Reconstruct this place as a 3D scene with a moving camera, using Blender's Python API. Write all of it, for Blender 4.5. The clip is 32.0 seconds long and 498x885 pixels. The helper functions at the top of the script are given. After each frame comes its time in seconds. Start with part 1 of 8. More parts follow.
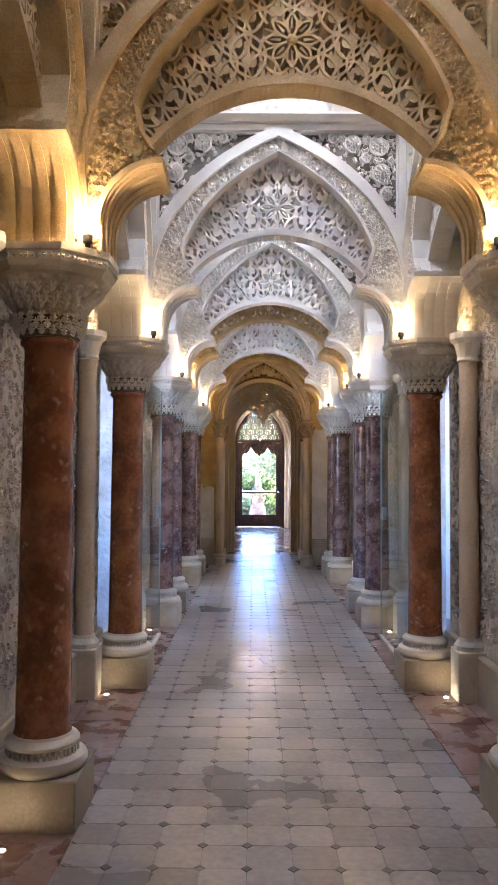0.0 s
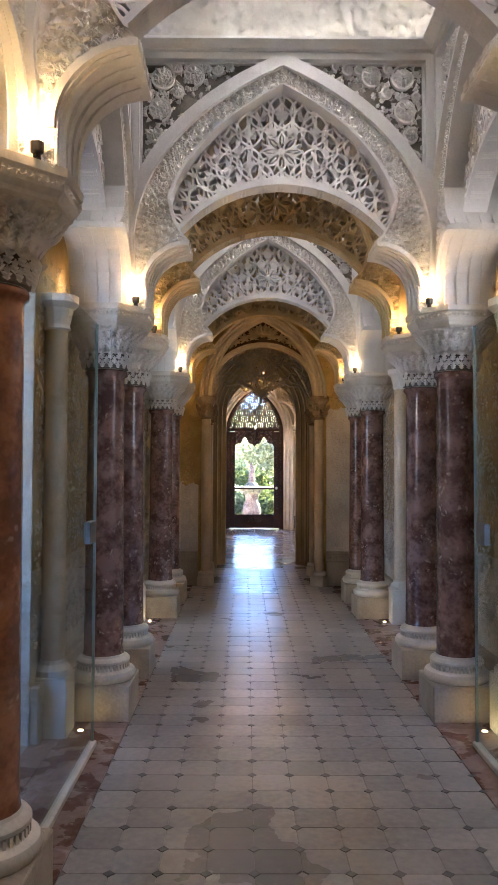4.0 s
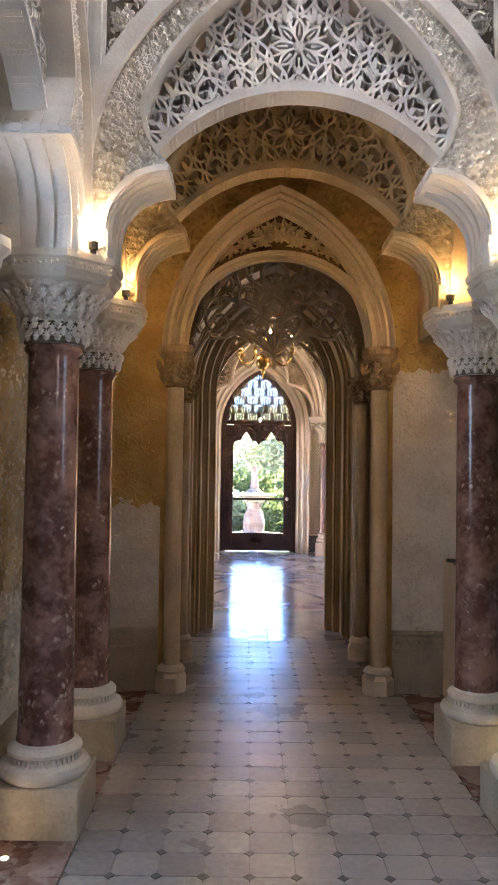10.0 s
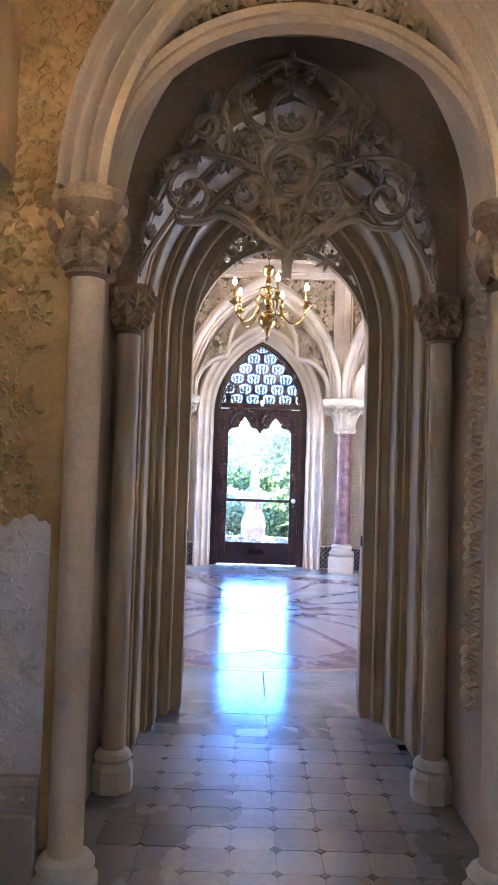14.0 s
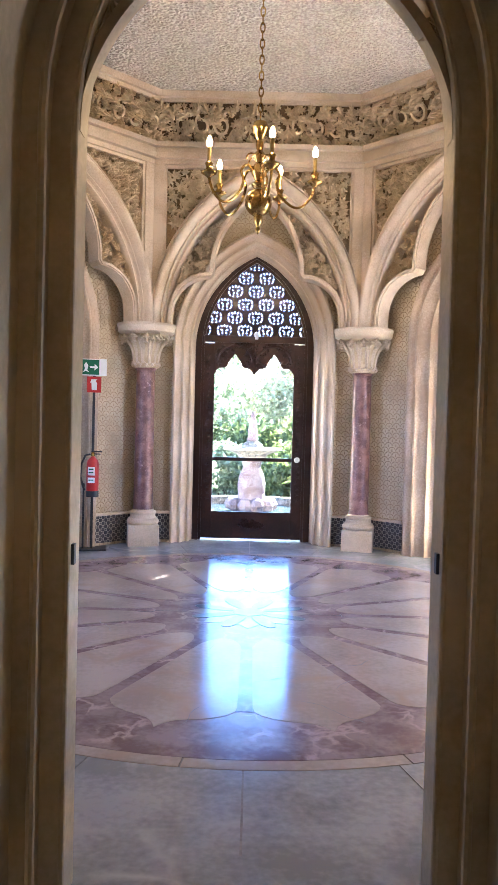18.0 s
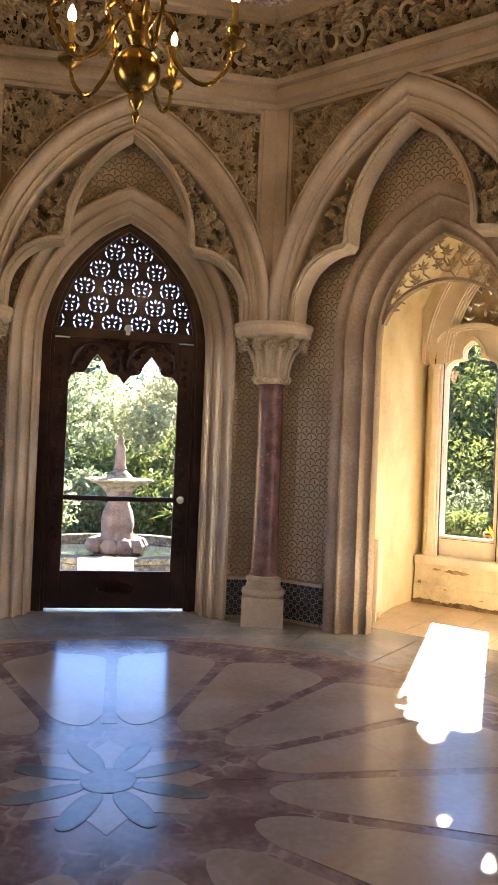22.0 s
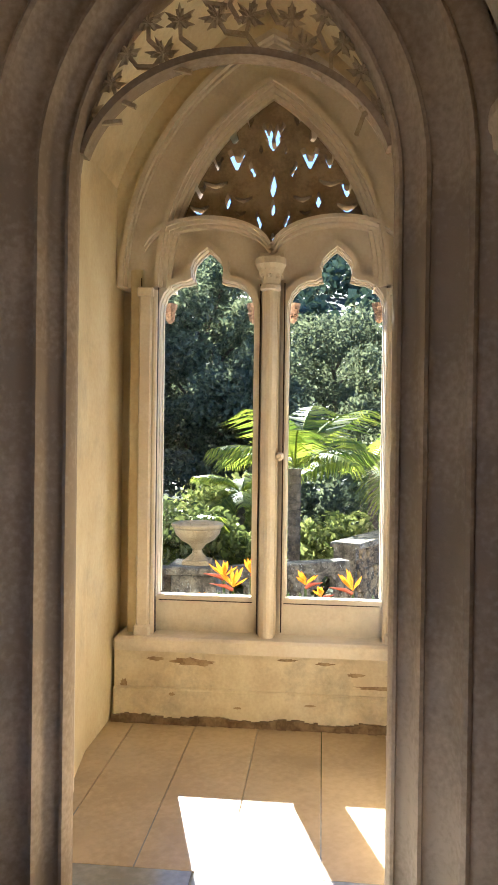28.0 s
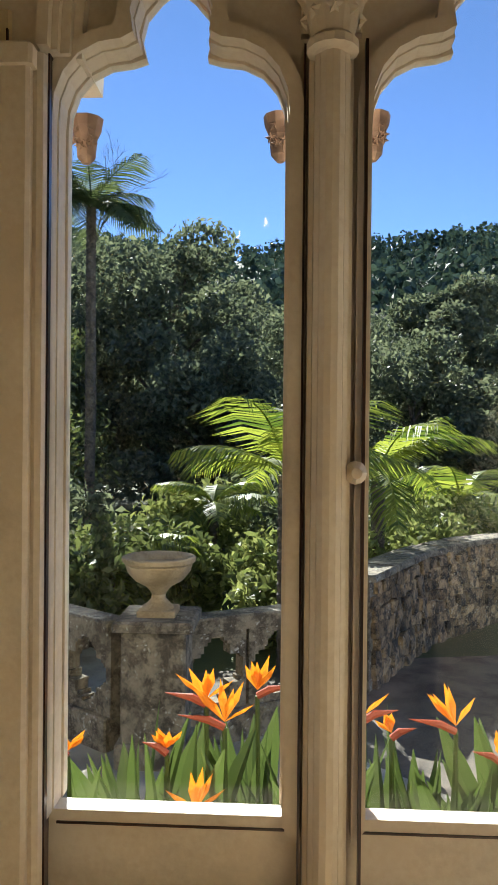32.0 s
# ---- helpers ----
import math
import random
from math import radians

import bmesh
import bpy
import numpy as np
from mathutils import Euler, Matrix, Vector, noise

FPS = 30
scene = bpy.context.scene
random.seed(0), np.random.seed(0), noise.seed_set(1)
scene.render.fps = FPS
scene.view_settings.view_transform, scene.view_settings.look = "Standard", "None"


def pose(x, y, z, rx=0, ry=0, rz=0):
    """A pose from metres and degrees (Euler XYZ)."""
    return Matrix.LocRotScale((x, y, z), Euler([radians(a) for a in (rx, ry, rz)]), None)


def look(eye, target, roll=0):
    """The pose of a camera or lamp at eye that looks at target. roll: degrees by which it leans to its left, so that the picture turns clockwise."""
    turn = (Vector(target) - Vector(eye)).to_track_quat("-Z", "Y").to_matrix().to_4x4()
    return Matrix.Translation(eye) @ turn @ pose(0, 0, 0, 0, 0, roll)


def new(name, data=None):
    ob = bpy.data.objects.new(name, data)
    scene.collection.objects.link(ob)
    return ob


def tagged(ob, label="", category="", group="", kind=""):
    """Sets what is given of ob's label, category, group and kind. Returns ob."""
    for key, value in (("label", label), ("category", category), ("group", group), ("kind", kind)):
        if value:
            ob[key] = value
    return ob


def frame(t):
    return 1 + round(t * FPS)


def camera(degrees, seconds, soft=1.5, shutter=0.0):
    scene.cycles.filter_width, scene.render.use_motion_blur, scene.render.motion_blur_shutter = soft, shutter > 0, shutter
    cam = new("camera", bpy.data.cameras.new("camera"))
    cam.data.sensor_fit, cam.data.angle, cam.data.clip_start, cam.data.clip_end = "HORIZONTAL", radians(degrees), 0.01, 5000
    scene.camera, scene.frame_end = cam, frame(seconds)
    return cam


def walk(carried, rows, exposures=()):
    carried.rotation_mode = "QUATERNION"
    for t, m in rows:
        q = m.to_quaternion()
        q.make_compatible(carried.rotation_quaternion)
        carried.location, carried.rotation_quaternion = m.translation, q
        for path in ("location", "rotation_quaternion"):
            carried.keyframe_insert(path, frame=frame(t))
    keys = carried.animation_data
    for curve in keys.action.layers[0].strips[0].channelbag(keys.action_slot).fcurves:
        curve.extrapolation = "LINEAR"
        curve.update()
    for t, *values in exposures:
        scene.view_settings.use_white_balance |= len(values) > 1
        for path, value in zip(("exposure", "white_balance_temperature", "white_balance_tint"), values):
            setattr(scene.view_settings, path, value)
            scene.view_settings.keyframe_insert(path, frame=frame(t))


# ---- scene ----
# ---- camera ----
cam = camera(36.73, 32.0, soft=1.0)
PATH = [
    (0.0, -0.156, 0.797, 1.441, 0.37, 2.53, 0.39),
    (0.5, -0.168, 1.160, 1.445, -1.43, 3.17, -0.06),
    (1.0, -0.129, 1.570, 1.467, -0.74, 3.66, 0.01),
    (1.5, -0.157, 1.898, 1.449, -0.48, 4.00, -0.04),
    (2.0, -0.190, 2.254, 1.468, -0.48, 4.30, -0.36),
    (2.5, -0.170, 2.626, 1.476, -0.21, 4.51, -0.45),
    (3.0, -0.181, 2.956, 1.446, 0.08, 4.65, -0.01),
    (3.5, -0.210, 3.309, 1.442, -0.15, 3.03, 0.14),
    (5.5, -0.198, 4.690, 1.418, -0.21, 1.29, 0.51),
    (6.0, -0.163, 5.069, 1.462, -0.15, 1.11, 0.97),
    (6.5, -0.210, 5.434, 1.443, -0.13, 1.04, 1.18),
    (7.0, -0.229, 5.785, 1.451, -1.41, 1.18, 1.05),
    (7.5, -0.179, 6.164, 1.477, -1.03, 1.12, 1.04),
    (8.0, -0.176, 6.511, 1.450, -1.09, 1.40, 1.07),
    (8.5, -0.168, 6.860, 1.472, -1.10, 1.66, 0.65),
    (9.0, -0.119, 7.223, 1.475, -0.52, 1.94, 0.69),
    (9.5, -0.128, 7.532, 1.481, -0.11, 1.78, 0.82),
    (10.0, -0.200, 7.866, 1.494, -0.07, 2.19, 0.77),
    (10.5, -0.195, 8.210, 1.477, -0.31, 2.40, 0.85),
    (11.0, -0.186, 8.546, 1.487, -0.08, 3.09, 1.14),
    (11.5, -0.215, 8.882, 1.481, -0.32, 3.34, 1.12),
    (12.0, -0.204, 9.197, 1.452, -1.22, 3.54, 1.12),
    (12.5, -0.151, 9.556, 1.477, -0.07, 3.30, 1.13),
    (13.0, -0.164, 9.866, 1.448, 0.05, 2.89, 1.61),
    (13.5, -0.180, 10.185, 1.443, -0.13, 2.49, 1.78),
    (14.0, -0.145, 10.537, 1.444, 0.08, 2.05, 1.83),
    (14.5, -0.129, 10.843, 1.442, 0.28, 1.81, 1.97),
    (16.5, -0.051, 12.070, 1.448, 0.99, 0.18, 1.31),
    (17.0, -0.040, 12.353, 1.437, -0.01, -0.29, 1.24),
    (17.5, 0.019, 12.661, 1.450, 0.33, -1.00, 1.20),
    (18.0, 0.005, 12.932, 1.429, 0.29, -1.59, 1.48),
    (18.5, -0.013, 13.227, 1.445, 0.22, -2.00, 1.16),
    (19.0, 0.024, 13.557, 1.439, 0.28, -2.08, 0.86),
    (19.5, 0.047, 13.841, 1.454, 0.44, -2.02, 0.72),
    (20.0, 0.018, 14.130, 1.432, 0.43, -1.43, 0.47),
    (20.5, 0.025, 14.405, 1.426, -0.04, -1.26, 0.34),
    (21.0, 0.050, 14.714, 1.452, -0.20, -0.75, 1.24),
    (21.5, 0.014, 14.994, 1.434, -4.11, -0.14, 2.25),
    (22.0, -0.001, 15.260, 1.421, -9.68, 0.82, 2.33),
    (22.5, 0.041, 15.570, 1.424, -12.85, 1.28, 2.73),
    (23.0, 0.046, 15.850, 1.434, -14.95, 1.64, 2.79),
    (23.5, 0.079, 16.144, 1.429, -18.36, 2.14, 2.26),
    (24.0, 0.181, 16.437, 1.452, -21.38, 1.98, 2.16),
    (24.5, 0.302, 16.747, 1.500, -24.31, 2.08, 2.53),
    (25.0, 0.363, 17.071, 1.517, -29.79, 2.43, 2.54),
    (25.5, 0.468, 17.381, 1.484, -32.19, 2.51, 1.96),
    (27.5, 0.777, 18.462, 1.628, -37.89, -0.52, 0.78),
    (28.0, 0.903, 18.773, 1.571, -39.37, -0.39, 0.74),
    (28.5, 1.080, 19.037, 1.542, -42.16, 0.17, 1.03),
    (29.0, 1.286, 19.344, 1.527, -43.17, 0.37, 0.99),
    (29.5, 1.453, 19.628, 1.523, -43.68, 0.44, 1.36),
    (30.0, 1.608, 19.941, 1.533, -44.17, 0.54, 1.40),
    (30.5, 1.802, 20.172, 1.517, -44.68, 0.23, 1.25),
    (31.0, 2.067, 20.334, 1.545, -42.44, -0.39, 1.42),
    (31.5, 2.222, 20.564, 1.554, -42.25, -0.63, 1.27),
    (32.0, 2.370, 20.784, 1.544, -42.05, -0.36, 0.54),
]


def heading(x, y, z, yaw, pitch, roll):
    """The pose of an eye with its yaw to the left, pitch and roll in degrees."""
    way = Vector((-math.sin(radians(yaw)) * math.cos(radians(pitch)), math.cos(radians(yaw)) * math.cos(radians(pitch)), math.sin(radians(pitch))))
    return look((x, y, z), Vector((x, y, z)) + way, roll)


EXPOSURES = [(0.0, 5.75, 5500, 18), (2.0, 5.5, 5600, 18), (3.5, 5.1, 6000, 18), (6.0, 5.12, 6300, 18), (8.0, 5.2, 5700, 19), (10.0, 5.48, 6100, 18), (12.0, 5.8, 4950, 16), (14.0, 6.1, 4500, 16), (17.0, 5.85, 4600, 16), (18.0, 5.55, 5350, 16), (19.0, 4.85, 6300, 17), (20.0, 4.25, 7050, 18), (21.0, 4.25, 7300, 18), (22.0, 3.97, 7000, 18), (24.0, 3.9, 6300, 15), (25.5, 3.55, 5750, 12), (28.0, 2.95, 6050, 11), (30.0, 2.45, 6250, 11), (31.0, 2.1, 6300, 11), (32.0, 1.65, 6200, 10)]
walk(cam, [(r[0], heading(*r[1:])) for r in PATH], EXPOSURES)

# ---- daylight ----
SUN_AZ, SUN_EL = 28.5, 34.0       # from +y towards +x, and above the horizon
world = bpy.data.worlds.new("sky")
scene.world = world
world.use_nodes = True
sky = world.node_tree.nodes.new("ShaderNodeTexSky")
sky.sky_type, sky.sun_disc = "NISHITA", False
sky.dust_density, sky.ozone_density = 0.0, 3.6
sky.air_density, sky.altitude = 0.42, 1500.0
sky.sun_elevation, sky.sun_rotation = radians(SUN_EL), radians(SUN_AZ)
back = world.node_tree.nodes["Background"]
back.inputs["Strength"].default_value = 0.105
world.node_tree.links.new(sky.outputs[0], back.inputs["Color"])
sun = new("sun", bpy.data.lights.new("sun", "SUN"))
sun.data.energy, sun.data.angle, sun.data.color = 5.0, radians(0.5), (1.0, 0.95, 0.86)
az, el = radians(SUN_AZ), radians(SUN_EL)
to_sun = Vector((math.sin(az) * math.cos(el), math.cos(az) * math.cos(el), math.sin(el)))
sun.matrix_world = look((0, 0, 30), Vector((0, 0, 30)) - to_sun)


def lamp(name, kind, where, watts, colour, size=0.05, target=None, sy=None):
    data = bpy.data.lights.new(name, kind)
    data.energy, data.color = watts, colour
    ob = new(name, data)
    if kind == "AREA":
        data.shape, data.size, data.size_y = "RECTANGLE", size, sy or size
    else:
        data.shadow_soft_size = size
    ob.matrix_world = look(where, target) if target else pose(*where)
    return ob


WARM = (1.0, 0.64, 0.27)
for row in (4.05, 6.10, 8.155, 9.02, 11.12, 11.95):
    for s in (-1, 1):
        lamp("capital_lamp", "POINT", (s * 0.85, row - 0.235, 2.49), 0.20 if row < 5 else 0.09 if row < 8 else 0.085, WARM, 0.03)
        lamp("aisle_lamp", "POINT", (s * 1.2, row - 0.05, 2.46), 0.16 if row < 5 else 0.08 if row < 8 else 0.075, WARM, 0.03)
for s in (-1, 1):
    lamp("capital_lamp", "POINT", (s * 0.95, 12.2, 2.46), 0.16, WARM, 0.03)
# daylight through the roof lights of the domes and the windows of the side rooms
for y, watts in ((3.03, 0.22), (5.075, 0.60), (7.13, 0.36), (10.07, 0.42)):
    lamp("roof_light", "AREA", (0, y, 5.10), watts, (0.92, 0.95, 1.0), 0.62, (0, y, 0))
# daylight from the side opening of the passage
lamp("passage_window_light", "AREA", (-1.22, 13.50, 1.65), 0.035, (0.90, 0.94, 1.0), 0.13, (0, 13.50, 1.65), 2.6)
for y in (5.75, 9.25):
    for s in (-1, 1):
        lamp("side_window_light", "AREA", (s * 3.0, y, 1.75), 0.3 if y < 8 else 1.15 if s < 0 else 0.45, (0.62, 0.82, 1.0), 1.1, (s * 1.6, y + 2, 1.2), 1.8)
# daylight for the octagon through two unseen windows, added to brighten it
for k in (2, 6):
    a = math.pi / 4 * k
    n = Vector((math.sin(a), math.cos(a), 0))
    c = Vector((0, 18.5, 1.85))
    lamp("octagon_added_light", "AREA", (c + 3.24 * n)[:], 1.1 if k == 2 else 0.4, (0.86, 0.93, 1.0), 1.0, (c - n)[:], 2.1)

# ---- materials ----
def mat(name, a, b, scale=6.0, rough=0.6, bump=0.15, grain=60.0, metal=0.0, vein=None, spread=0.12, carve=0.0, carve_scale=22.0, gloss=0.0, hue=0.0, island=0.0, dirt=0.22, blotch=False):
    """Two-scale noise paint, stone or metal; vein: colour of thin light veins; carve: depth of foliage relief."""
    m = bpy.data.materials.new(name)
    m.use_nodes = True
    nt = m.node_tree
    n, l = nt.nodes, nt.links
    bs = n["Principled BSDF"]
    geo = n.new("ShaderNodeNewGeometry")
    big = n.new("ShaderNodeTexNoise")
    big.inputs["Scale"].default_value, big.inputs["Detail"].default_value = scale, 6
    fine = n.new("ShaderNodeTexNoise")
    fine.inputs["Scale"].default_value, fine.inputs["Detail"].default_value = grain, 4
    for t in (big, fine):
        l.new(geo.outputs["Position"], t.inputs["Vector"])
    ramp = n.new("ShaderNodeValToRGB")
    ramp.color_ramp.elements[0].position, ramp.color_ramp.elements[1].position = 0.5 - spread, 0.5 + spread
    ramp.color_ramp.elements[0].color, ramp.color_ramp.elements[1].color = (*a, 1), (*b, 1)
    add = n.new("ShaderNodeMath")
    add.operation = "MULTIPLY_ADD"
    l.new(fine.outputs["Fac"], add.inputs[0])
    add.inputs[1].default_value = 0.45
    sub = n.new("ShaderNodeMath")
    sub.operation = "SUBTRACT"
    l.new(big.outputs["Fac"], sub.inputs[0])
    sub.inputs[1].default_value = 0.225
    l.new(sub.outputs[0], add.inputs[2])
    l.new(add.outputs[0], ramp.inputs["Fac"])
    col = ramp.outputs["Color"]
    if vein:
        vo = n.new("ShaderNodeTexVoronoi")
        vo.feature = "F1" if blotch else "DISTANCE_TO_EDGE"
        vo.inputs["Scale"].default_value = scale * (3.2 if blotch else 1.6)
        warp = n.new("ShaderNodeMix")
        warp.data_type = "VECTOR"
        warp.inputs["Factor"].default_value = 0.12 if blotch else 0.25
        l.new(geo.outputs["Position"], warp.inputs[4])
        l.new(big.outputs["Color"], warp.inputs[5])
        l.new(warp.outputs[1], vo.inputs["Vector"])
        th = n.new("ShaderNodeMapRange")
        th.inputs["From Min"].default_value, th.inputs["From Max"].default_value = (0.16, 0.34) if blotch else (0.0, 0.11)
        th.inputs["To Min"].default_value, th.inputs["To Max"].default_value = 0.9, 0.0
        l.new(vo.outputs["Distance"], th.inputs["Value"])
        gate = n.new("ShaderNodeTexNoise")
        gate.inputs["Scale"].default_value = scale * 0.8
        l.new(geo.outputs["Position"], gate.inputs["Vector"])
        gr = n.new("ShaderNodeMapRange")
        gr.inputs["From Min"].default_value, gr.inputs["From Max"].default_value = 0.48, 0.62
        l.new(gate.outputs["Fac"], gr.inputs["Value"])
        mul = n.new("ShaderNodeMath")
        mul.operation = "MULTIPLY"
        l.new(th.outputs[0], mul.inputs[0])
        l.new(gr.outputs[0], mul.inputs[1])
        mix = n.new("ShaderNodeMix")
        mix.data_type = "RGBA"
        l.new(mul.outputs[0], mix.inputs["Factor"])
        l.new(col, mix.inputs[6])
        mix.inputs[7].default_value = (*vein, 1)
        col = mix.outputs[2]
    if dirt:
        stain = n.new("ShaderNodeTexNoise")
        stain.inputs["Scale"].default_value, stain.inputs["Detail"].default_value = scale * 0.45, 9
        stain.inputs["Roughness"].default_value = 0.72
        l.new(geo.outputs["Position"], stain.inputs["Vector"])
        sr = n.new("ShaderNodeMapRange")
        sr.inputs["From Min"].default_value, sr.inputs["From Max"].default_value = 0.52, 0.68
        sr.inputs["To Min"].default_value, sr.inputs["To Max"].default_value = 1.0, 1.0 - dirt
        l.new(stain.outputs["Fac"], sr.inputs["Value"])
        ds = n.new("ShaderNodeHueSaturation")
        l.new(sr.outputs[0], ds.inputs["Value"])
        l.new(col, ds.inputs["Color"])
        col = ds.outputs["Color"]
    if hue or island:
        info = n.new("ShaderNodeObjectInfo") if hue else geo
        hs = n.new("ShaderNodeHueSaturation")
        mr = n.new("ShaderNodeMapRange")
        mr.inputs["To Min"].default_value, mr.inputs["To Max"].default_value = 1 - (hue or island), 1 + (hue or island)
        l.new(info.outputs["Random" if hue else "Random Per Island"], mr.inputs["Value"])
        l.new(mr.outputs[0], hs.inputs["Value"])
        l.new(col, hs.inputs["Color"])
        col = hs.outputs["Color"]
    l.new(col, bs.inputs["Base Color"])
    bs.inputs["Metallic"].default_value = metal
    rr = n.new("ShaderNodeMapRange")
    rr.inputs["To Min"].default_value, rr.inputs["To Max"].default_value = max(0.02, rough - 0.12), min(1, rough + 0.12)
    l.new(big.outputs["Fac"], rr.inputs["Value"])
    l.new(rr.outputs[0], bs.inputs["Roughness"])
    if gloss:
        bs.inputs["Coat Weight"].default_value = gloss
        bs.inputs["Coat Roughness"].default_value = 0.12
    height = fine.outputs["Fac"]
    bp = n.new("ShaderNodeBump")
    bp.inputs["Strength"].default_value, bp.inputs["Distance"].default_value = bump, 0.007
    l.new(height, bp.inputs["Height"])
    out = bp.outputs[0]
    if carve:
        cv = n.new("ShaderNodeTexVoronoi")
        cv.feature = "SMOOTH_F1"
        cv.inputs["Scale"].default_value = carve_scale
        cw = n.new("ShaderNodeMix")
        cw.data_type = "VECTOR"
        cw.inputs["Factor"].default_value = 0.06
        l.new(geo.outputs["Position"], cw.inputs[4])
        cn = n.new("ShaderNodeTexNoise")
        cn.inputs["Scale"].default_value = carve_scale * 0.35
        l.new(geo.outputs["Position"], cn.inputs["Vector"])
        l.new(cn.outputs["Color"], cw.inputs[5])
        l.new(cw.outputs[1], cv.inputs["Vector"])
        b2 = n.new("ShaderNodeBump")
        b2.inputs["Strength"].default_value, b2.inputs["Distance"].default_value = 1.0, carve
        b2.invert = True
        l.new(cv.outputs["Distance"], b2.inputs["Height"])
        l.new(out, b2.inputs["Normal"])
        out = b2.outputs[0]
    l.new(out, bs.inputs["Normal"])
    return m


def glow(name, colour, strength):
    m = bpy.data.materials.new(name)
    m.use_nodes = True
    nt = m.node_tree
    nt.nodes.remove(nt.nodes["Principled BSDF"])
    e = nt.nodes.new("ShaderNodeEmission")
    e.inputs["Color"].default_value, e.inputs["Strength"].default_value = (*colour, 1), strength
    nt.links.new(e.outputs[0], nt.nodes["Material Output"].inputs["Surface"])
    return m


def glass(name, tint=(0.95, 0.98, 0.97), ior=1.35):
    m = bpy.data.materials.new(name)
    m.use_nodes = True
    nt = m.node_tree
    nt.nodes.remove(nt.nodes["Principled BSDF"])
    tr = nt.nodes.new("ShaderNodeBsdfTransparent")
    tr.inputs["Color"].default_value = (*tint, 1)
    gl = nt.nodes.new("ShaderNodeBsdfGlossy")
    gl.inputs["Roughness"].default_value = 0.02
    lw = nt.nodes.new("ShaderNodeLayerWeight")
    lw.inputs["Blend"].default_value = 0.5
    pw = nt.nodes.new("ShaderNodeMath")
    pw.operation = "POWER"
    pw.inputs[1].default_value = 5.0
    nt.links.new(lw.outputs["Facing"], pw.inputs[0])
    fr = nt.nodes.new("ShaderNodeMath")
    fr.operation = "MULTIPLY_ADD"
    fr.inputs[1].default_value, fr.inputs[2].default_value = ior - 0.75, (ior - 1) * 0.1
    nt.links.new(pw.outputs[0], fr.inputs[0])
    mx = nt.nodes.new("ShaderNodeMixShader")
    nt.links.new(fr.outputs[0], mx.inputs[0])
    nt.links.new(tr.outputs[0], mx.inputs[1])
    nt.links.new(gl.outputs[0], mx.inputs[2])
    nt.links.new(mx.outputs[0], nt.nodes["Material Output"].inputs["Surface"])
    return m


plaster = mat("white stucco", (0.72, 0.69, 0.64), (0.80, 0.78, 0.74), 3, 0.75, 0.2, 90)
carved = mat("carved stucco", (0.76, 0.73, 0.67), (0.86, 0.83, 0.78), 5, 0.75, 0.3, 120)
carved_band = mat("carved foliage band", (0.66, 0.61, 0.53), (0.78, 0.74, 0.67), 5, 0.75, 0.2, 120, carve=0.03, carve_scale=34)
wallrelief = mat("relief wall", (0.48, 0.43, 0.36), (0.64, 0.60, 0.53), 3, 0.8, 0.2, 80, carve=0.014, carve_scale=26)
goldwall = mat("ochre relief wall", (0.44, 0.29, 0.10), (0.58, 0.41, 0.17), 5, 0.7, 0.3, 70, dirt=0.08)
redmarble = mat("red marble", (0.22, 0.082, 0.036), (0.38, 0.155, 0.07), 7, 0.22, 0.03, 40, vein=(0.50, 0.27, 0.17), gloss=0.35, blotch=True)
brownmarble = mat("brown marble", (0.12, 0.056, 0.043), (0.29, 0.165, 0.13), 9, 0.2, 0.03, 40, vein=(0.46, 0.32, 0.25), gloss=0.35, blotch=True)
pinkmarble = mat("pink marble", (0.14, 0.062, 0.048), (0.27, 0.135, 0.108), 9, 0.4, 0.05, 60, vein=(0.42, 0.25, 0.21), gloss=0.06, blotch=True)
basestone = mat("base limestone", (0.60, 0.55, 0.46), (0.72, 0.67, 0.58), 5, 0.5, 0.15, 70)
plinthstone = mat("plinth limestone", (0.34, 0.29, 0.22), (0.47, 0.41, 0.32), 4, 0.5, 0.2, 60)
creamstone = mat("cream stone", (0.52, 0.42, 0.29), (0.68, 0.57, 0.43), 2.2, 0.6, 0.2, 60)
jambstone = mat("brownish cream stone", (0.37, 0.28, 0.19), (0.56, 0.45, 0.33), 1.6, 0.6, 0.2, 50)
ochrecarve = mat("ochre carving ground", (0.22, 0.155, 0.075), (0.34, 0.25, 0.135), 6, 0.8, 0.3, 90)
oliveleaf = mat("olive painted wood", (0.50, 0.38, 0.21), (0.63, 0.49, 0.29), 2, 0.5, 0.15, 40)
darkbrass = mat("brown stone tracery", (0.46, 0.38, 0.27), (0.60, 0.51, 0.38), 6, 0.6, 0.2, 60)
leafstone = mat("leaf carving stone", (0.50, 0.39, 0.24), (0.66, 0.54, 0.36), 6, 0.7, 0.3, 90)
# shade between the carved leaves is put into this dark brown
leafback = mat("leaf carving ground with gap shade", (0.10, 0.06, 0.025), (0.17, 0.11, 0.05), 6, 0.8, 0.3, 90)
mahogany = mat("dark wood", (0.022, 0.008, 0.005), (0.055, 0.02, 0.012), 4, 0.35, 0.15, 50, gloss=0.2)
tilestone = mat("floor tile stone", (0.25, 0.235, 0.225), (0.39, 0.36, 0.335), 1.3, 0.3, 0.06, 30, hue=0.2, dirt=0.09)
bordermarble = mat("border marble", (0.15, 0.075, 0.055), (0.28, 0.18, 0.15), 5, 0.28, 0.05, 30, vein=(0.42, 0.34, 0.3))
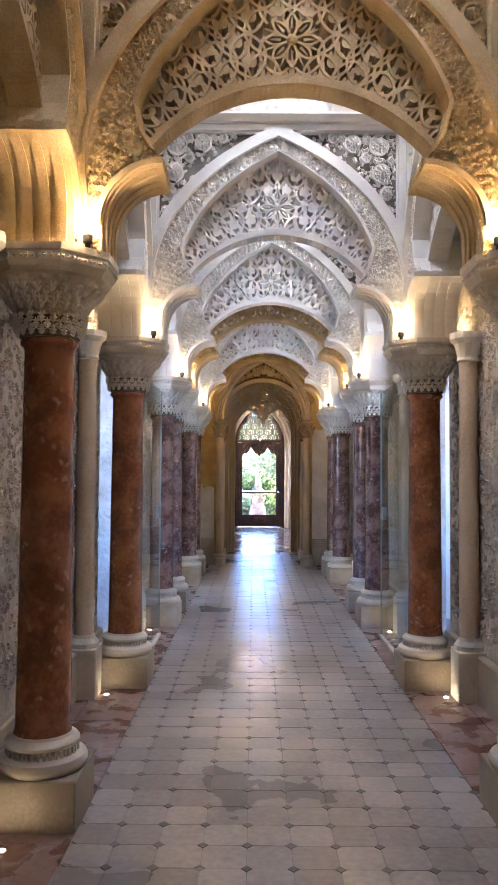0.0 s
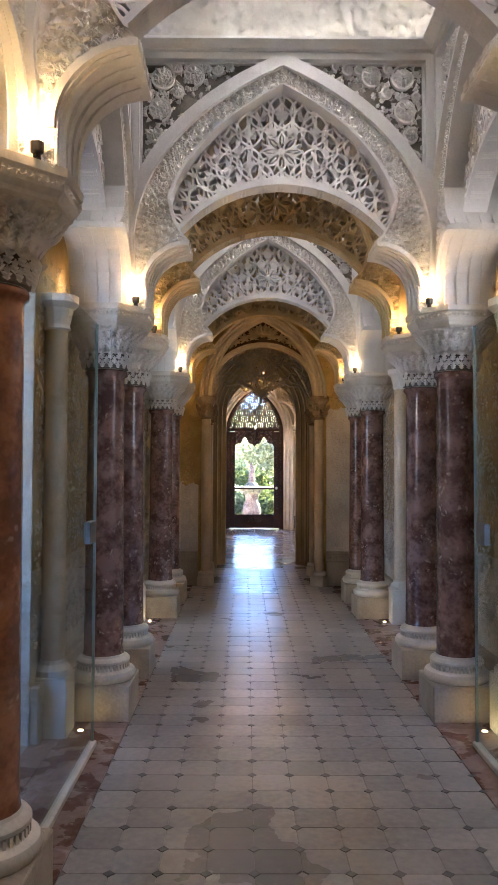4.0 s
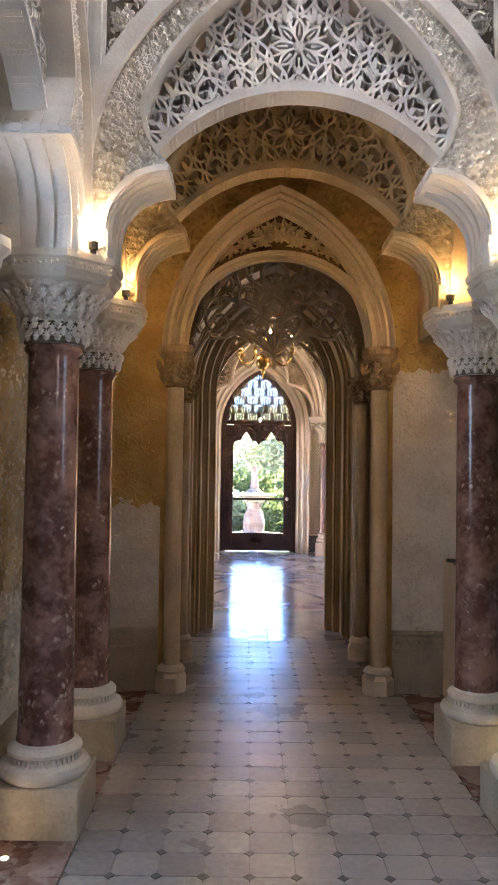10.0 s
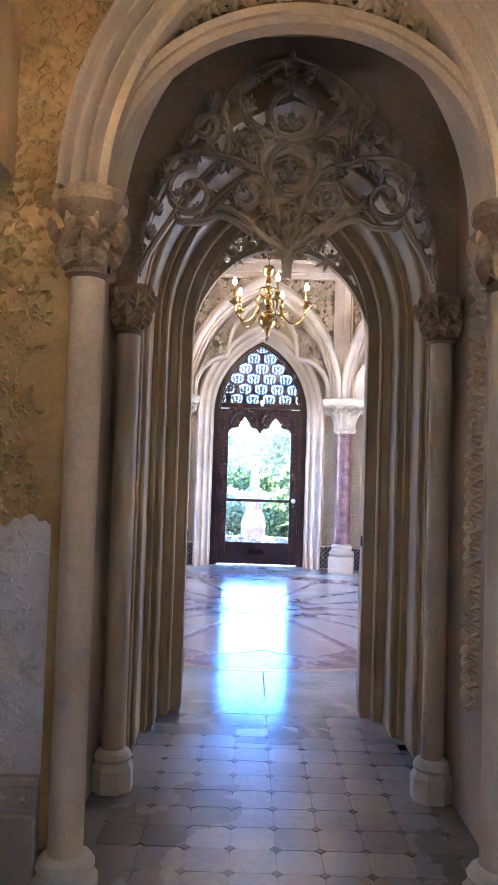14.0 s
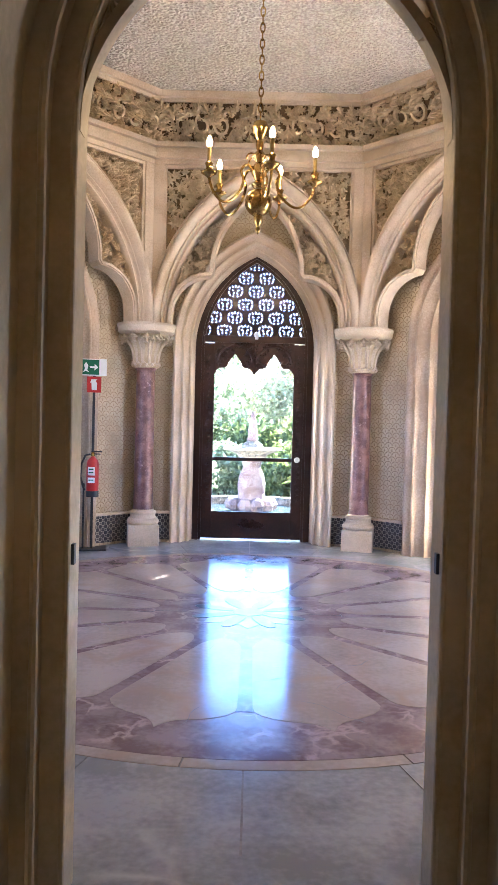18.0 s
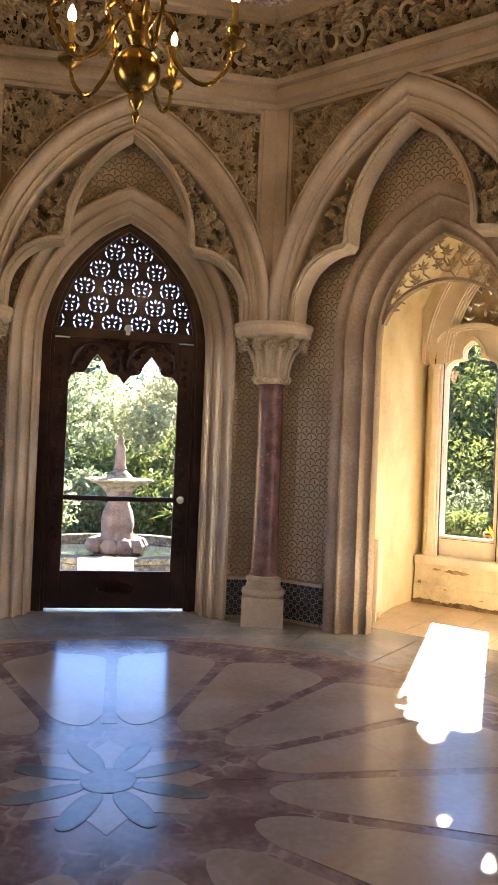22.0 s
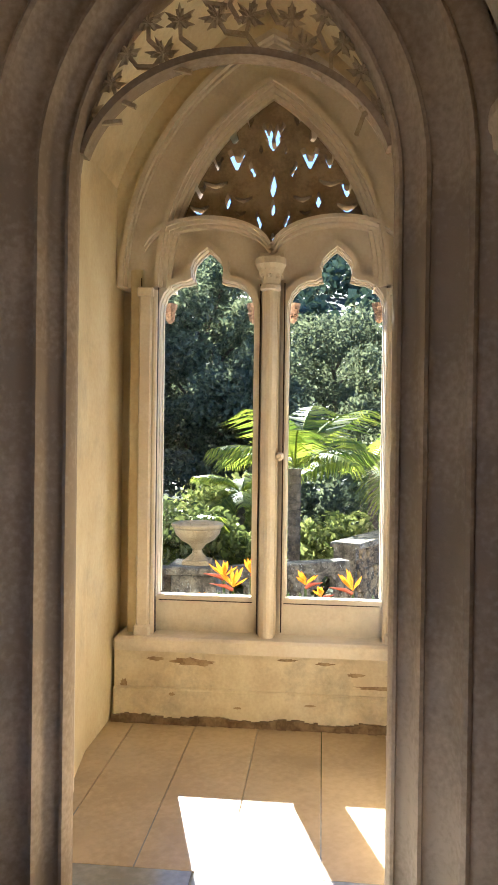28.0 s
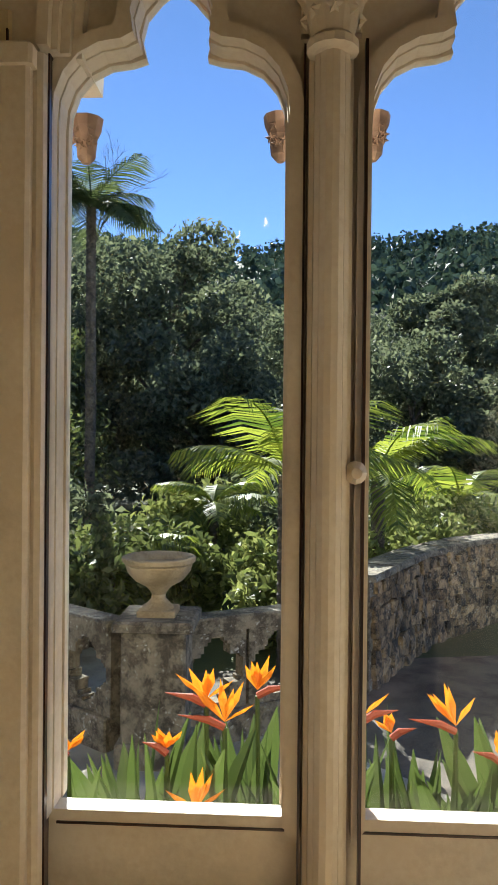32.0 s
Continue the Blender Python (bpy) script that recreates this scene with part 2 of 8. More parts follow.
tilestone_far = mat("floor tile stone joined", (0.25, 0.235, 0.225), (0.39, 0.36, 0.335), 1.3, 0.3, 0.06, 30, island=0.2)
slate = mat("dark dot tile", (0.07, 0.07, 0.072), (0.15, 0.145, 0.14), 6, 0.35, 0.05, 40)
joint = mat("floor joint", (0.19, 0.175, 0.155), (0.29, 0.265, 0.235), 6, 0.7, 0.1, 80)
creammarble = mat("cream inlay marble", (0.38, 0.31, 0.25), (0.48, 0.40, 0.33), 1.6, 0.15, 0.03, 30, vein=(0.42, 0.31, 0.23))
rosemarble = mat("rose inlay marble", (0.20, 0.13, 0.12), (0.32, 0.24, 0.225), 5, 0.2, 0.03, 30, vein=(0.5, 0.38, 0.34))
greymarble = mat("grey marble", (0.27, 0.275, 0.265), (0.40, 0.40, 0.385), 2.4, 0.16, 0.03, 30, vein=(0.5, 0.48, 0.45))
ceilplaster = mat("textured ceiling", (0.54, 0.47, 0.39), (0.78, 0.71, 0.62), 42, 0.8, 0.4, 110, carve=0.06, carve_scale=36, dirt=0.1)
alcoveplaster = mat("yellow plaster", (0.72, 0.58, 0.35), (0.85, 0.75, 0.53), 2.4, 0.75, 0.2, 40, spread=0.2)
windowpaint = mat("cream window paint", (0.74, 0.64, 0.51), (0.82, 0.74, 0.62), 3, 0.5, 0.12, 60)
ochreground = mat("worn ochre ground", (0.34, 0.26, 0.14), (0.46, 0.37, 0.23), 5, 0.8, 0.3, 60)
# the amber glow of the lamps is put into these two ochres
goldstucco = mat("lamp-glow ochre stucco", (0.50, 0.36, 0.17), (0.66, 0.52, 0.30), 5, 0.7, 0.3, 110, dirt=0.1)
goldband = mat("lamp-glow ochre foliage band", (0.46, 0.32, 0.14), (0.62, 0.48, 0.26), 5, 0.7, 0.2, 110, carve=0.03, carve_scale=34)
brass = mat("aged brass", (0.30, 0.19, 0.05), (0.46, 0.31, 0.10), 9, 0.25, 0.05, 60, metal=1.0)
blackmetal = mat("black metal", (0.02, 0.02, 0.02), (0.035, 0.035, 0.035), 9, 0.4, 0.05, 60)
clear = glass("window glass")


# ---- mesh building ----
class Mesh:
    """Collects vertices and faces, then becomes one object."""

    def __init__(self):
        self.v, self.f, self.at = [], [], Matrix.Identity(4)

    def add(self, verts, faces):
        k, m = len(self.v), self.at
        self.v.extend((m @ Vector(p))[:] for p in verts)
        self.f.extend(tuple(k + i for i in q) for q in faces)
        return self

    def box(self, x0, x1, y0, y1, z0, z1, c=0.0):
        """A block; c: its chamfer on the upright edges and the top."""
        if not c:
            self.add([(x, y, z) for z in (z0, z1) for y in (y0, y1) for x in (x0, x1)],
                     [(0, 2, 3, 1), (4, 5, 7, 6), (0, 1, 5, 4), (2, 6, 7, 3), (0, 4, 6, 2), (1, 3, 7, 5)])
            return self
        def ring(i, z):
            a, b, e, g, k = x0 + i, x1 - i, y0 + i, y1 - i, c
            return [(a + k, e, z), (b - k, e, z), (b, e + k, z), (b, g - k, z), (b - k, g, z), (a + k, g, z), (a, g - k, z), (a, e + k, z)]
        self.add(ring(0, z0) + ring(0, z1 - c) + ring(c, z1),
                 [tuple(range(7, -1, -1)), tuple(range(16, 24))] + [(r * 8 + i, r * 8 + (i + 1) % 8, r * 8 + 8 + (i + 1) % 8, r * 8 + 8 + i) for r in (0, 1) for i in range(8)])
        return self

    def lathe(self, prof, n=24, x=0.0, y=0.0, z=0.0, turn=0.0):
        """Turned solid of (radius, height) pairs, from bottom to top."""
        vs = [(x + r * math.cos(turn + 2 * math.pi * i / n), y + r * math.sin(turn + 2 * math.pi * i / n), z + h) for r, h in prof for i in range(n)]
        fs = [(j * n + i, j * n + (i + 1) % n, (j + 1) * n + (i + 1) % n, (j + 1) * n + i) for j in range(len(prof) - 1) for i in range(n)]
        fs += [tuple(range(n - 1, -1, -1)), tuple((len(prof) - 1) * n + i for i in range(n))]
        return self.add(vs, fs)

    def band(self, inner, outer, y0, y1):
        """The plate between two (x, z) lines of one length, from y0 to y1."""
        k = len(inner)
        vs = [(x, y, z) for y in (y0, y1) for line in (inner, outer) for x, z in line]
        fs = []
        for i in range(k - 1):
            fs += [(i, i + 1, k + i + 1, k + i), (2 * k + i + 1, 2 * k + i, 3 * k + i, 3 * k + i + 1),
                   (i + 1, i, 2 * k + i, 2 * k + i + 1), (k + i, k + i + 1, 3 * k + i + 1, 3 * k + i)]
        fs += [(0, k, 3 * k, 2 * k), (k - 1, 3 * k - 1, 4 * k - 1, 2 * k - 1)]
        return self.add(vs, fs)

    def slab(self, line, y0, y1):
        """A flat (x, z) outline, from y0 to y1."""
        k = len(line)
        vs = [(x, y, z) for y in (y0, y1) for x, z in line]
        return self.add(vs, [tuple(range(k)), tuple(range(2 * k - 1, k - 1, -1))] + [(i, k + i, k + (i + 1) % k, (i + 1) % k) for i in range(k)])

    def floor(self, line, z0, z1):
        """A flat (x, y) outline, from z0 to z1."""
        k = len(line)
        vs = [(x, y, z) for z in (z0, z1) for x, y in line]
        return self.add(vs, [tuple(range(k - 1, -1, -1)), tuple(range(k, 2 * k))] + [(i, (i + 1) % k, k + (i + 1) % k, k + i) for i in range(k)])

    def ribbon(self, line, w, y0, y1, taper=False):
        """A strip of width w along an (x, z) line, from y0 to y1."""
        if len(line) < 2:
            return self
        a, b = [], []
        k = len(line)
        for i, (x, z) in enumerate(line):
            p, q = line[max(i - 1, 0)], line[min(i + 1, k - 1)]
            dx, dz = q[0] - p[0], q[1] - p[1]
            d = math.hypot(dx, dz) or 1
            h = w / 2 * ((1 - 0.7 * i / (k - 1)) if taper else 1)
            a.append((x - dz / d * h, z + dx / d * h))
            b.append((x + dz / d * h, z - dx / d * h))
        return self.band(a, b, y0, y1)

    def tube(self, line, r, n=8, ends=True):
        """A round rod along 3D points; r: a radius or one for each point."""
        line = [Vector(p) for p in line]
        k = len(line)
        vs, up = [], None
        for i, p in enumerate(line):
            d = (line[min(i + 1, k - 1)] - line[max(i - 1, 0)]).normalized()
            if up is None:
                up = Vector((0, 0, 1)) if abs(d.z) < 0.9 else Vector((1, 0, 0))
            s = d.cross(up).normalized()
            up = s.cross(d).normalized()
            rad = r[i] if isinstance(r, (list, tuple)) else r
            vs += [p + rad * (math.cos(2 * math.pi * j / n) * s + math.sin(2 * math.pi * j / n) * up) for j in range(n)]
        fs = [(i * n + j, i * n + (j + 1) % n, (i + 1) * n + (j + 1) % n, (i + 1) * n + j) for i in range(k - 1) for j in range(n)]
        if ends:
            fs += [tuple(range(n - 1, -1, -1)), tuple((k - 1) * n + j for j in range(n))]
        return self.add(vs, fs)

    def leaf(self, x, z, y, size, turn, rise, lobes=5, side=-1):
        """A domed lobed leaf on the face y, which looks along side * y."""
        n = lobes * 2
        vs = [(x, y + side * rise, z)]
        for i in range(n):
            t = turn + 2 * math.pi * i / n
            r = size * (1.0 if i % 2 == 0 else 0.46)
            vs.append((x + r * math.cos(t), y, z + r * math.sin(t)))
        return self.add(vs, [(0, 1 + i, 1 + (i + 1) % n) for i in range(n)])

    def sweep(self, lines):
        """A moulded surface through lines of 3D points of one length."""
        k = len(lines[0])
        return self.add([p for line in lines for p in line], [(j * k + i, j * k + i + 1, (j + 1) * k + i + 1, (j + 1) * k + i) for j in range(len(lines) - 1) for i in range(k - 1)])

    def maple(self, x, z, y, size, turn, rise, side=-1):
        """A lobed pointed leaf with a raised middle, on the face y."""
        half = ((0, 1.0), (9, 0.66), (17, 0.70), (27, 0.36), (44, 0.66), (52, 0.95), (60, 0.62), (69, 0.66), (82, 0.34), (102, 0.74), (116, 0.46), (138, 0.42), (165, 0.16))
        ring = [(radians(a), r) for a, r in half] + [(radians(-a), r) for a, r in half[:0:-1]]
        k = len(ring)
        vs = [(x, y + side * rise * 0.7, z)]
        for u, h in ((0.45, 1.0), (1.0, 0.25)):
            vs += [(x + size * r * u * math.cos(turn + a), y + side * rise * h * (1.0 if r > 0.5 or u < 1 else 0.4), z + size * r * u * math.sin(turn + a)) for a, r in ring]
        vs += [(x + size * r * 1.0 * math.cos(turn + a), y, z + size * r * 1.0 * math.sin(turn + a)) for a, r in ring]
        fs = [(0, 1 + i, 1 + (i + 1) % k) for i in range(k)]
        for j in range(2):
            fs += [(1 + j * k + i, 1 + (j + 1) * k + i, 1 + (j + 1) * k + (i + 1) % k, 1 + j * k + (i + 1) % k) for i in range(k)]
        return self.add(vs, fs)

    def acanthus(self, x, z, y, size, turn, rise, side=-1, wide=0.42, lobes=4):
        """A long leaf with toothed lobes and a raised midrib, root at (x, z), on the face y."""
        c, s = math.cos(turn), math.sin(turn)
        put = lambda u, w, h: (x + size * (u * c - w * s), y + side * h, z + size * (u * s + w * c))
        n = lobes * 2 + 1
        vs = [put(0, 0, rise * 0.4)]
        for i in range(n):
            u = (i + 1) / n
            bell = wide * math.sin(math.pi * min(1, 0.18 + 0.82 * u)) + 0.02
            w = bell * (1.0 if i % 2 == 0 else 0.5)
            lean = 0.07 if i % 2 == 0 else -0.03
            vs += [put(u - 0.05, 0, rise * (0.5 + 0.7 * math.sin(math.pi * u))), put(min(1, u + lean), w, 0), put(min(1, u + lean), -w, 0)]
        fs = [(0, 1, 2), (0, 3, 1)]
        for i in range(n - 1):
            a, b = 1 + 3 * i, 4 + 3 * i
            fs += [(a, b, b + 1, a + 1), (a, a + 2, b + 2, b)]
        return self.add(vs, fs)

    def data(self, name, material, smooth=False):
        me = bpy.data.meshes.new(name)
        me.from_pydata(self.v, [], self.f)
        me.materials.append(material)
        if smooth:
            me.polygons.foreach_set("use_smooth", [True] * len(me.polygons))
            me.set_sharp_from_angle(angle=radians(40))
        me.update()
        bm = bmesh.new()
        bm.from_mesh(me)
        bmesh.ops.recalc_face_normals(bm, faces=bm.faces)
        bm.to_mesh(me)
        bm.free()
        return me


def part(name, mesh, material, parent, label="", smooth=False):
    """Links a mesh as one object under a thing or a part."""
    ob = new(name, mesh if isinstance(mesh, bpy.types.Mesh) else mesh.data(name, material, smooth))
    ob.parent = parent
    return tagged(ob, label)


def thing(name, label, category, m=None, group="", kind=""):
    ob = new(name)
    ob.matrix_world = m or Matrix.Identity(4)
    return tagged(ob, label, category, group, kind)


def solo(name, mesh, material, label, category, kind="", smooth=False, group=""):
    """A thing or piece of the setting that is one mesh."""
    return tagged(new(name, mesh.data(name, material, smooth)), label, category, group, kind)


def arc(cx, cz, r, a0, a1, n):
    """(x, z) points of a circle, angles in degrees."""
    return [(cx + r * math.cos(radians(a0 + (a1 - a0) * i / n)), cz + r * math.sin(radians(a0 + (a1 - a0) * i / n))) for i in range(n + 1)]


def pointed(half, spring, rise, n=14, foot=None):
    """A pointed arch line from its left foot over the tip to the right foot."""
    c = (half * half - rise * rise) / (2 * half)
    r = half - c
    a = math.degrees(math.atan2(rise, -c))
    right = arc(c, spring, r, 0, a, n)
    if foot is not None:
        right = [(half, foot)] + right
    return [(-x, z) for x, z in right] + right[-2::-1]


def smooth(line, n=6):
    """A soft curve through (x, z) points."""
    pts, k = [], len(line)
    for i in range(k - 1):
        p0, p1, p2, p3 = (Vector(line[max(0, min(k - 1, q))]) for q in (i - 1, i, i + 1, i + 2))
        for j in range(n + (i == k - 2)):
            w = j / n
            q = 0.5 * ((2 * p1) + (p2 - p0) * w + (2 * p0 - 5 * p1 + 4 * p2 - p3) * w * w + (3 * p1 - p0 - 3 * p2 + p3) * w ** 3)
            pts.append((q.x, q.y))
    return pts


def mirrored(right):
    """A line given from the right foot to the tip, carried on to the left foot."""
    return right + [(-x, z) for x, z in right[-2::-1]]

# ---- the corridor: plan ----
COL_X = 1.05                      # column axes
ROWS_Y = (4.05, 6.10, 8.155, 9.02, 11.12, 11.95)   # column rows
END_Y = 13.05                     # face of the end wall
SIDE_X = 1.33                     # faces of the side walls
CAP_Z, CORN_Z = 2.38, 3.90


LOW_R = 0.80                      # the round lower edge of the tympanum
LOW_Z = 3.145 - LOW_R


def low_arc(x):
    """Lower edge of the pierced tympanum."""
    return LOW_Z + math.sqrt(max(0.0, LOW_R ** 2 - x * x))


RINGS = {"outer": (0.95, 2.75, 1.145), "mid": (0.875, 2.75, 1.065), "inner": (0.715, 2.80, 0.915)}   # half width, spring and rise


FLAT = 0.35                       # how far the upper curves are drawn towards straight lines


def curve(ring, n=16):
    """One ring of the arch from the foot (right) to the tip."""
    half, z0, rise = RINGS[ring]
    c = (half * half - rise * rise) / (2 * half)
    line = arc(c, z0, half - c, 0, math.degrees(math.atan2(rise, -c)), n)
    return [(x - FLAT * (x - half * (1 - i / n)) * (i / n), z - FLAT * (z - z0 - rise * i / n) * (i / n)) for i, (x, z) in enumerate(line)]


def within(ring, x, z, edge=0.0):
    half, z0, rise = RINGS[ring]
    c = (half * half - rise * rise) / (2 * half)
    if z <= z0:
        return abs(x) < half - edge
    pts = curve(ring)
    return abs(x) < float(np.interp(z, [q[1] for q in pts], [q[0] for q in pts], right=-1.0)) - edge * 1.2


def inner_edge():
    """Cusped inner edge, from the right foot to the tip."""
    up = [p for p in curve("inner") if p[1] > 2.99]
    lobe = arc(0.55, 2.49, 0.255, 0, 84, 7)
    return [(0.805, CAP_Z)] + lobe + [(0.545, 2.765), (0.585, 2.80), (0.64, 2.88)] + up


def resample(line, n):
    d = [0.0]
    for p, q in zip(line, line[1:]):
        d.append(d[-1] + math.hypot(q[0] - p[0], q[1] - p[1]))
    return [(float(np.interp(d[-1] * i / n, d, [p[0] for p in line])), float(np.interp(d[-1] * i / n, d, [p[1] for p in line]))) for i in range(n + 1)]


def inside(x, z, edge=0.0):
    """Whether a place lies in the pierced field of the tympanum."""
    return z > low_arc(x) + 0.03 + edge and abs(x) < 0.72 and within("inner", x, z, edge)


def tracery(y0, y1, w=0.0125, dr=0.100, turn=8.3):
    """Interlaced pointed ovals with a sprig in each, in rows over the lower arc, round an eight-pointed star."""
    m = Mesh()
    star = (0.0, low_arc(0) + 0.205)
    def clear(p, gap=0.118):
        return math.hypot(p[0] - star[0], p[1] - star[1]) > gap
    def keep(line, width, d=0.0):
        run = []
        for p in line:
            if inside(*p) and clear(p):
                run.append(p)
            else:
                m.ribbon(run, width, y0 + d, y1 - d)
                run = []
        m.ribbon(run, width, y0 + d, y1 - d)
    def at(r, a):
        return (r * math.sin(radians(a)), LOW_Z + r * math.cos(radians(a)))
    for row in range(8):
        rc = LOW_R + 0.05 + dr * row
        for k in range(-8, 9):
            a = turn * (k + 0.5 * (row % 2)) * (LOW_R + 0.2) / (rc + 0.12)
            half = 0.60 * turn * (LOW_R + 0.2) / (rc + 0.12)
            for side in (-1, 1):
                keep([at(rc + dr * q / 10, a + side * half * math.cos(q / 10 * math.pi / 2) ** 0.62) for q in range(-10, 11)], w)
            x, z = at(rc, a)
            if not (inside(x, z, 0.012) and clear((x, z), 0.14)):
                continue
            lean = math.pi / 2 - radians(a)
            root = (x - 0.045 * math.cos(lean), z - 0.045 * math.sin(lean))
            for off, q, bend in ((0, 0.115, 0.0), (0.62, 0.07, 0.5), (-0.62, 0.07, -0.5), (1.15, 0.045, 0.7), (-1.15, 0.045, -0.7)):
                line = []
                for u in range(7):
                    t = lean + off + bend * (0.5 - u / 6)
                    line.append((root[0] + q * u / 6 * math.cos(t), root[1] + q * u / 6 * math.sin(t)))
                if inside(*line[-1]):
                    wide = [0.004 + 0.009 * math.sin(math.pi * (0.1 + 0.85 * u / 6)) ** 0.8 for u in range(7)]
                    nx, nz = -math.sin(lean + off), math.cos(lean + off)
                    m.band([(x + nx * h, z + nz * h) for (x, z), h in zip(line, wide)], [(x - nx * h, z - nz * h) for (x, z), h in zip(line, wide)], y0 + 0.004, y1 - 0.004)
    for i in range(8):
        t = math.pi * i / 4
        tip = (star[0] + 0.125 * math.cos(t), star[1] + 0.125 * math.sin(t))
        for q in (-0.40, 0.40):
            mid = [(star[0] + r * math.cos(t + q * u), star[1] + r * math.sin(t + q * u)) for r, u in ((0.02, 0.9), (0.055, 1.0), (0.09, 0.6))]
            m.ribbon(mid + [tip], 0.0115, y0, y1)
        m.ribbon([(star[0] + 0.05 * math.cos(t), star[1] + 0.05 * math.sin(t)), (star[0] + 0.10 * math.cos(t), star[1] + 0.10 * math.sin(t))], 0.014, y0, y1, True)
        t += math.pi / 8
        m.ribbon([(star[0] + 0.07 * math.cos(t), star[1] + 0.07 * math.sin(t)), (star[0] + 0.13 * math.cos(t), star[1] + 0.13 * math.sin(t))], 0.015, y0, y1, True)
    m.lathe([(0.026, -0.02), (0.026, 0.0), (0.018, 0.012), (0.004, 0.018)], 12)
    k = len(m.v) - 48
    m.v[k:] = [(star[0] + x, -z + y0, star[1] + y) for x, y, z in m.v[k:]]
    return m


def scatter_band(m, inner, outer, y, side, count, size, rng, rise=0.022):
    """Carved leaves between two lines on one face."""
    for _ in range(count):
        i = rng.randrange(len(inner))
        t = rng.uniform(0.12, 0.88)
        x = inner[i][0] * (1 - t) + outer[i][0] * t + rng.uniform(-0.01, 0.01)
        z = inner[i][1] * (1 - t) + outer[i][1] * t + rng.uniform(-0.01, 0.01)
        m.leaf(x, z, y, size * rng.uniform(0.7, 1.2), rng.uniform(0, 6.3), rise * rng.uniform(0.6, 1.2), rng.choice((3, 4, 5)), side)


def scroll(m, x, z, r, y, side, turn, hand, rng):
    """A spiral stem round a rose."""
    line = []
    for i in range(30):
        t = turn + hand * i / 29 * 5.6
        q = r * (1 - 0.42 * i / 29)
        line.append((x + q * math.cos(t), z + q * math.sin(t)))
    a, b = sorted((y, y + side * 0.026))
    m.ribbon(line, 0.011, a, b)
    for ring, (n, s, q) in enumerate(((9, 0.60, 0.48), (7, 0.36, 0.40), (5, 0.16, 0.30))):
        for i in range(n):
            t = 2 * math.pi * (i + 0.4 * ring) / n
            m.acanthus(x + r * s * 0.5 * math.cos(t), z + r * s * 0.5 * math.sin(t), y + side * (0.012 + 0.012 * ring), r * q * 1.3, t, 0.013, side, 0.6, 2)
    m.leaf(x, z, y + side * 0.045, r * 0.14, 0, 0.012, 5, side)
    for i in range(12):
        t = rng.uniform(0, 6.3)
        m.leaf(x + r * 1.12 * math.cos(t), z + r * 1.12 * math.sin(t), y, r * 0.3, t, 0.018, 3, side)


# dark colour that paints the shade in the gaps of white carving
gapshade = mat("sunk ground with gap shade", (0.17, 0.15, 0.12), (0.27, 0.24, 0.195), 6, 0.8, 0.2, 60)


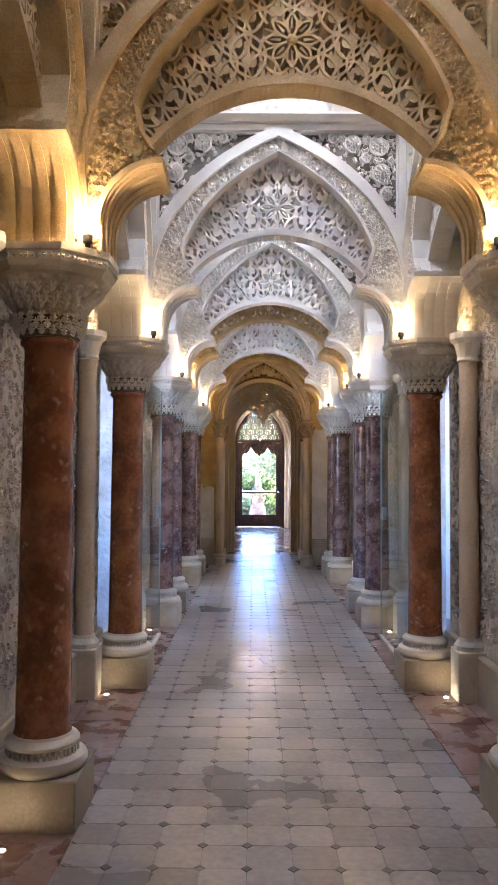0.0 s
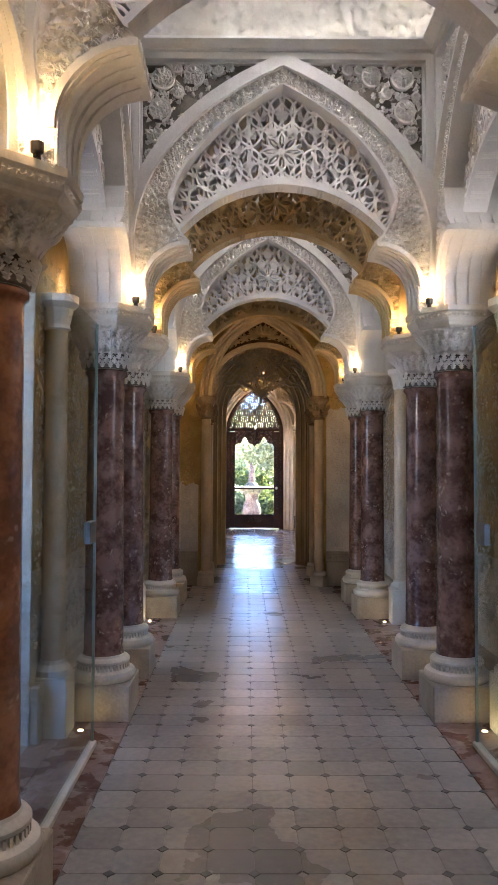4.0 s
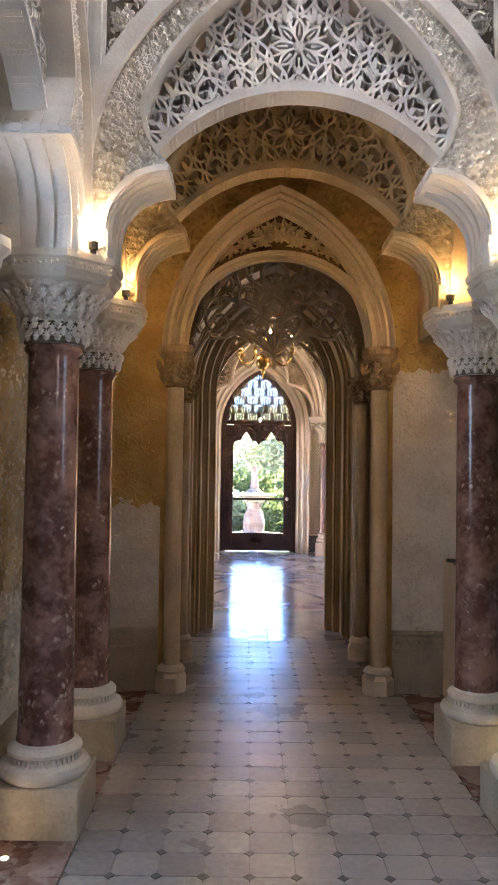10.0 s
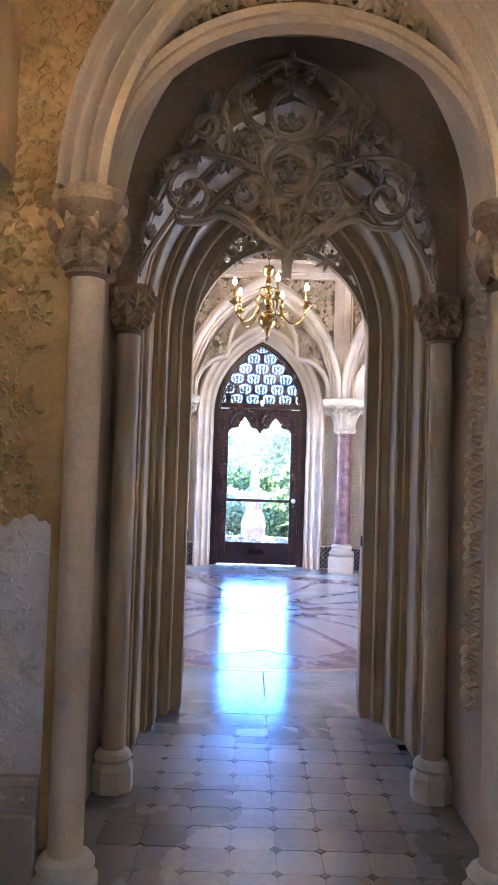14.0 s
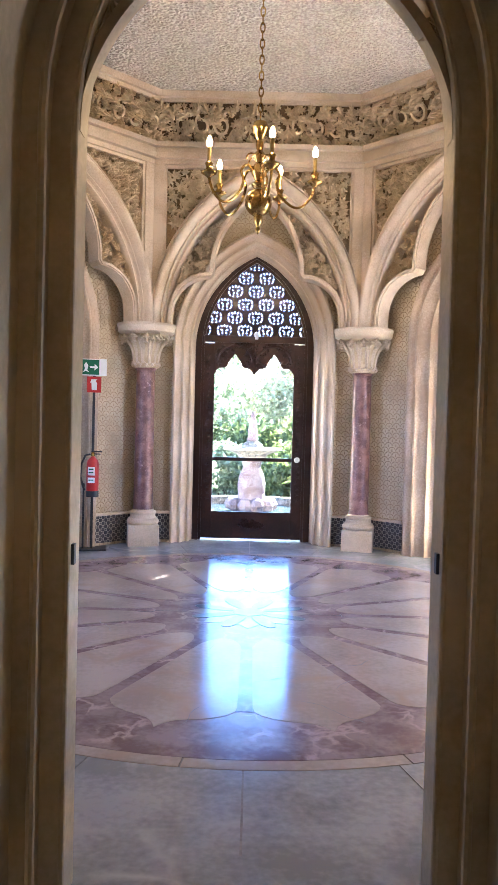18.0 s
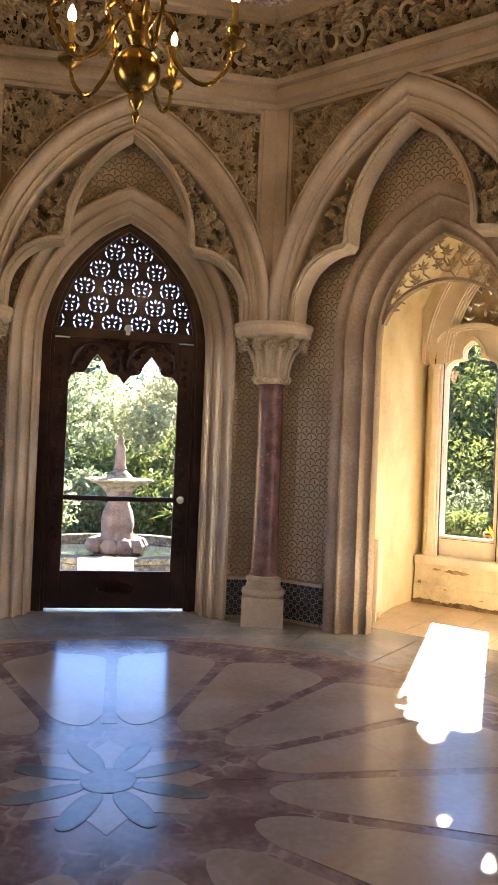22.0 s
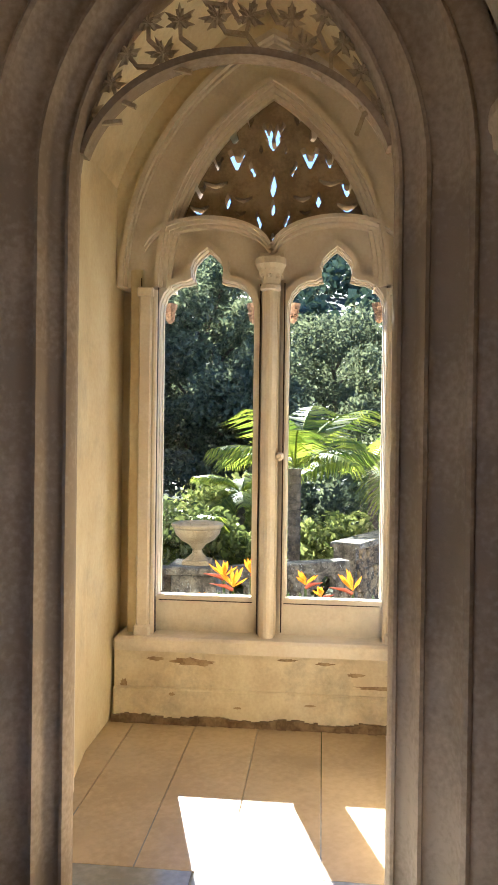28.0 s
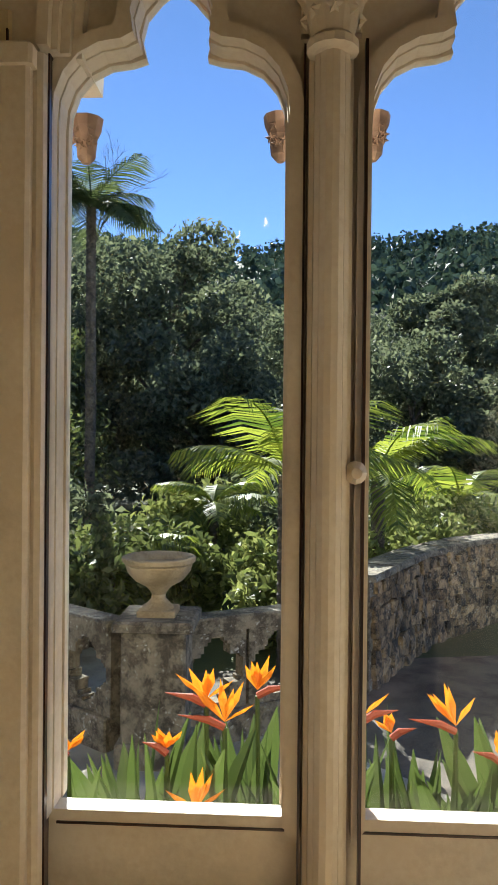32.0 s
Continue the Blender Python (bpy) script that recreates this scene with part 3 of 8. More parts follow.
def corridor_arch():
    """The meshes of one cusped arch: its masonry, bands, tracery and carving; y runs through its thickness."""
    rng = random.Random(5)
    n = 40
    inn = resample(mirrored(inner_edge()), 2 * n)
    mid = resample(mirrored([(0.86, CAP_Z), (0.86, 2.6)] + curve("mid")), 2 * n)
    out = resample(mirrored([(0.95, CAP_Z), (0.95, 2.6)] + curve("outer")), 2 * n)
    # match the points of the three lines by their angle from the arch's foot
    meshes = {}
    m = Mesh().band(inn, mid, -0.15, 0.15)
    meshes["carved_band"] = (m, carved_band)
    # plain fluted soffit over the capitals
    m = Mesh()
    for s in (-1, 1):
        foot = [p for p in inn if p[1] < 2.86 and p[0] * s > 0]
        m.band(foot, [(x - s * 0.006, z) for x, z in foot], -0.153, 0.153)
        for y in (-0.125, -0.055, 0.015, 0.085):
            m.band(foot, [(x - s * 0.018, z) for x, z in foot], y, y + 0.04)
    meshes["soffit"] = (m, plaster)
    m = Mesh().band(mid, out, -0.17, 0.17)
    m.band([(x * 0.995, z - 0.006) for x, z in mid], [(x * 1.01, z + 0.012) for x, z in mid], -0.185, 0.185)
    meshes["archivolt"] = (m, plaster)
    m = Mesh()
    k = [i for i, (x, z) in enumerate(inn) if z > 2.8]
    m.band(inn[k[0]:k[-1] + 1], [(x * 0.972, z - 0.006) for x, z in inn[k[0]:k[-1] + 1]], -0.16, 0.16)
    edge = [(x / 40, low_arc(x / 40)) for x in range(-25, 26)]
    m.band(edge, [(x, z + 0.028) for x, z in edge], -0.065, 0.065)
    m.band([(x, z + 0.024) for x, z in edge], [(x, z + 0.046) for x, z in edge], -0.056, 0.056)
    for s in (-1, 1):
        lobe = arc(0.55, 2.49, 0.255, 0, 90, 9)
        m.band([(s * x, z) for x, z in lobe], [(s * (0.55 + (x - 0.55) * 1.1), 2.49 + (z - 2.49) * 1.1) for x, z in lobe], -0.175, 0.175)
    meshes["moulding"] = (m, plaster)
    meshes["tracery"] = (tracery(-0.05, 0.05), carved)
    m = Mesh()
    for side in (-1, 1):
        y = side * 0.15
        scatter_band(m, inn, mid, y, side, 1700, 0.0155, rng, 0.011)
    meshes["foliage"] = (m, carved)
    # spandrels: sunk ground coloured dark as the shade behind the carving, frame and scrolls
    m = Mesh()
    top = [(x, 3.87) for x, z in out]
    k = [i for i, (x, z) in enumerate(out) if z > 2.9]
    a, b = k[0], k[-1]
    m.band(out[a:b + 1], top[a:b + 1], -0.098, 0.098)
    meshes["spandrel"] = (m, gapshade)
    m = Mesh()
    for s in (-1, 1):
        x0, x1 = sorted((s * 0.875, s * 1.06))
        m.box(x0, x1, -0.145, 0.145, CAP_Z, CORN_Z)
        x0, x1 = sorted((s * 0.845, s * 0.875))
        m.box(x0, x1, -0.155, 0.155, 3.0, 3.875)
        x0, x1 = sorted((s * 0.832, s * 0.845))
        m.box(x0, x1, -0.12, 0.12, 3.0, 3.85)
    m.box(-0.875, 0.875, -0.155, 0.155, 3.86, CORN_Z)
    m.box(-0.845, 0.845, -0.12, 0.12, 3.848, 3.862)
    meshes["pier"] = (m, plaster)
    m = Mesh()
    for side in (-1, 1):
        for s in (-1, 1):
            y = side * 0.10
            for x, z, r, h in ((0.68, 3.745, 0.078, 1), (0.505, 3.765, 0.066, -1), (0.695, 3.555, 0.072, -1), (0.725, 3.40, 0.048, 1), (0.37, 3.795, 0.036, 1), (0.745, 3.28, 0.034, -1), (0.59, 3.66, 0.036, 1), (0.595, 3.80, 0.03, 1), (0.43, 3.80, 0.026, -1), (0.755, 3.64, 0.026, 1), (0.30, 3.815, 0.022, -1), (0.757, 3.20, 0.022, 1)):
                scroll(m, s * (x * 1.06 - 0.002), z + 0.018, r * 1.05, y, side, 1.3 * h, s * h, rng)
            for _ in range(200):
                x, z = rng.uniform(0.2, 0.825), rng.uniform(3.1, 3.845)
                if not within("outer", x, z, -0.02):
                    m.acanthus(s * x, z, y, rng.uniform(0.03, 0.055), rng.uniform(0, 6.3), 0.014, side, 0.4, 2)
    meshes["scrollwork"] = (m, carved)
    return {k: v[0].data(k, v[1]) for k, v in meshes.items()}


ARCH = corridor_arch()
# gold copies: white arches with the lamp glow in their colour
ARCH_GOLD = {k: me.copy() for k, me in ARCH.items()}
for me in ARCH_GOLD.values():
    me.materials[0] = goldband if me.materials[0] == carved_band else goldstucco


def place_arch(m, label, gold=False):
    a = thing("cusped_arch", label, "arch", m, "cusped arches of the corridor", "structure")
    for k, me in (ARCH_GOLD if gold else ARCH).items():
        part(k, me, None, a)
    return a


def corridor_column(shaft_mat):
    """A column on a square plinth with an eight-sided abacus; the meshes by part."""
    rng = random.Random(9)
    d = {}
    d["plinth"] = (Mesh().box(-0.185, 0.185, -0.185, 0.185, 0, 0.205, 0.006), plinthstone, False)
    d["base"] = (Mesh().lathe([(0.178, 0.205), (0.19, 0.222), (0.192, 0.24), (0.183, 0.258), (0.155, 0.268), (0.142, 0.282), (0.145, 0.295), (0.156, 0.305), (0.157, 0.318), (0.148, 0.33), (0.128, 0.338), (0.122, 0.35)], 32), basestone, True)
    m = Mesh()
    for i in range(40):
        t = 2 * math.pi * i / 40
        m.at = pose(0, 0, 0, 0, 0, math.degrees(t)) @ pose(0.1475, 0, 0)
        m.box(-0.006, 0.006, -0.006, 0.006, 0.268, 0.298)
    m.at = Matrix.Identity(4)
    d["base_flutes"] = (m, basestone, False)
    d["shaft"] = (Mesh().lathe([(0.122, 0.35), (0.117, 0.37), (0.114, 0.8), (0.108, 1.97), (0.112, 1.985), (0.124, 1.995), (0.127, 2.005), (0.124, 2.018), (0.113, 2.025)], 28), shaft_mat, True)
    m = Mesh().lathe([(0.112, 2.025), (0.12, 2.04), (0.135, 2.09), (0.145, 2.13), (0.162, 2.17), (0.2, 2.215), (0.235, 2.25), (0.25, 2.26)], 24)
    d["bell"] = (m, carved_band, True)
    # dark ring behind the leaves stands in for shade in the drilled gaps
    d["band_gap_shade"] = (Mesh().lathe([(0.118, 2.027), (0.129, 2.032), (0.137, 2.08), (0.142, 2.128), (0.13, 2.132)], 28), gapshade, True)
    m = Mesh()
    for ring, (n, r, z, q, tilt, rise) in enumerate(((20, 0.148, 2.135, 0.07, 33, 0.007), (24, 0.160, 2.160, 0.06, 40, 0.007), (24, 0.190, 2.195, 0.06, 48, 0.007), (18, 0.130, 2.028, 0.052, 6, 0.014), (18, 0.134, 2.052, 0.050, 8, 0.014), (18, 0.139, 2.078, 0.052, 12, 0.016))):
        for i in range(n):
            m.at = pose(0, 0, 0, 0, 0, 360 * (i + 0.5 * ring) / n + 90) @ pose(0, -r, z, tilt)
            m.acanthus(0, 0, 0, q, math.pi / 2, rise, -1, 0.36, 3)
            m.leaf(0.013, q * 0.8, 0, 0.011, i, 0.006 if ring < 3 else 0.016, 5, -1)
    m.at = Matrix.Identity(4)
    d["leaves"] = (m, carved, False)
    m = Mesh().lathe([(0.235, 2.255), (0.262, 2.275), (0.268, 2.29), (0.285, 2.31), (0.287, 2.345), (0.297, 2.352), (0.3, 2.38)], 8, turn=math.pi / 8)
    for i in range(8):
        t = math.pi / 4 * i
        m.at = pose(0, 0, 0, 0, 0, math.degrees(t) + 90) @ pose(0, -0.268, 0)
        for k in range(9):
            m.leaf(-0.1 + 0.025 * k, 2.327, 0, 0.014, 0.5 * k, 0.008, 4, -1)
    m.at = Matrix.Identity(4)
    d["abacus"] = (m, basestone, False)
    return {k: (v[0].data(k, v[1], v[2])) for k, v in d.items()}


COLUMN = {"red": corridor_column(redmarble)}
COLUMN["brown"] = dict(COLUMN["red"], shaft=COLUMN["red"]["shaft"].copy())
COLUMN["brown"]["shaft"].materials[0] = brownmarble


def place_column(x, y, kind, label):
    c = thing("column", label, "column", pose(x, y, 0), "columns of the corridor")
    for k, me in COLUMN[kind].items():
        part(k, me, None, c)
    return c


for i, y in enumerate(ROWS_Y):
    kind = "red" if i < 2 else "brown"
    for s in (-1, 1):
        place_column(s * COL_X, y, kind, f"polished {'red' if kind == 'red' else 'brown'} marble column with a carved white stone capital on a square plinth")
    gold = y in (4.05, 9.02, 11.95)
    place_arch(pose(0, y, 0), ("lamp-glow ochre" if gold else "white") + " stucco cusped arch with a pierced tracery tympanum and rose scrolls", gold)
BAYS = ((2.0, 4.05), (4.05, 6.10), (6.10, 8.155), (9.02, 11.12))
for y0, y1 in BAYS:
    for s in (-1, 1):
        place_arch(pose(s * COL_X, (y0 + y1) / 2, 0, 0, 0, 90), ("lamp-glow ochre" if y0 < 3 else "white") + " stucco cusped arch between two columns along the corridor", y0 < 3)
for s in (-1, 1):
    place_column(s * COL_X, 2.0, "red", "polished red marble column with a carved white stone capital on a square plinth")
place_arch(pose(0, 2.0, 0), "white stucco cusped arch with a pierced tracery tympanum and rose scrolls")

# piers and soffits that join the close pairs of arches and fill the last gap
m = Mesh()
for a, b in ((8.155, 9.02), (11.12, 11.95), (11.95, END_Y)):
    for s in (-1, 1):
        x0, x1 = sorted((s * 0.97, s * 1.12))
        m.box(x0, x1, a + 0.15, b - 0.15 if b < END_Y else b, CAP_Z + 0.02, CORN_Z)
    m.box(-1.06, 1.06, a + 0.16, b - 0.16 if b < END_Y else b, CORN_Z - 0.02, 3.95)
solo("passage_vault", m, goldstucco, "lamp-glow ochre stucco soffit and side panels between paired arches", "vault", "structure")

# domed bays: cornice, cove and a dome with a glazed eye
def dome(y0, y1):
    cy, hx, hy = (y0 + y1) / 2, 1.06, (y1 - y0) / 2 + 0.02
    t = thing("ceiling_dome", "white stucco cove and dome with a round roof light", "ceiling", None, "", "structure")
    m = Mesh()
    prof = [(0.15, 3.90), (0.19, 3.90), (0.19, 3.915), (0.21, 3.925), (0.25, 3.94), (0.25, 3.955), (0.16, 3.967)]
    for (i0, za), (i1, zb) in zip(prof, prof[1:]):
        ra = [(-hx + i0, cy - hy + i0, za), (hx - i0, cy - hy + i0, za), (hx - i0, cy + hy - i0, za), (-hx + i0, cy + hy - i0, za)]
        rb = [(-hx + i1, cy - hy + i1, zb), (hx - i1, cy - hy + i1, zb), (hx - i1, cy + hy - i1, zb), (-hx + i1, cy + hy - i1, zb)]
        m.add(ra + rb, [(k, (k + 1) % 4, 4 + (k + 1) % 4, 4 + k) for k in range(4)])
    part("cornice", m, plaster, t)
    m = Mesh()
    n = 48
    rings = []
    for j in range(9):
        u = j / 8
        z = 3.965 + 0.75 * math.sin(u * math.pi / 2)
        k = 1 - 0.62 * (1 - math.cos(u * math.pi / 2))
        ring = []
        for i in range(n):
            a = 2 * math.pi * (i + 0.5) / n
            c, s = math.cos(a), math.sin(a)
            q = 1 / max(abs(c), abs(s))
            sq = (q * (1 - u) + 1.0 * u)
            ring.append((c * sq * (hx - 0.14) * k, cy + s * sq * (hy - 0.14) * k, z))
        rings.append(ring)
    m.add([p for r in rings for p in r], [(j * n + i, j * n + (i + 1) % n, (j + 1) * n + (i + 1) % n, (j + 1) * n + i) for j in range(8) for i in range(n)])
    m2 = Mesh()
    ra, rb = 0.40, 0.50
    for r0, r1 in ((ra, rb),):
        v = [(r * math.cos(2 * math.pi * i / 32), cy + r * math.sin(2 * math.pi * i / 32), z) for z in (4.70, 5.75) for r in (r0, r1) for i in range(32)]
        q = []
        for i in range(32):
            j2 = (i + 1) % 32
            q += [(i, j2, 64 + j2, 64 + i), (32 + i, 96 + i, 96 + j2, 32 + j2), (64 + i, 64 + j2, 96 + j2, 96 + i), (i, 32 + i, 32 + j2, j2)]
        m2.add(v, q)
    part("drum", m2, plaster, t, smooth=True)
    part("cove", m, wallrelief if y0 < 0 else domeplaster, t, smooth=True)
    return t


domeplaster = mat("dome stucco", (0.66, 0.62, 0.54), (0.74, 0.71, 0.63), 3, 0.8, 0.2, 60, carve=0.03, carve_scale=18)
for y0, y1 in BAYS:
    dome(y0, y1)

# side walls, end wall
m = Mesh()
for s in (-1, 1):
    x0, x1 = sorted((s * SIDE_X, s * (SIDE_X + 0.25)))
    for a, b in ((-2.0, 6.5), (7.6, 9.35), (10.6, END_Y + 0.3)):
        m.box(x0, x1, a, b, 0, 4.0)
    m.box(x0, x1, 6.5, 7.6, 2.9, 4.0)
    m.box(x0, x1, 9.35, 10.6, 2.7, 4.0)
solo("wall_sides", m, wallrelief, "pale stucco side wall with foliage relief", "wall", "structure")
m = Mesh()
for s in (-1, 1):
    x0, x1 = sorted((s * (SIDE_X - 0.05), s * (SIDE_X + 0.02)))
    for a, b in ((-2.0, 6.49), (7.61, 9.34), (10.61, END_Y - 0.06)):
        m.box(x0, x1, a, b, 0, 0.30, 0.01)
solo("baseboard", m, plinthstone, "limestone skirting along the corridor", "baseboard", "structure")
m = Mesh()
for s in (-1, 1):
    x0, x1 = sorted((s * 1.10, s * (SIDE_X + 0.1)))
    m.box(x0, x1, -2.0, END_Y, 3.55, 3.65)
solo("ceiling_aisles", m, plaster, "white plaster ceiling of the narrow aisles", "ceiling", "structure")
m = Mesh()
m.box(-1.9, 1.9, -2.05, -1.95, 0, 5)
solo("wall_back", m, wallrelief, "pale stucco wall at the start of the corridor", "wall", "structure")
m = Mesh()
m.box(-1.9, 1.9, -2.0, 2.0, 3.95, 4.05)
solo("ceiling_start", m, plaster, "white plaster ceiling", "ceiling", "structure")

# colonnettes on the side walls behind the columns
cm = {"base": Mesh().box(-0.1, 0.1, -0.1, 0.1, 0, 0.32, 0.006).lathe([(0.1, 0.32), (0.1, 0.35), (0.075, 0.38), (0.07, 0.40)], 16).data("base", basestone),
      "shaft": Mesh().lathe([(0.065, 0.40), (0.06, 2.2)], 16).data("shaft", creamstone, True),
      "capital": Mesh().lathe([(0.06, 2.2), (0.075, 2.21), (0.07, 2.23), (0.09, 2.32), (0.12, 2.35), (0.12, 2.39)], 12).data("capital", carved)}
for y in (3.70, 5.75, 7.80, 10.77):
    for s in (-1, 1):
        c = thing("wall_colonnette", "slim cream stone colonnette against the wall", "column", pose(s * 1.26, y, 0), "wall colonnettes")
        for k, me in cm.items():
            part(k, me, None, c)

# side rooms behind the glazed openings: floor, walls, a window away from the sun
m = Mesh()
for s in (-1, 1):
    for a, b in ((5.6, 8.5), (9.1, 11.0)):
        x0, x1 = sorted((s * (SIDE_X + 0.25), s * 4.3))
        m.box(x0, x1, b, b + 0.15, 0, 3.6)
        xa, xb = sorted((s * 4.3, s * 4.5))
        m.box(xa, xb, a - 0.15, b + 0.15, 0, 3.6)
        for u0, u1, z0, z1 in ((SIDE_X + 0.25, 2.4, 0, 3.6), (3.6, 4.3, 0, 3.6), (2.4, 3.6, 0, 0.8), (2.4, 3.6, 2.7, 3.6)):
            p0, p1 = sorted((s * u0, s * u1))
            m.box(p0, p1, a - 0.15, a, z0, z1)
solo("wall_side_rooms", m, plaster, "white plaster walls of the side rooms", "wall", "structure")
m = Mesh()
for s in (-1, 1):
    x0, x1 = sorted((s * (SIDE_X + 0.2), s * 4.5))
    m.box(x0, x1, 5.4, 11.2, 3.6, 3.75)
solo("ceiling_side_rooms", m, plaster, "white plaster ceiling of the side rooms", "ceiling", "structure")

# worn ochre ground on the walls of the lamp-lit bays
m = Mesh()
for s in (-1, 1):
    x0, x1 = sorted((s * (SIDE_X - 0.005), s * (SIDE_X + 0.01)))
    for a, b in ((7.61, 9.34), (10.61, 13.0)):
        m.box(x0, x1, a, b, 0.9, 3.5)
solo("wall_ochre_ground", m, ochreground, "worn ochre paint behind pale leaf relief", "wall", "structure")
# leaf relief on the side walls
m = Mesh()
rng = random.Random(91)
for s in (-1, 1):
    m.at = pose(s * SIDE_X, 0, 0, 0, 0, 90 if s < 0 else -90)
    for a, b in ((2.0, 6.45), (7.65, 9.3), (10.65, 13.0)):
        n = int((b - a) * 2.1 * 620)
        for _ in range(n):
            y, z = rng.uniform(a, b), rng.uniform(0.42, 2.6)
            m.acanthus(y if s < 0 else -y, z, 0.0, rng.uniform(0.03, 0.05), rng.uniform(0, 6.3), rng.uniform(0.008, 0.014), -1, 0.36, 2)
m.at = Matrix.Identity(4)
tagged(solo("wall_relief", m, wallrelief, "stucco leaf relief covering the side walls", "wall relief"), kind="stuff")

# ---- the end wall and the passage into the octagon ----
def plate_round(m, edge, x0, x1, z1, y0, y1):
    """A wall plate round an arched opening, given by the line of its edge from the left foot to the right foot."""
    n = len(edge)
    tip = max(range(n), key=lambda i: edge[i][1])
    za = edge[tip][1]
    outer = []
    for i, (x, z) in enumerate(edge):
        t = i / (n - 1)
        if t < 0.3:
            outer.append((x0, z1 * t / 0.3))
        elif t > 0.7:
            outer.append((x1, z1 * (1 - t) / 0.3))
        else:
            outer.append((x0 + (x1 - x0) * (t - 0.3) / 0.4, z1))
    m.band(edge, outer, y0, y1)


def doorline(half, spring, rise, n=60):
    return resample(pointed(half, spring, rise, foot=0.0), n)


def jamb_order(m, half, spring, rise, w, y0, y1):
    """One moulded order of a doorway: a band of width w round the opening."""
    m.band(doorline(half, spring, rise), doorline(half + w, spring, rise + w * 1.15), y0, y1)


m = Mesh()
plate_round(m, doorline(0.745, 2.33, 1.12), -1.9, 1.9, 4.0, END_Y, END_Y + 0.3)
solo("wall_end", m, goldwall, "ochre relief wall round the pointed doorway", "wall", "structure")
PALE = {-1: 1.25, 1: 2.2}          # how high the pale plaster reaches on each side of the doorway
m = Mesh()
for s in (-1, 1):
    x0, x1 = sorted((s * 0.80, s * 1.9))
    line = [(s * (0.80 + 0.02 * i), PALE[s] + 0.018 * math.sin(i * 0.7 + s) + 0.010 * math.sin(i * 2.3)) for i in range(56)]
    m.band(line, [(x, 0.42) for x, z in line], END_Y - 0.012, END_Y + 0.01)
palewall = mat("patched lower wall", (0.64, 0.59, 0.54), (0.80, 0.76, 0.71), 3, 0.8, 0.25, 50)
solo("wall_end_lower", m, palewall, "pale patched plaster on the lower end wall", "wall", "structure")
m = Mesh()
for s in (-1, 1):
    x0, x1 = sorted((s * 0.80, s * 1.9))
    m.box(x0, x1, END_Y - 0.05, END_Y, 0.0, 0.30, 0.008)
    m.box(x0, x1, END_Y - 0.03, END_Y, 0.30, 0.39, 0.006)
    m.box(x0, x1, END_Y - 0.045, END_Y, 0.395, 0.42, 0.006)
    for i in range(14):
        m.leaf(s * (0.84 + i * 0.075), 0.345, END_Y - 0.03, 0.026, 0.4 * i, 0.012, 4, -1)
solo("trim_end_wall", m, plinthstone, "worn limestone skirting with a carved strip", "trim", "structure")

m = Mesh()
rng = random.Random(55)
ok_end = lambda x, z: abs(x) > 0.86 if z < 2.33 else not within_arch(x, z)


def within_arch(x, z):
    """Whether a place lies inside the outer edge of the doorway arch."""
    half, rise = 0.82, 1.24
    c = (half * half - rise * rise) / (2 * half)
    return math.hypot(abs(x) - c, z - 2.33) < half - c


gold_relief, pale_relief = Mesh(), Mesh()
row = 0
z = 0.47
while z < 3.86:
    for i in range(-12, 13):
        x = (i + 0.5 * (row % 2)) * 0.115 + rng.uniform(-0.012, 0.012)
        zz = z + rng.uniform(-0.012, 0.012)
        if abs(x) > 1.32 or not ok_end(x, zz):
            continue
        pale = zz < PALE[1 if x > 0 else -1]
        m, lift, k = (pale_relief, 0.012, 0.5) if pale else (gold_relief, 0.0, 1.0)
        t, hand = rng.uniform(0, 6.3), rng.choice((-1, 1))
        curl = [(x + 0.05 * (1 - 0.055 * q) * math.cos(t + hand * 0.55 * q), zz + 0.05 * (1 - 0.055 * q) * math.sin(t + hand * 0.55 * q)) for q in range(14)]
        m.ribbon(curl, 0.010, END_Y - lift - 0.010 * k, END_Y, True)
        for q in range(0, 13, 2):
            m.acanthus(*curl[q], END_Y - lift, rng.uniform(0.028, 0.042), t + hand * 0.55 * q + rng.uniform(-0.5, 0.9), 0.012 * k, -1, 0.36, 2)
        for q in range(5):
            m.acanthus(x, zz, END_Y - lift, 0.028, 2 * math.pi * q / 5 + t, 0.010 * k, -1, 0.4, 2)
    z += 0.098
    row += 1
tagged(solo("wall_end_relief", gold_relief, goldwall, "ochre stucco scrolls and leaves on the end wall", "wall relief"), kind="stuff")
tagged(solo("wall_end_relief", pale_relief, palewall, "faint pale stucco leaf relief low on the end wall", "wall relief"), kind="stuff")

door_arch = thing("doorway_arch", "cream stone pointed doorway arch on slim colonnettes with a leaf-carved head", "arch", None, "", "structure")
m = Mesh()
line_o, line_i = resample(pointed(0.79, 2.33, 1.12), 60), resample(pointed(0.645, 2.33, 0.97), 60)
blend = lambda u: [(a[0] * (1 - u) + b[0] * u, a[1] * (1 - u) + b[1] * u) for a, b in zip(line_o, line_i)]
m.sweep([[(x, END_Y - d, z) for x, z in blend(u)] for u, d in ((0, -0.05), (0, 0.15), (0.03, 0.168), (0.08, 0.175), (0.13, 0.168), (0.17, 0.15), (0.20, 0.125), (0.24, 0.118), (0.36, 0.128), (0.44, 0.118), (0.47, 0.095), (0.50, 0.085), (0.57, 0.098), (0.63, 0.09), (0.66, 0.06), (0.74, 0.045), (0.97, 0.05), (1.0, 0.04), (1.0, -0.25))])
part("archivolt", m, creamstone, door_arch, smooth=True)
m = Mesh()
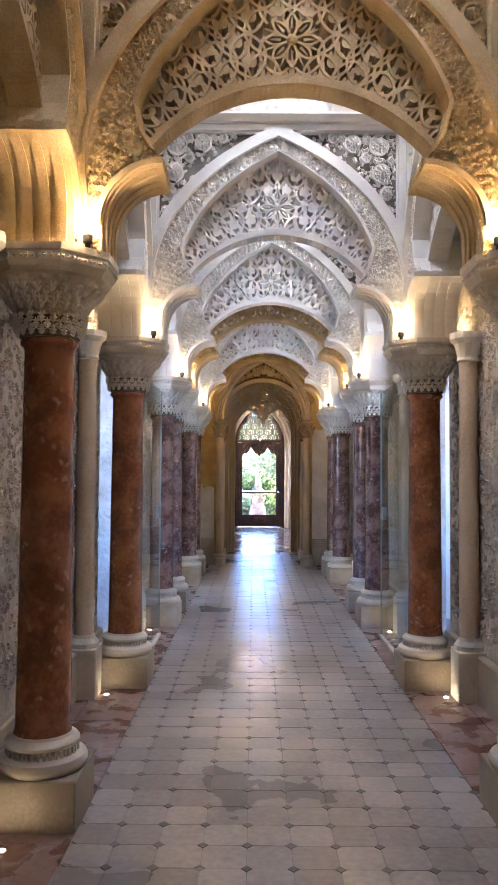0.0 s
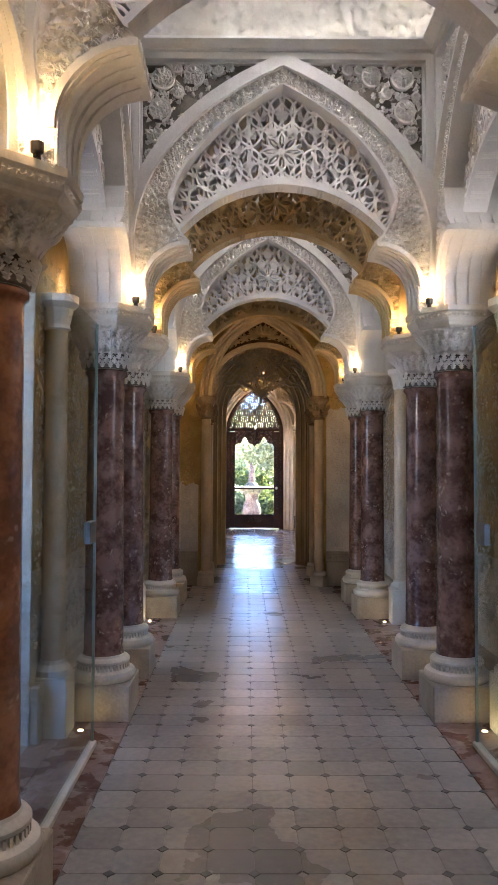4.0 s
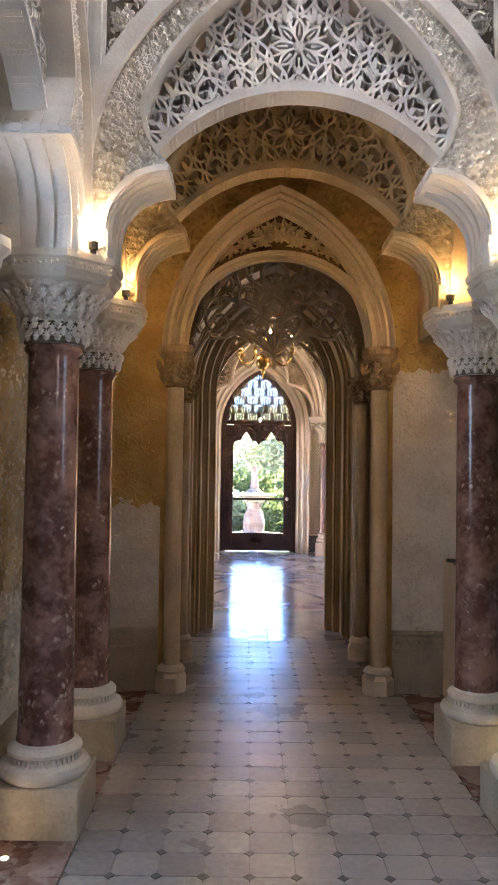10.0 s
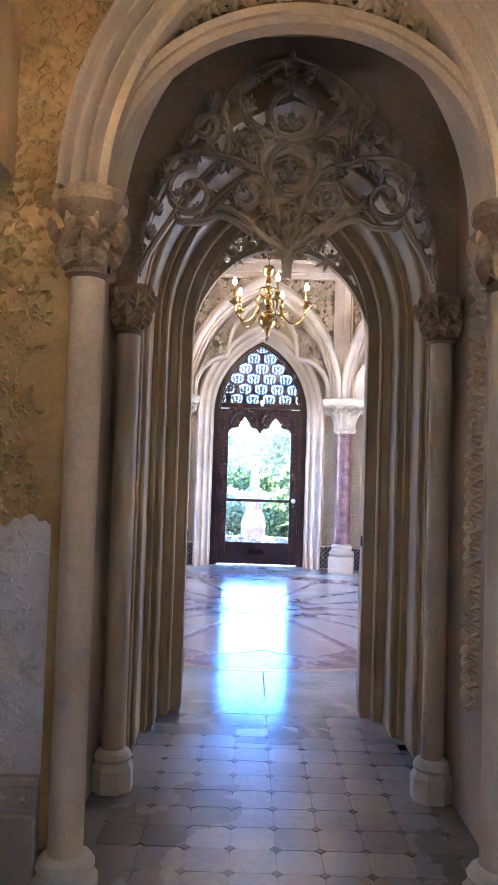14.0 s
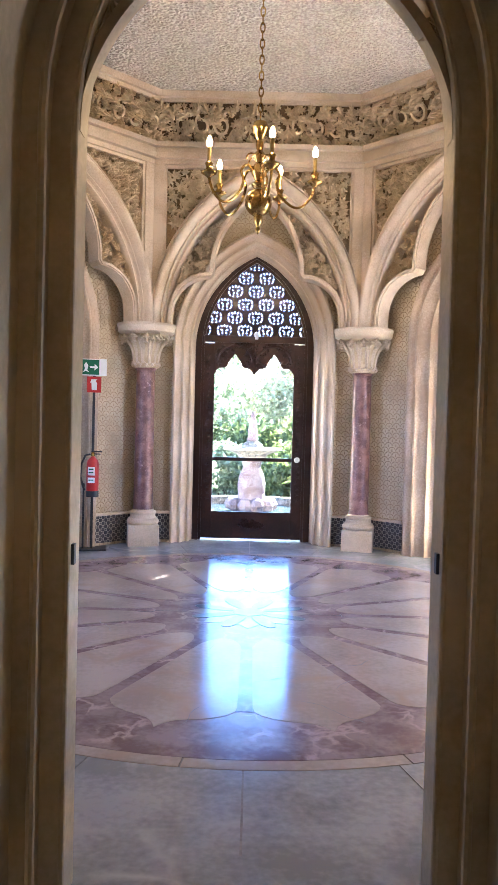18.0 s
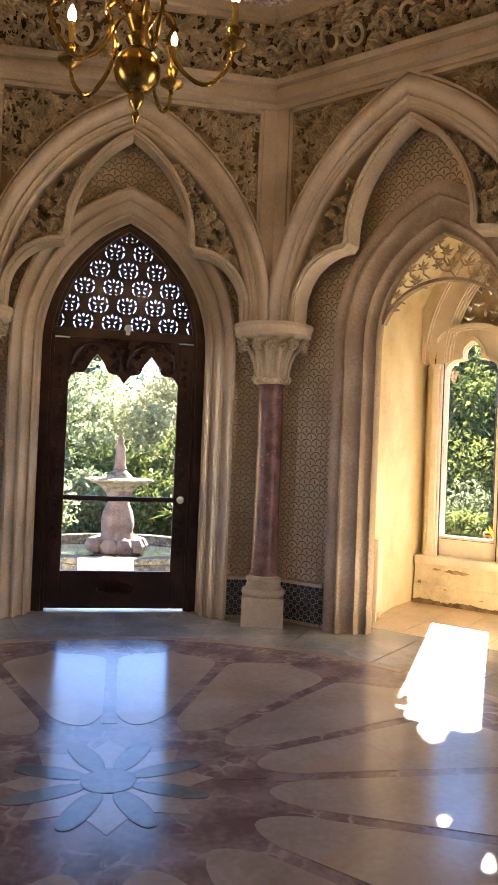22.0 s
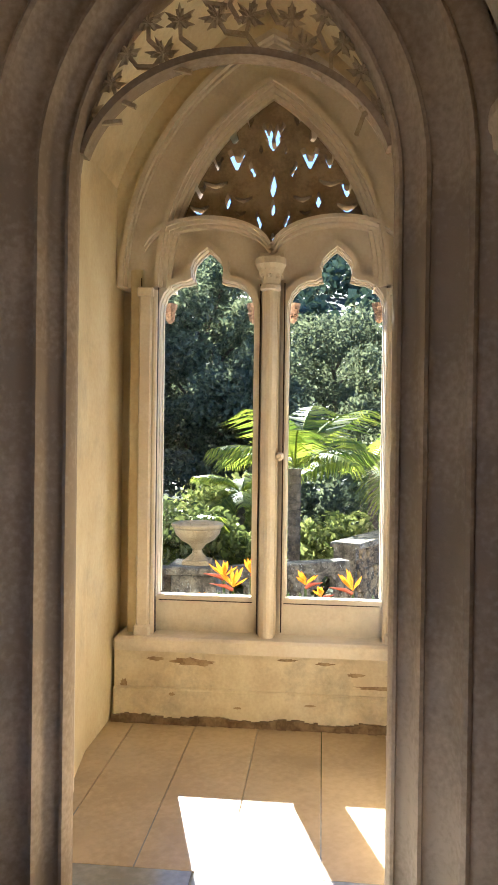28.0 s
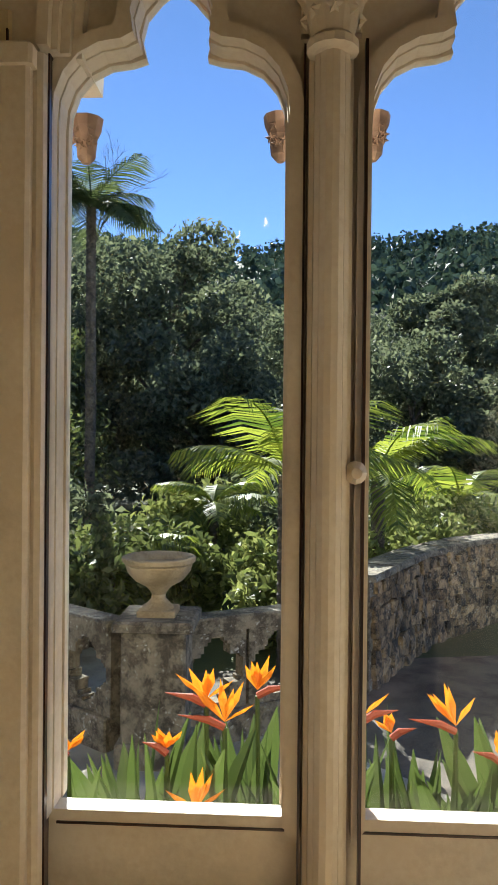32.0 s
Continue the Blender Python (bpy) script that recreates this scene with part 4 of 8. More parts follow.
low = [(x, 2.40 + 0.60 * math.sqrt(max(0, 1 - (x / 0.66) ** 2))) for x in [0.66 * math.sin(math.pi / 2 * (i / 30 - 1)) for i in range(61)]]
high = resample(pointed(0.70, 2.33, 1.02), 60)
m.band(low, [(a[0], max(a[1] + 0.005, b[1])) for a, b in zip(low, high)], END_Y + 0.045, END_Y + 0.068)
# dark sheet that paints the shade behind the leaves
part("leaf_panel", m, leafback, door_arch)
m = Mesh()
m.ribbon(low, 0.045, END_Y + 0.0, END_Y + 0.07)
m.ribbon([(x * 1.03, z + 0.02) for x, z in low], 0.03, END_Y - 0.02, END_Y + 0.06)
part("lower_rib", m, creamstone, door_arch)
m = Mesh()
rng = random.Random(3)
for s in (-1, 1):
    for x, z, r, a in ((0.02, 2.96, 0.24, 88), (0.05, 2.97, 0.19, 55), (0.11, 2.95, 0.15, 95), (0.16, 2.95, 0.17, 40), (0.20, 2.93, 0.13, 88), (0.25, 2.92, 0.14, 28), (0.28, 2.90, 0.12, 75), (0.33, 2.88, 0.10, 30), (0.36, 2.86, 0.09, 70), (0.09, 3.06, 0.10, 30), (0.03, 3.08, 0.11, 60)):
        t = radians(a)
        m.maple(s * x * 1.1 + r * 0.5 * math.cos(t) * s, z + 0.09 + r * 0.4 * math.sin(t), END_Y + 0.045, r * 0.62, t if s > 0 else math.pi - t, 0.045, -1)
part("leaf_carving", m, leafstone, door_arch)


capstone = mat("brown capital stone", (0.24, 0.17, 0.10), (0.40, 0.31, 0.21), 8, 0.7, 0.3, 90)


def slim(y, x, r, zc, zt, label):
    c = thing("colonnette", label, "column", pose(x, y, 0), "doorway colonnettes")
    part("base", Mesh().lathe([(r * 1.9, 0), (r * 1.9, 0.10), (r * 1.75, 0.11), (r * 1.5, 0.13)], 8, turn=math.pi / 8).lathe([(r * 1.6, 0.13), (r * 1.7, 0.145), (r * 1.5, 0.165), (r * 1.1, 0.18)], 16), basestone, c)
    part("shaft", Mesh().lathe([(r, 0.18), (r, zc)], 16), creamstone, c, smooth=True)
    m = Mesh().lathe([(r * 1.05, zc), (r * 1.35, zc + 0.012), (r * 1.05, zc + 0.03), (r * 1.1, zc + 0.05), (r * 1.5, zt - 0.10), (r * 2.0, zt - 0.06), (r * 2.15, zt - 0.05), (r * 2.2, zt - 0.02), (r * 2.1, zt)], 16)
    cap = part("capital", m, capstone, c)
    for ring in range(2):
        leaf_mesh = Mesh().acanthus(0, 0, 0, 0.12 if ring == 0 else 0.11, math.pi / 2, 0.03, -1, 0.36, 3).data("leaf", capstone)
        for i in range(8):
            part("leaf", leaf_mesh, None, cap).matrix_local = pose(0, 0, 0, 0, 0, 45 * (i + 0.5 * ring) + 90) @ pose(0, -r * (1.12 + 0.22 * ring), zc + 0.03 + 0.07 * ring, 14 + 14 * ring)


for s in (-1, 1):
    slim(END_Y - 0.02, s * 0.705, 0.058, 2.06, 2.35, "slim cream stone colonnette with a leaf capital beside the doorway")
    slim(13.95, s * 0.715, 0.05, 2.04, 2.26, "slim cream stone colonnette inside the doorway")
# lining of the passage
m = Mesh()
for s in (-1, 1):
    x0, x1 = sorted((s * 0.80, s * 1.05))
    if s > 0:
        m.box(x0, x1, END_Y + 0.29, 15.2, 0, 3.9)
        continue
    m.box(x0, x1, END_Y + 0.29, 13.42, 0, 3.9)
    m.box(x0, x1, 13.58, 15.2, 0, 3.9)
    m.box(x0, x1, 13.42, 13.58, 0, 0.30)
    m.box(x0, x1, 13.42, 13.58, 3.0, 3.9)
    m.box(-1.40, -1.30, 13.32, 13.68, 0, 3.4)
    m.box(-1.30, -1.05, 13.32, 13.42, 0, 3.4)
    m.box(-1.30, -1.05, 13.58, 13.68, 0, 3.4)
    m.box(-1.30, -1.05, 13.42, 13.58, 0.0, 0.3)
    m.box(-1.30, -1.05, 13.42, 13.58, 3.0, 3.4)
m.box(-1.05, 1.05, END_Y + 0.3, 15.2, 3.5, 3.9)
solo("wall_passage", m, jambstone, "grey cream stone lining of the passage", "wall", "structure")
m = Mesh()
rng = random.Random(8)
m.at = pose(0.80, 13.66, 0, 0, 0, -90)
for i in range(30):
    z = 0.5 + i * 0.063
    for side in (-1, 1):
        m.acanthus(0.012 * side, z, 0, 0.10, math.pi / 2 - side * rng.uniform(0.7, 1.2), 0.03, -1, 0.36, 3)
    m.leaf(0.05 * math.sin(i * 1.9), z, -0.01, 0.028, i, 0.025, 5, -1)
m.at = Matrix.Identity(4)
solo("trim_passage_carving", m, leafstone, "strip of carved leaves in the passage", "trim", "structure")
orders = thing("door_lining", "olive painted wooden door lining in moulded steps with an arched head", "door frame", None, "", "structure")
for half, spring, rise, y0, y1 in ((0.74, 2.25, 0.98, 14.1, 14.40), (0.715, 2.25, 0.955, 14.40, 14.66), (0.69, 2.25, 0.945, 14.66, 14.70), (0.655, 2.25, 0.915, 14.70, 14.95), (0.60, 2.25, 0.875, 14.95, 15.04), (0.535, 2.25, 0.83, 15.04, 15.2)):
    m = Mesh()
    m.band([(x + 0.02, z) for x, z in doorline(half, spring, rise)], doorline(0.82, 2.25, 1.22), y0, y1)
    part("order", m, oliveleaf, orders)
for half, rise, y, r in ((0.728, 0.968, 14.32, 0.008), (0.712, 0.95, 14.40, 0.014), (0.688, 0.943, 14.66, 0.010), (0.652, 0.912, 14.70, 0.014), (0.597, 0.872, 14.95, 0.013), (0.535, 0.83, 15.045, 0.010)):
    part("bead", Mesh().tube([(x + 0.02, y, max(z, 0.03)) for x, z in doorline(half, 2.25, rise)], r, 8), oliveleaf, orders, smooth=True)
for s in (-1, 1):
    part("keyhole", Mesh().box(*sorted((s * 0.526 + 0.02, s * 0.536 + 0.02)), 15.10, 15.125, 1.0, 1.06), blackmetal, orders, "black keyhole plate")


def acanthus(half, spring, rise, low_line, y0, y1, material, seed, n=26):
    """Pierced scrolls of acanthus that fill an arch head above a lower line."""
    m = Mesh()
    rng = random.Random(seed)
    c = (half * half - rise * rise) / (2 * half)
    def ok(x, z):
        return z > low_line(abs(x)) and math.hypot(abs(x) - c, max(z, spring) - spring) < half - c
    def scroll_pair(x, z, r, a0, hand, turns=1.5):
        for s in (-1, 1):
            line = []
            for i in range(26):
                t = a0 + hand * i / 25 * turns * 2 * math.pi
                q = r * (1 - 0.75 * i / 25)
                px, pz = x + q * math.cos(t), z + q * math.sin(t)
                if ok(px, pz):
                    line.append((s * px, pz))
                elif len(line) > 1:
                    break
            m.ribbon(line, 0.028, y0, y1)
            for i in range(2, len(line) - 2, 4):
                px, pz = line[i]
                t = rng.uniform(0, 6.3)
                for side in (-1, 1):
                    yy = y0 if side < 0 else y1
                    m.leaf(px + 0.02 * math.cos(t), pz + 0.02 * math.sin(t), yy, 0.026, t, 0.012, 4, side)
    return m, ok, scroll_pair


def tracery_screen(name, y, half, spring, rise, low_line, material, label, scrolls, seed):
    m, ok, sp = acanthus(half, spring, rise, low_line, y - 0.02, y + 0.02, material, seed)
    for a in scrolls:
        sp(*a)
    edge = [(half * i / 40, low_line(abs(half * i / 40))) for i in range(-40, 41)]
    c = (half * half - rise * rise) / (2 * half)
    edge = [p for p in edge if p[1] < spring or math.hypot(abs(p[0]) - c, p[1] - spring) < half - c]
    m.ribbon(edge, 0.03, y - 0.03, y + 0.03)
    head = resample(pointed(half, spring, rise), 50)
    m.band([(x * 0.95, spring + (z - spring) * 0.955) for x, z in head], head, y - 0.03, y + 0.03)
    if not scrolls:
        m.tube([(0, y, low_line(0) - 0.03), (0, y, spring + rise * 0.95)], 0.014, 6)
    else:
        rng = random.Random(seed)
        z, row = low_line(0) - 0.36, 0
        while z < spring + rise:
            for i in range(-8, 9):
                x, zz = (i + 0.5 * (row % 2)) * 0.112 + rng.uniform(-0.012, 0.012), z + rng.uniform(-0.010, 0.010)
                if ok(x, zz):
                    m.maple(x, zz, y - 0.01, rng.uniform(0.074, 0.086), rng.uniform(0, 6.3), 0.018, -1)
            z += 0.096
            row += 1
    return solo(name, m, material, label, "tracery", "structure")


# the hanging tracery of the passage: a leafed fan, paired scrolls and two crowned rings within the arch
def screen_ok(x, z):
    low = 2.62 - (0.24 * (1 - abs(x) / 0.26) if abs(x) < 0.26 else 0.33 * max(0.0, (abs(x) - 0.52) / 0.17))
    c = (0.71 * 0.71 - 1.15 * 1.15) / (2 * 0.71)
    return z > low and math.hypot(abs(x) - c, max(z, 2.25) - 2.25) < 0.70 - c


def spiral(cx, cz, r0, r1, a0, turns, n=22):
    return [(cx + (r0 + (r1 - r0) * i / n) * math.cos(radians(a0 + 360 * turns * i / n)), cz + (r0 + (r1 - r0) * i / n) * math.sin(radians(a0 + 360 * turns * i / n))) for i in range(n + 1)]


screen = thing("tracery_passage", "brown stone pierced acanthus tracery hanging in the doorway", "tracery", None, "", "structure")
head = resample(pointed(0.71, 2.25, 1.15), 60)
part("frame", Mesh().band([(x * 0.972, 2.25 + (z - 2.25) * 0.975) for x, z in head], head, 13.975, 14.025), darkbrass, screen)
part("pendant", Mesh().tube([(0, 14, 2.335), (0, 14, 2.34), (0, 14, 2.40), (0, 14, 2.46)], [0.018, 0.021, 0.024, 0.034], 8), darkbrass, screen)
STEMS = (((0.0, 2.46), (0.045, 2.60), (0.085, 2.74), (0.155, 2.84), (0.30, 2.895), (0.45, 2.915), (0.575, 2.87)),
         ((0.02, 2.47), (0.10, 2.53), (0.19, 2.60), (0.25, 2.64), (0.33, 2.665)),
         ((0.30, 2.895), (0.285, 3.01), (0.315, 3.13), (0.255, 3.25), (0.13, 3.33), (0.0, 3.375)),
         ((0.0, 2.985), (0.10, 3.01), (0.20, 3.075), (0.235, 3.15), (0.245, 3.215)),
         ((0.05, 2.72), (0.125, 2.81), (0.14, 2.93), (0.08, 2.985)),
         spiral(0.455, 2.725, 0.125, 0.022, 100, -1.5),
         spiral(0.185, 2.715, 0.095, 0.02, 215, -1.35),
         spiral(0.165, 2.945, 0.070, 0.018, -60, 1.2),
         spiral(0.405, 3.035, 0.075, 0.018, 250, -1.2),
         [(0.10 * math.cos(a / 4 - math.pi / 2), 2.845 + 0.12 * math.sin(a / 4 - math.pi / 2)) for a in range(13)],
         [(0.105 * math.cos(a / 4 - math.pi / 2), 3.115 + 0.115 * math.sin(a / 4 - math.pi / 2)) for a in range(13)],
         ((0.69, 2.33), (0.645, 2.44), (0.575, 2.555), (0.53, 2.625)),
         ((0.525, 2.615), (0.50, 2.59), (0.40, 2.592), (0.32, 2.625), (0.25, 2.60), (0.17, 2.545)))
rng = random.Random(12)
for s in (-1, 1):
    for q, line in enumerate(STEMS):
        line = smooth([(s * x, z) for x, z in line], 4) if len(line) < 10 else [(s * x, z) for x, z in line]
        wide = 0.026 if q > 10 else 0.036
        m = Mesh().ribbon(line, wide, 13.982, 14.018, q < 9 and q > 4)
        m.tube([(x, 13.982, z) for x, z in line], 0.011, 6)
        m.tube([(x, 14.018, z) for x, z in line], 0.011, 6)
        part("scroll", m, darkbrass, screen)
        if q > 10:
            continue
        run, hand = 0.0, 1
        for (xa, za), (xb, zb) in zip(line, line[1:]):
            run += math.hypot(xb - xa, zb - za)
            if run < 0.072 or q in (4, 9, 10):
                continue
            run, hand = 0.0, -hand
            t = math.atan2(zb - za, xb - xa) + hand * rng.uniform(0.65, 1.0)
            size = rng.uniform(0.085, 0.115) if q < 5 else 0.062
            if not screen_ok(xb + size * math.cos(t), zb + size * math.sin(t)):
                size *= 0.55
                if not screen_ok(xb + size * math.cos(t), zb + size * math.sin(t)):
                    continue
            m = Mesh()
            for side in (-1, 1):
                m.acanthus(xb, zb, 14.0 + side * 0.010, size, t, 0.026, side, 0.36, 3)
            part("acanthus_leaf", m, darkbrass, screen)
# fan of the pendant, rosettes in the rings, leaves against the jambs
for x, z, r, a, w in ((0, 2.45, 0.25, 90, 0.11), (0, 2.46, 0.20, 70, 0.12), (0, 2.46, 0.20, 110, 0.12), (0, 2.45, 0.19, 52, 0.16), (0, 2.45, 0.19, 128, 0.16), (0, 2.43, 0.13, 28, 0.22), (0, 2.43, 0.13, 152, 0.22), (0, 3.36, 0.05, 90, 0.5),
                      (0, 2.80, 0.12, 90, 0.25), (0, 2.79, 0.09, 50, 0.3), (0, 2.79, 0.09, 130, 0.3), (0, 3.03, 0.10, 90, 0.25), (0, 3.03, 0.10, 50, 0.3), (0, 3.03, 0.10, 130, 0.3), (0, 3.22, 0.14, 90, 0.3), (0, 3.22, 0.12, 35, 0.3), (0, 3.22, 0.12, 145, 0.3),
                      (0.60, 2.62, 0.10, 60, 0.4), (-0.60, 2.62, 0.10, 120, 0.4), (0.64, 2.50, 0.10, 75, 0.4), (-0.64, 2.50, 0.10, 105, 0.4), (0.57, 2.76, 0.11, 80, 0.36), (-0.57, 2.76, 0.11, 100, 0.36), (0.50, 2.93, 0.11, 100, 0.36), (-0.50, 2.93, 0.11, 80, 0.36), (0.38, 3.12, 0.11, 110, 0.34), (-0.38, 3.12, 0.11, 70, 0.34), (0.67, 2.40, 0.09, 85, 0.36), (-0.67, 2.40, 0.09, 95, 0.36)):
    m = Mesh()
    for side in (-1, 1):
        m.acanthus(x, z, 14.0 + side * 0.012, r, radians(a), 0.028, side, w, 4)
    part("acanthus_leaf", m, darkbrass, screen)
m = Mesh()
plate_round(m, doorline(0.71, 2.25, 1.15), -0.82, 0.82, 3.9, 14.03, 14.10)
solo("wall_passage_head", m, jambstone, "grey cream stone wall round the pierced tracery", "wall", "structure")
inner = tracery_screen("tracery_inner", 15.13, 0.56, 2.25, 0.84, lambda x: 2.14 + 0.68 * math.sqrt(max(0, 1 - (x / 0.57) ** 2)), oliveleaf, "pierced olive wood leaf tracery over the inner doorway",
               [(0.08, 3.0, 0.06, 4.4, 1), (0.2, 2.93, 0.06, 4.4, -1), (0.31, 2.82, 0.055, 4, 1), (0.40, 2.70, 0.045, 4, -1), (0.47, 2.56, 0.04, 4, 1), (0.14, 3.0, 0.03, 1, 1), (0.26, 2.9, 0.03, 1, 1)], 4)
inner.matrix_world = pose(0.02, 0, 0)

# ---- the octagon ----
YC = 18.5
AP_COL, AP_WALL = 2.92, 3.16
HALF = AP_WALL * math.tan(math.pi / 8)
HALF_COL = AP_COL * math.tan(math.pi / 8)


def face(k):
    """Frame of a side of the octagon: k = 0 is the far door side, then clockwise; x to the right seen from inside, y outwards."""
    return Matrix.Translation((0, YC, 0)) @ Matrix.Rotation(-math.pi / 4 * k, 4, "Z")


def octa(r):
    return [(r * math.sin(math.pi / 8 + math.pi / 4 * i), YC + r * math.cos(math.pi / 8 + math.pi / 4 * i)) for i in range(8)][::-1]


solo("ceiling_octagon", Mesh().floor(octa(3.9), 4.97, 5.1), ceilplaster, "cream textured plaster ceiling", "ceiling", "structure")


def scale_wall(name, ground, line, cell, round_tiles=False):
    """Painted fish-scale pattern with raised outlines, in the wall's own plane."""
    m = mat(name, ground[0], ground[1], 4, 0.6, 0.15, 80)
    nt = m.node_tree
    n, l = nt.nodes, nt.links
    tc = n.new("ShaderNodeTexCoord")
    sep = n.new("ShaderNodeSeparateXYZ")
    l.new(tc.outputs["Object"], sep.inputs[0])
    comb = n.new("ShaderNodeCombineXYZ")
    l.new(sep.outputs["X"], comb.inputs["X"])
    l.new(sep.outputs["Z"], comb.inputs["Y"])
    def calc(op, a, b=0.0):
        k = n.new("ShaderNodeMath")
        k.operation = op
        for q, v in enumerate((a, b)):
            if isinstance(v, (int, float)):
                k.inputs[q].default_value = v
            else:
                l.new(v, k.inputs[q])
        return k.outputs[0]
    if round_tiles:
        mp = n.new("ShaderNodeMapping")
        mp.inputs["Rotation"].default_value = (0, 0, radians(45))
        l.new(comb.outputs[0], mp.inputs["Vector"])
        vo = n.new("ShaderNodeTexVoronoi")
        vo.voronoi_dimensions = "2D"
        vo.inputs["Scale"].default_value, vo.inputs["Randomness"].default_value = 1 / cell, 0.0
        l.new(mp.outputs[0], vo.inputs["Vector"])
        gap = calc("ABSOLUTE", calc("SUBTRACT", vo.outputs["Distance"], 0.5))
    else:
        # rows of overlapping scales, each row half a scale aside
        v = calc("DIVIDE", sep.outputs["Z"], -cell * 0.55)
        row = calc("FLOOR", v)
        u = calc("ADD", calc("DIVIDE", sep.outputs["X"], cell), calc("MULTIPLY", row, 0.5))
        fu = calc("SUBTRACT", calc("MULTIPLY", calc("FRACT", u), 2.0), 1.0)
        rim = calc("SUBTRACT", 1.0, calc("SQRT", calc("MAXIMUM", calc("SUBTRACT", 1.0, calc("MULTIPLY", fu, fu)), 0.0)))
        lobe = calc("ABSOLUTE", calc("SUBTRACT", calc("FRACT", v), rim))
        rib = calc("ADD", calc("MULTIPLY", calc("ABSOLUTE", fu), 0.35), calc("MULTIPLY", calc("ABSOLUTE", calc("SUBTRACT", calc("FRACT", v), 0.78)), 0.10))
        gap = calc("MINIMUM", calc("MULTIPLY", lobe, 0.4), rib)
    mr = n.new("ShaderNodeMapRange")
    mr.inputs["From Min"].default_value, mr.inputs["From Max"].default_value = (0.02, 0.075) if round_tiles else (0.015, 0.06)
    mr.inputs["To Min"].default_value, mr.inputs["To Max"].default_value = 1.0, 0.0
    l.new(gap, mr.inputs["Value"])
    bs = n["Principled BSDF"]
    old = bs.inputs["Base Color"].links[0].from_socket
    mix = n.new("ShaderNodeMix")
    mix.data_type = "RGBA"
    l.new(mr.outputs[0], mix.inputs["Factor"])
    l.new(old, mix.inputs[6])
    mix.inputs[7].default_value = (*line, 1)
    l.new(mix.outputs[2], bs.inputs["Base Color"])
    b2 = n.new("ShaderNodeBump")
    b2.invert = not round_tiles
    b2.inputs["Strength"].default_value, b2.inputs["Distance"].default_value = 1.0, 0.013
    l.new(mr.outputs[0], b2.inputs["Height"])
    l.new(bs.inputs["Normal"].links[0].from_socket, b2.inputs["Normal"])
    l.new(b2.outputs[0], bs.inputs["Normal"])
    return m


scales = scale_wall("ochre scale pattern", ((0.54, 0.43, 0.27), (0.65, 0.54, 0.37)), (0.40, 0.295, 0.17), 0.098)
tilepat = scale_wall("blue white tile pattern", ((0.04, 0.04, 0.05), (0.09, 0.08, 0.08)), (0.50, 0.46, 0.38), 0.05, True)
OPEN = {0: (0.92, 2.25, 1.35), 1: (0.80, 2.38, 1.10), 2: (0.62, 2.2, 0.9), 3: (0.62, 2.2, 0.9), 4: (0.62, 2.2, 0.98), 5: (0.62, 2.2, 0.9), 6: (0.62, 2.2, 0.9), 7: (0.80, 2.38, 1.10)}
OFF = {1: 0.10, 7: -0.18}           # how far the openings lie aside
for k in range(8):
    m = Mesh()
    if k in (3, 5):
        m.box(-HALF, HALF, AP_WALL, AP_WALL + 0.22, 0, 4.97)
    else:
        plate_round(m, [(x + OFF.get(k, 0), z) for x, z in doorline(*OPEN[k])], -HALF, HALF, 4.97, AP_WALL, AP_WALL + 0.22)
    w = solo("wall_octagon", m, scales, "wall with an ochre fish-scale pattern", "wall", "structure")
    w.matrix_world = face(k)
    d = thing("tile_dado", "dark patterned wall tiles under a cream ledge", "wall tiles", face(k), "tile dados of the octagon", "structure")
    e = OPEN[k][0] + 0.02 if k not in (3, 5) else 0.005
    for s in (-1, 1):
        x0, x1 = sorted((s * e + OFF.get(k, 0) + (s * 0.04 if k in (1, 7) else 0), s * HALF))
        part("ledge", Mesh().box(x0, x1, AP_WALL - 0.035, AP_WALL, 0.335, 0.365, 0.006), creamstone, d)
        n = max(1, round((x1 - x0) / 0.15))
        for i in range(n):
            for j in range(2):
                wi = (x1 - x0) / n
                part("tile", Mesh().box(x0 + i * wi + 0.002, x0 + (i + 1) * wi - 0.002, AP_WALL - 0.014, AP_WALL - 0.002, 0.03 + 0.152 * j, 0.18 + 0.152 * j, 0.003), tilepat, d)

# vertex columns
rng = random.Random(12)
OC = {}
OC["plinth"] = Mesh().box(-0.174, 0.174, -0.174, 0.174, 0, 0.236, 0.006).data("plinth", creamstone)
OC["base"] = Mesh().lathe([(0.165, 0.236), (0.18, 0.25), (0.183, 0.265), (0.18, 0.282), (0.165, 0.30), (0.15, 0.308), (0.144, 0.325), (0.142, 0.352), (0.148, 0.358), (0.15, 0.372), (0.142, 0.386), (0.122, 0.395), (0.115, 0.41)], 28).data("base", creamstone, True)
OC["shaft"] = Mesh().lathe([(0.117, 0.405), (0.110, 0.43), (0.103, 1.975), (0.112, 1.985), (0.118, 2.0), (0.112, 2.015), (0.125, 2.03)], 28).data("shaft", pinkmarble, True)
m = Mesh().lathe([(0.125, 2.05), (0.15, 2.06), (0.155, 2.09), (0.14, 2.11), (0.145, 2.18), (0.17, 2.3), (0.23, 2.4), (0.26, 2.42)], 24)
OC["bell"] = m.data("bell", leafstone, True)
m = Mesh()
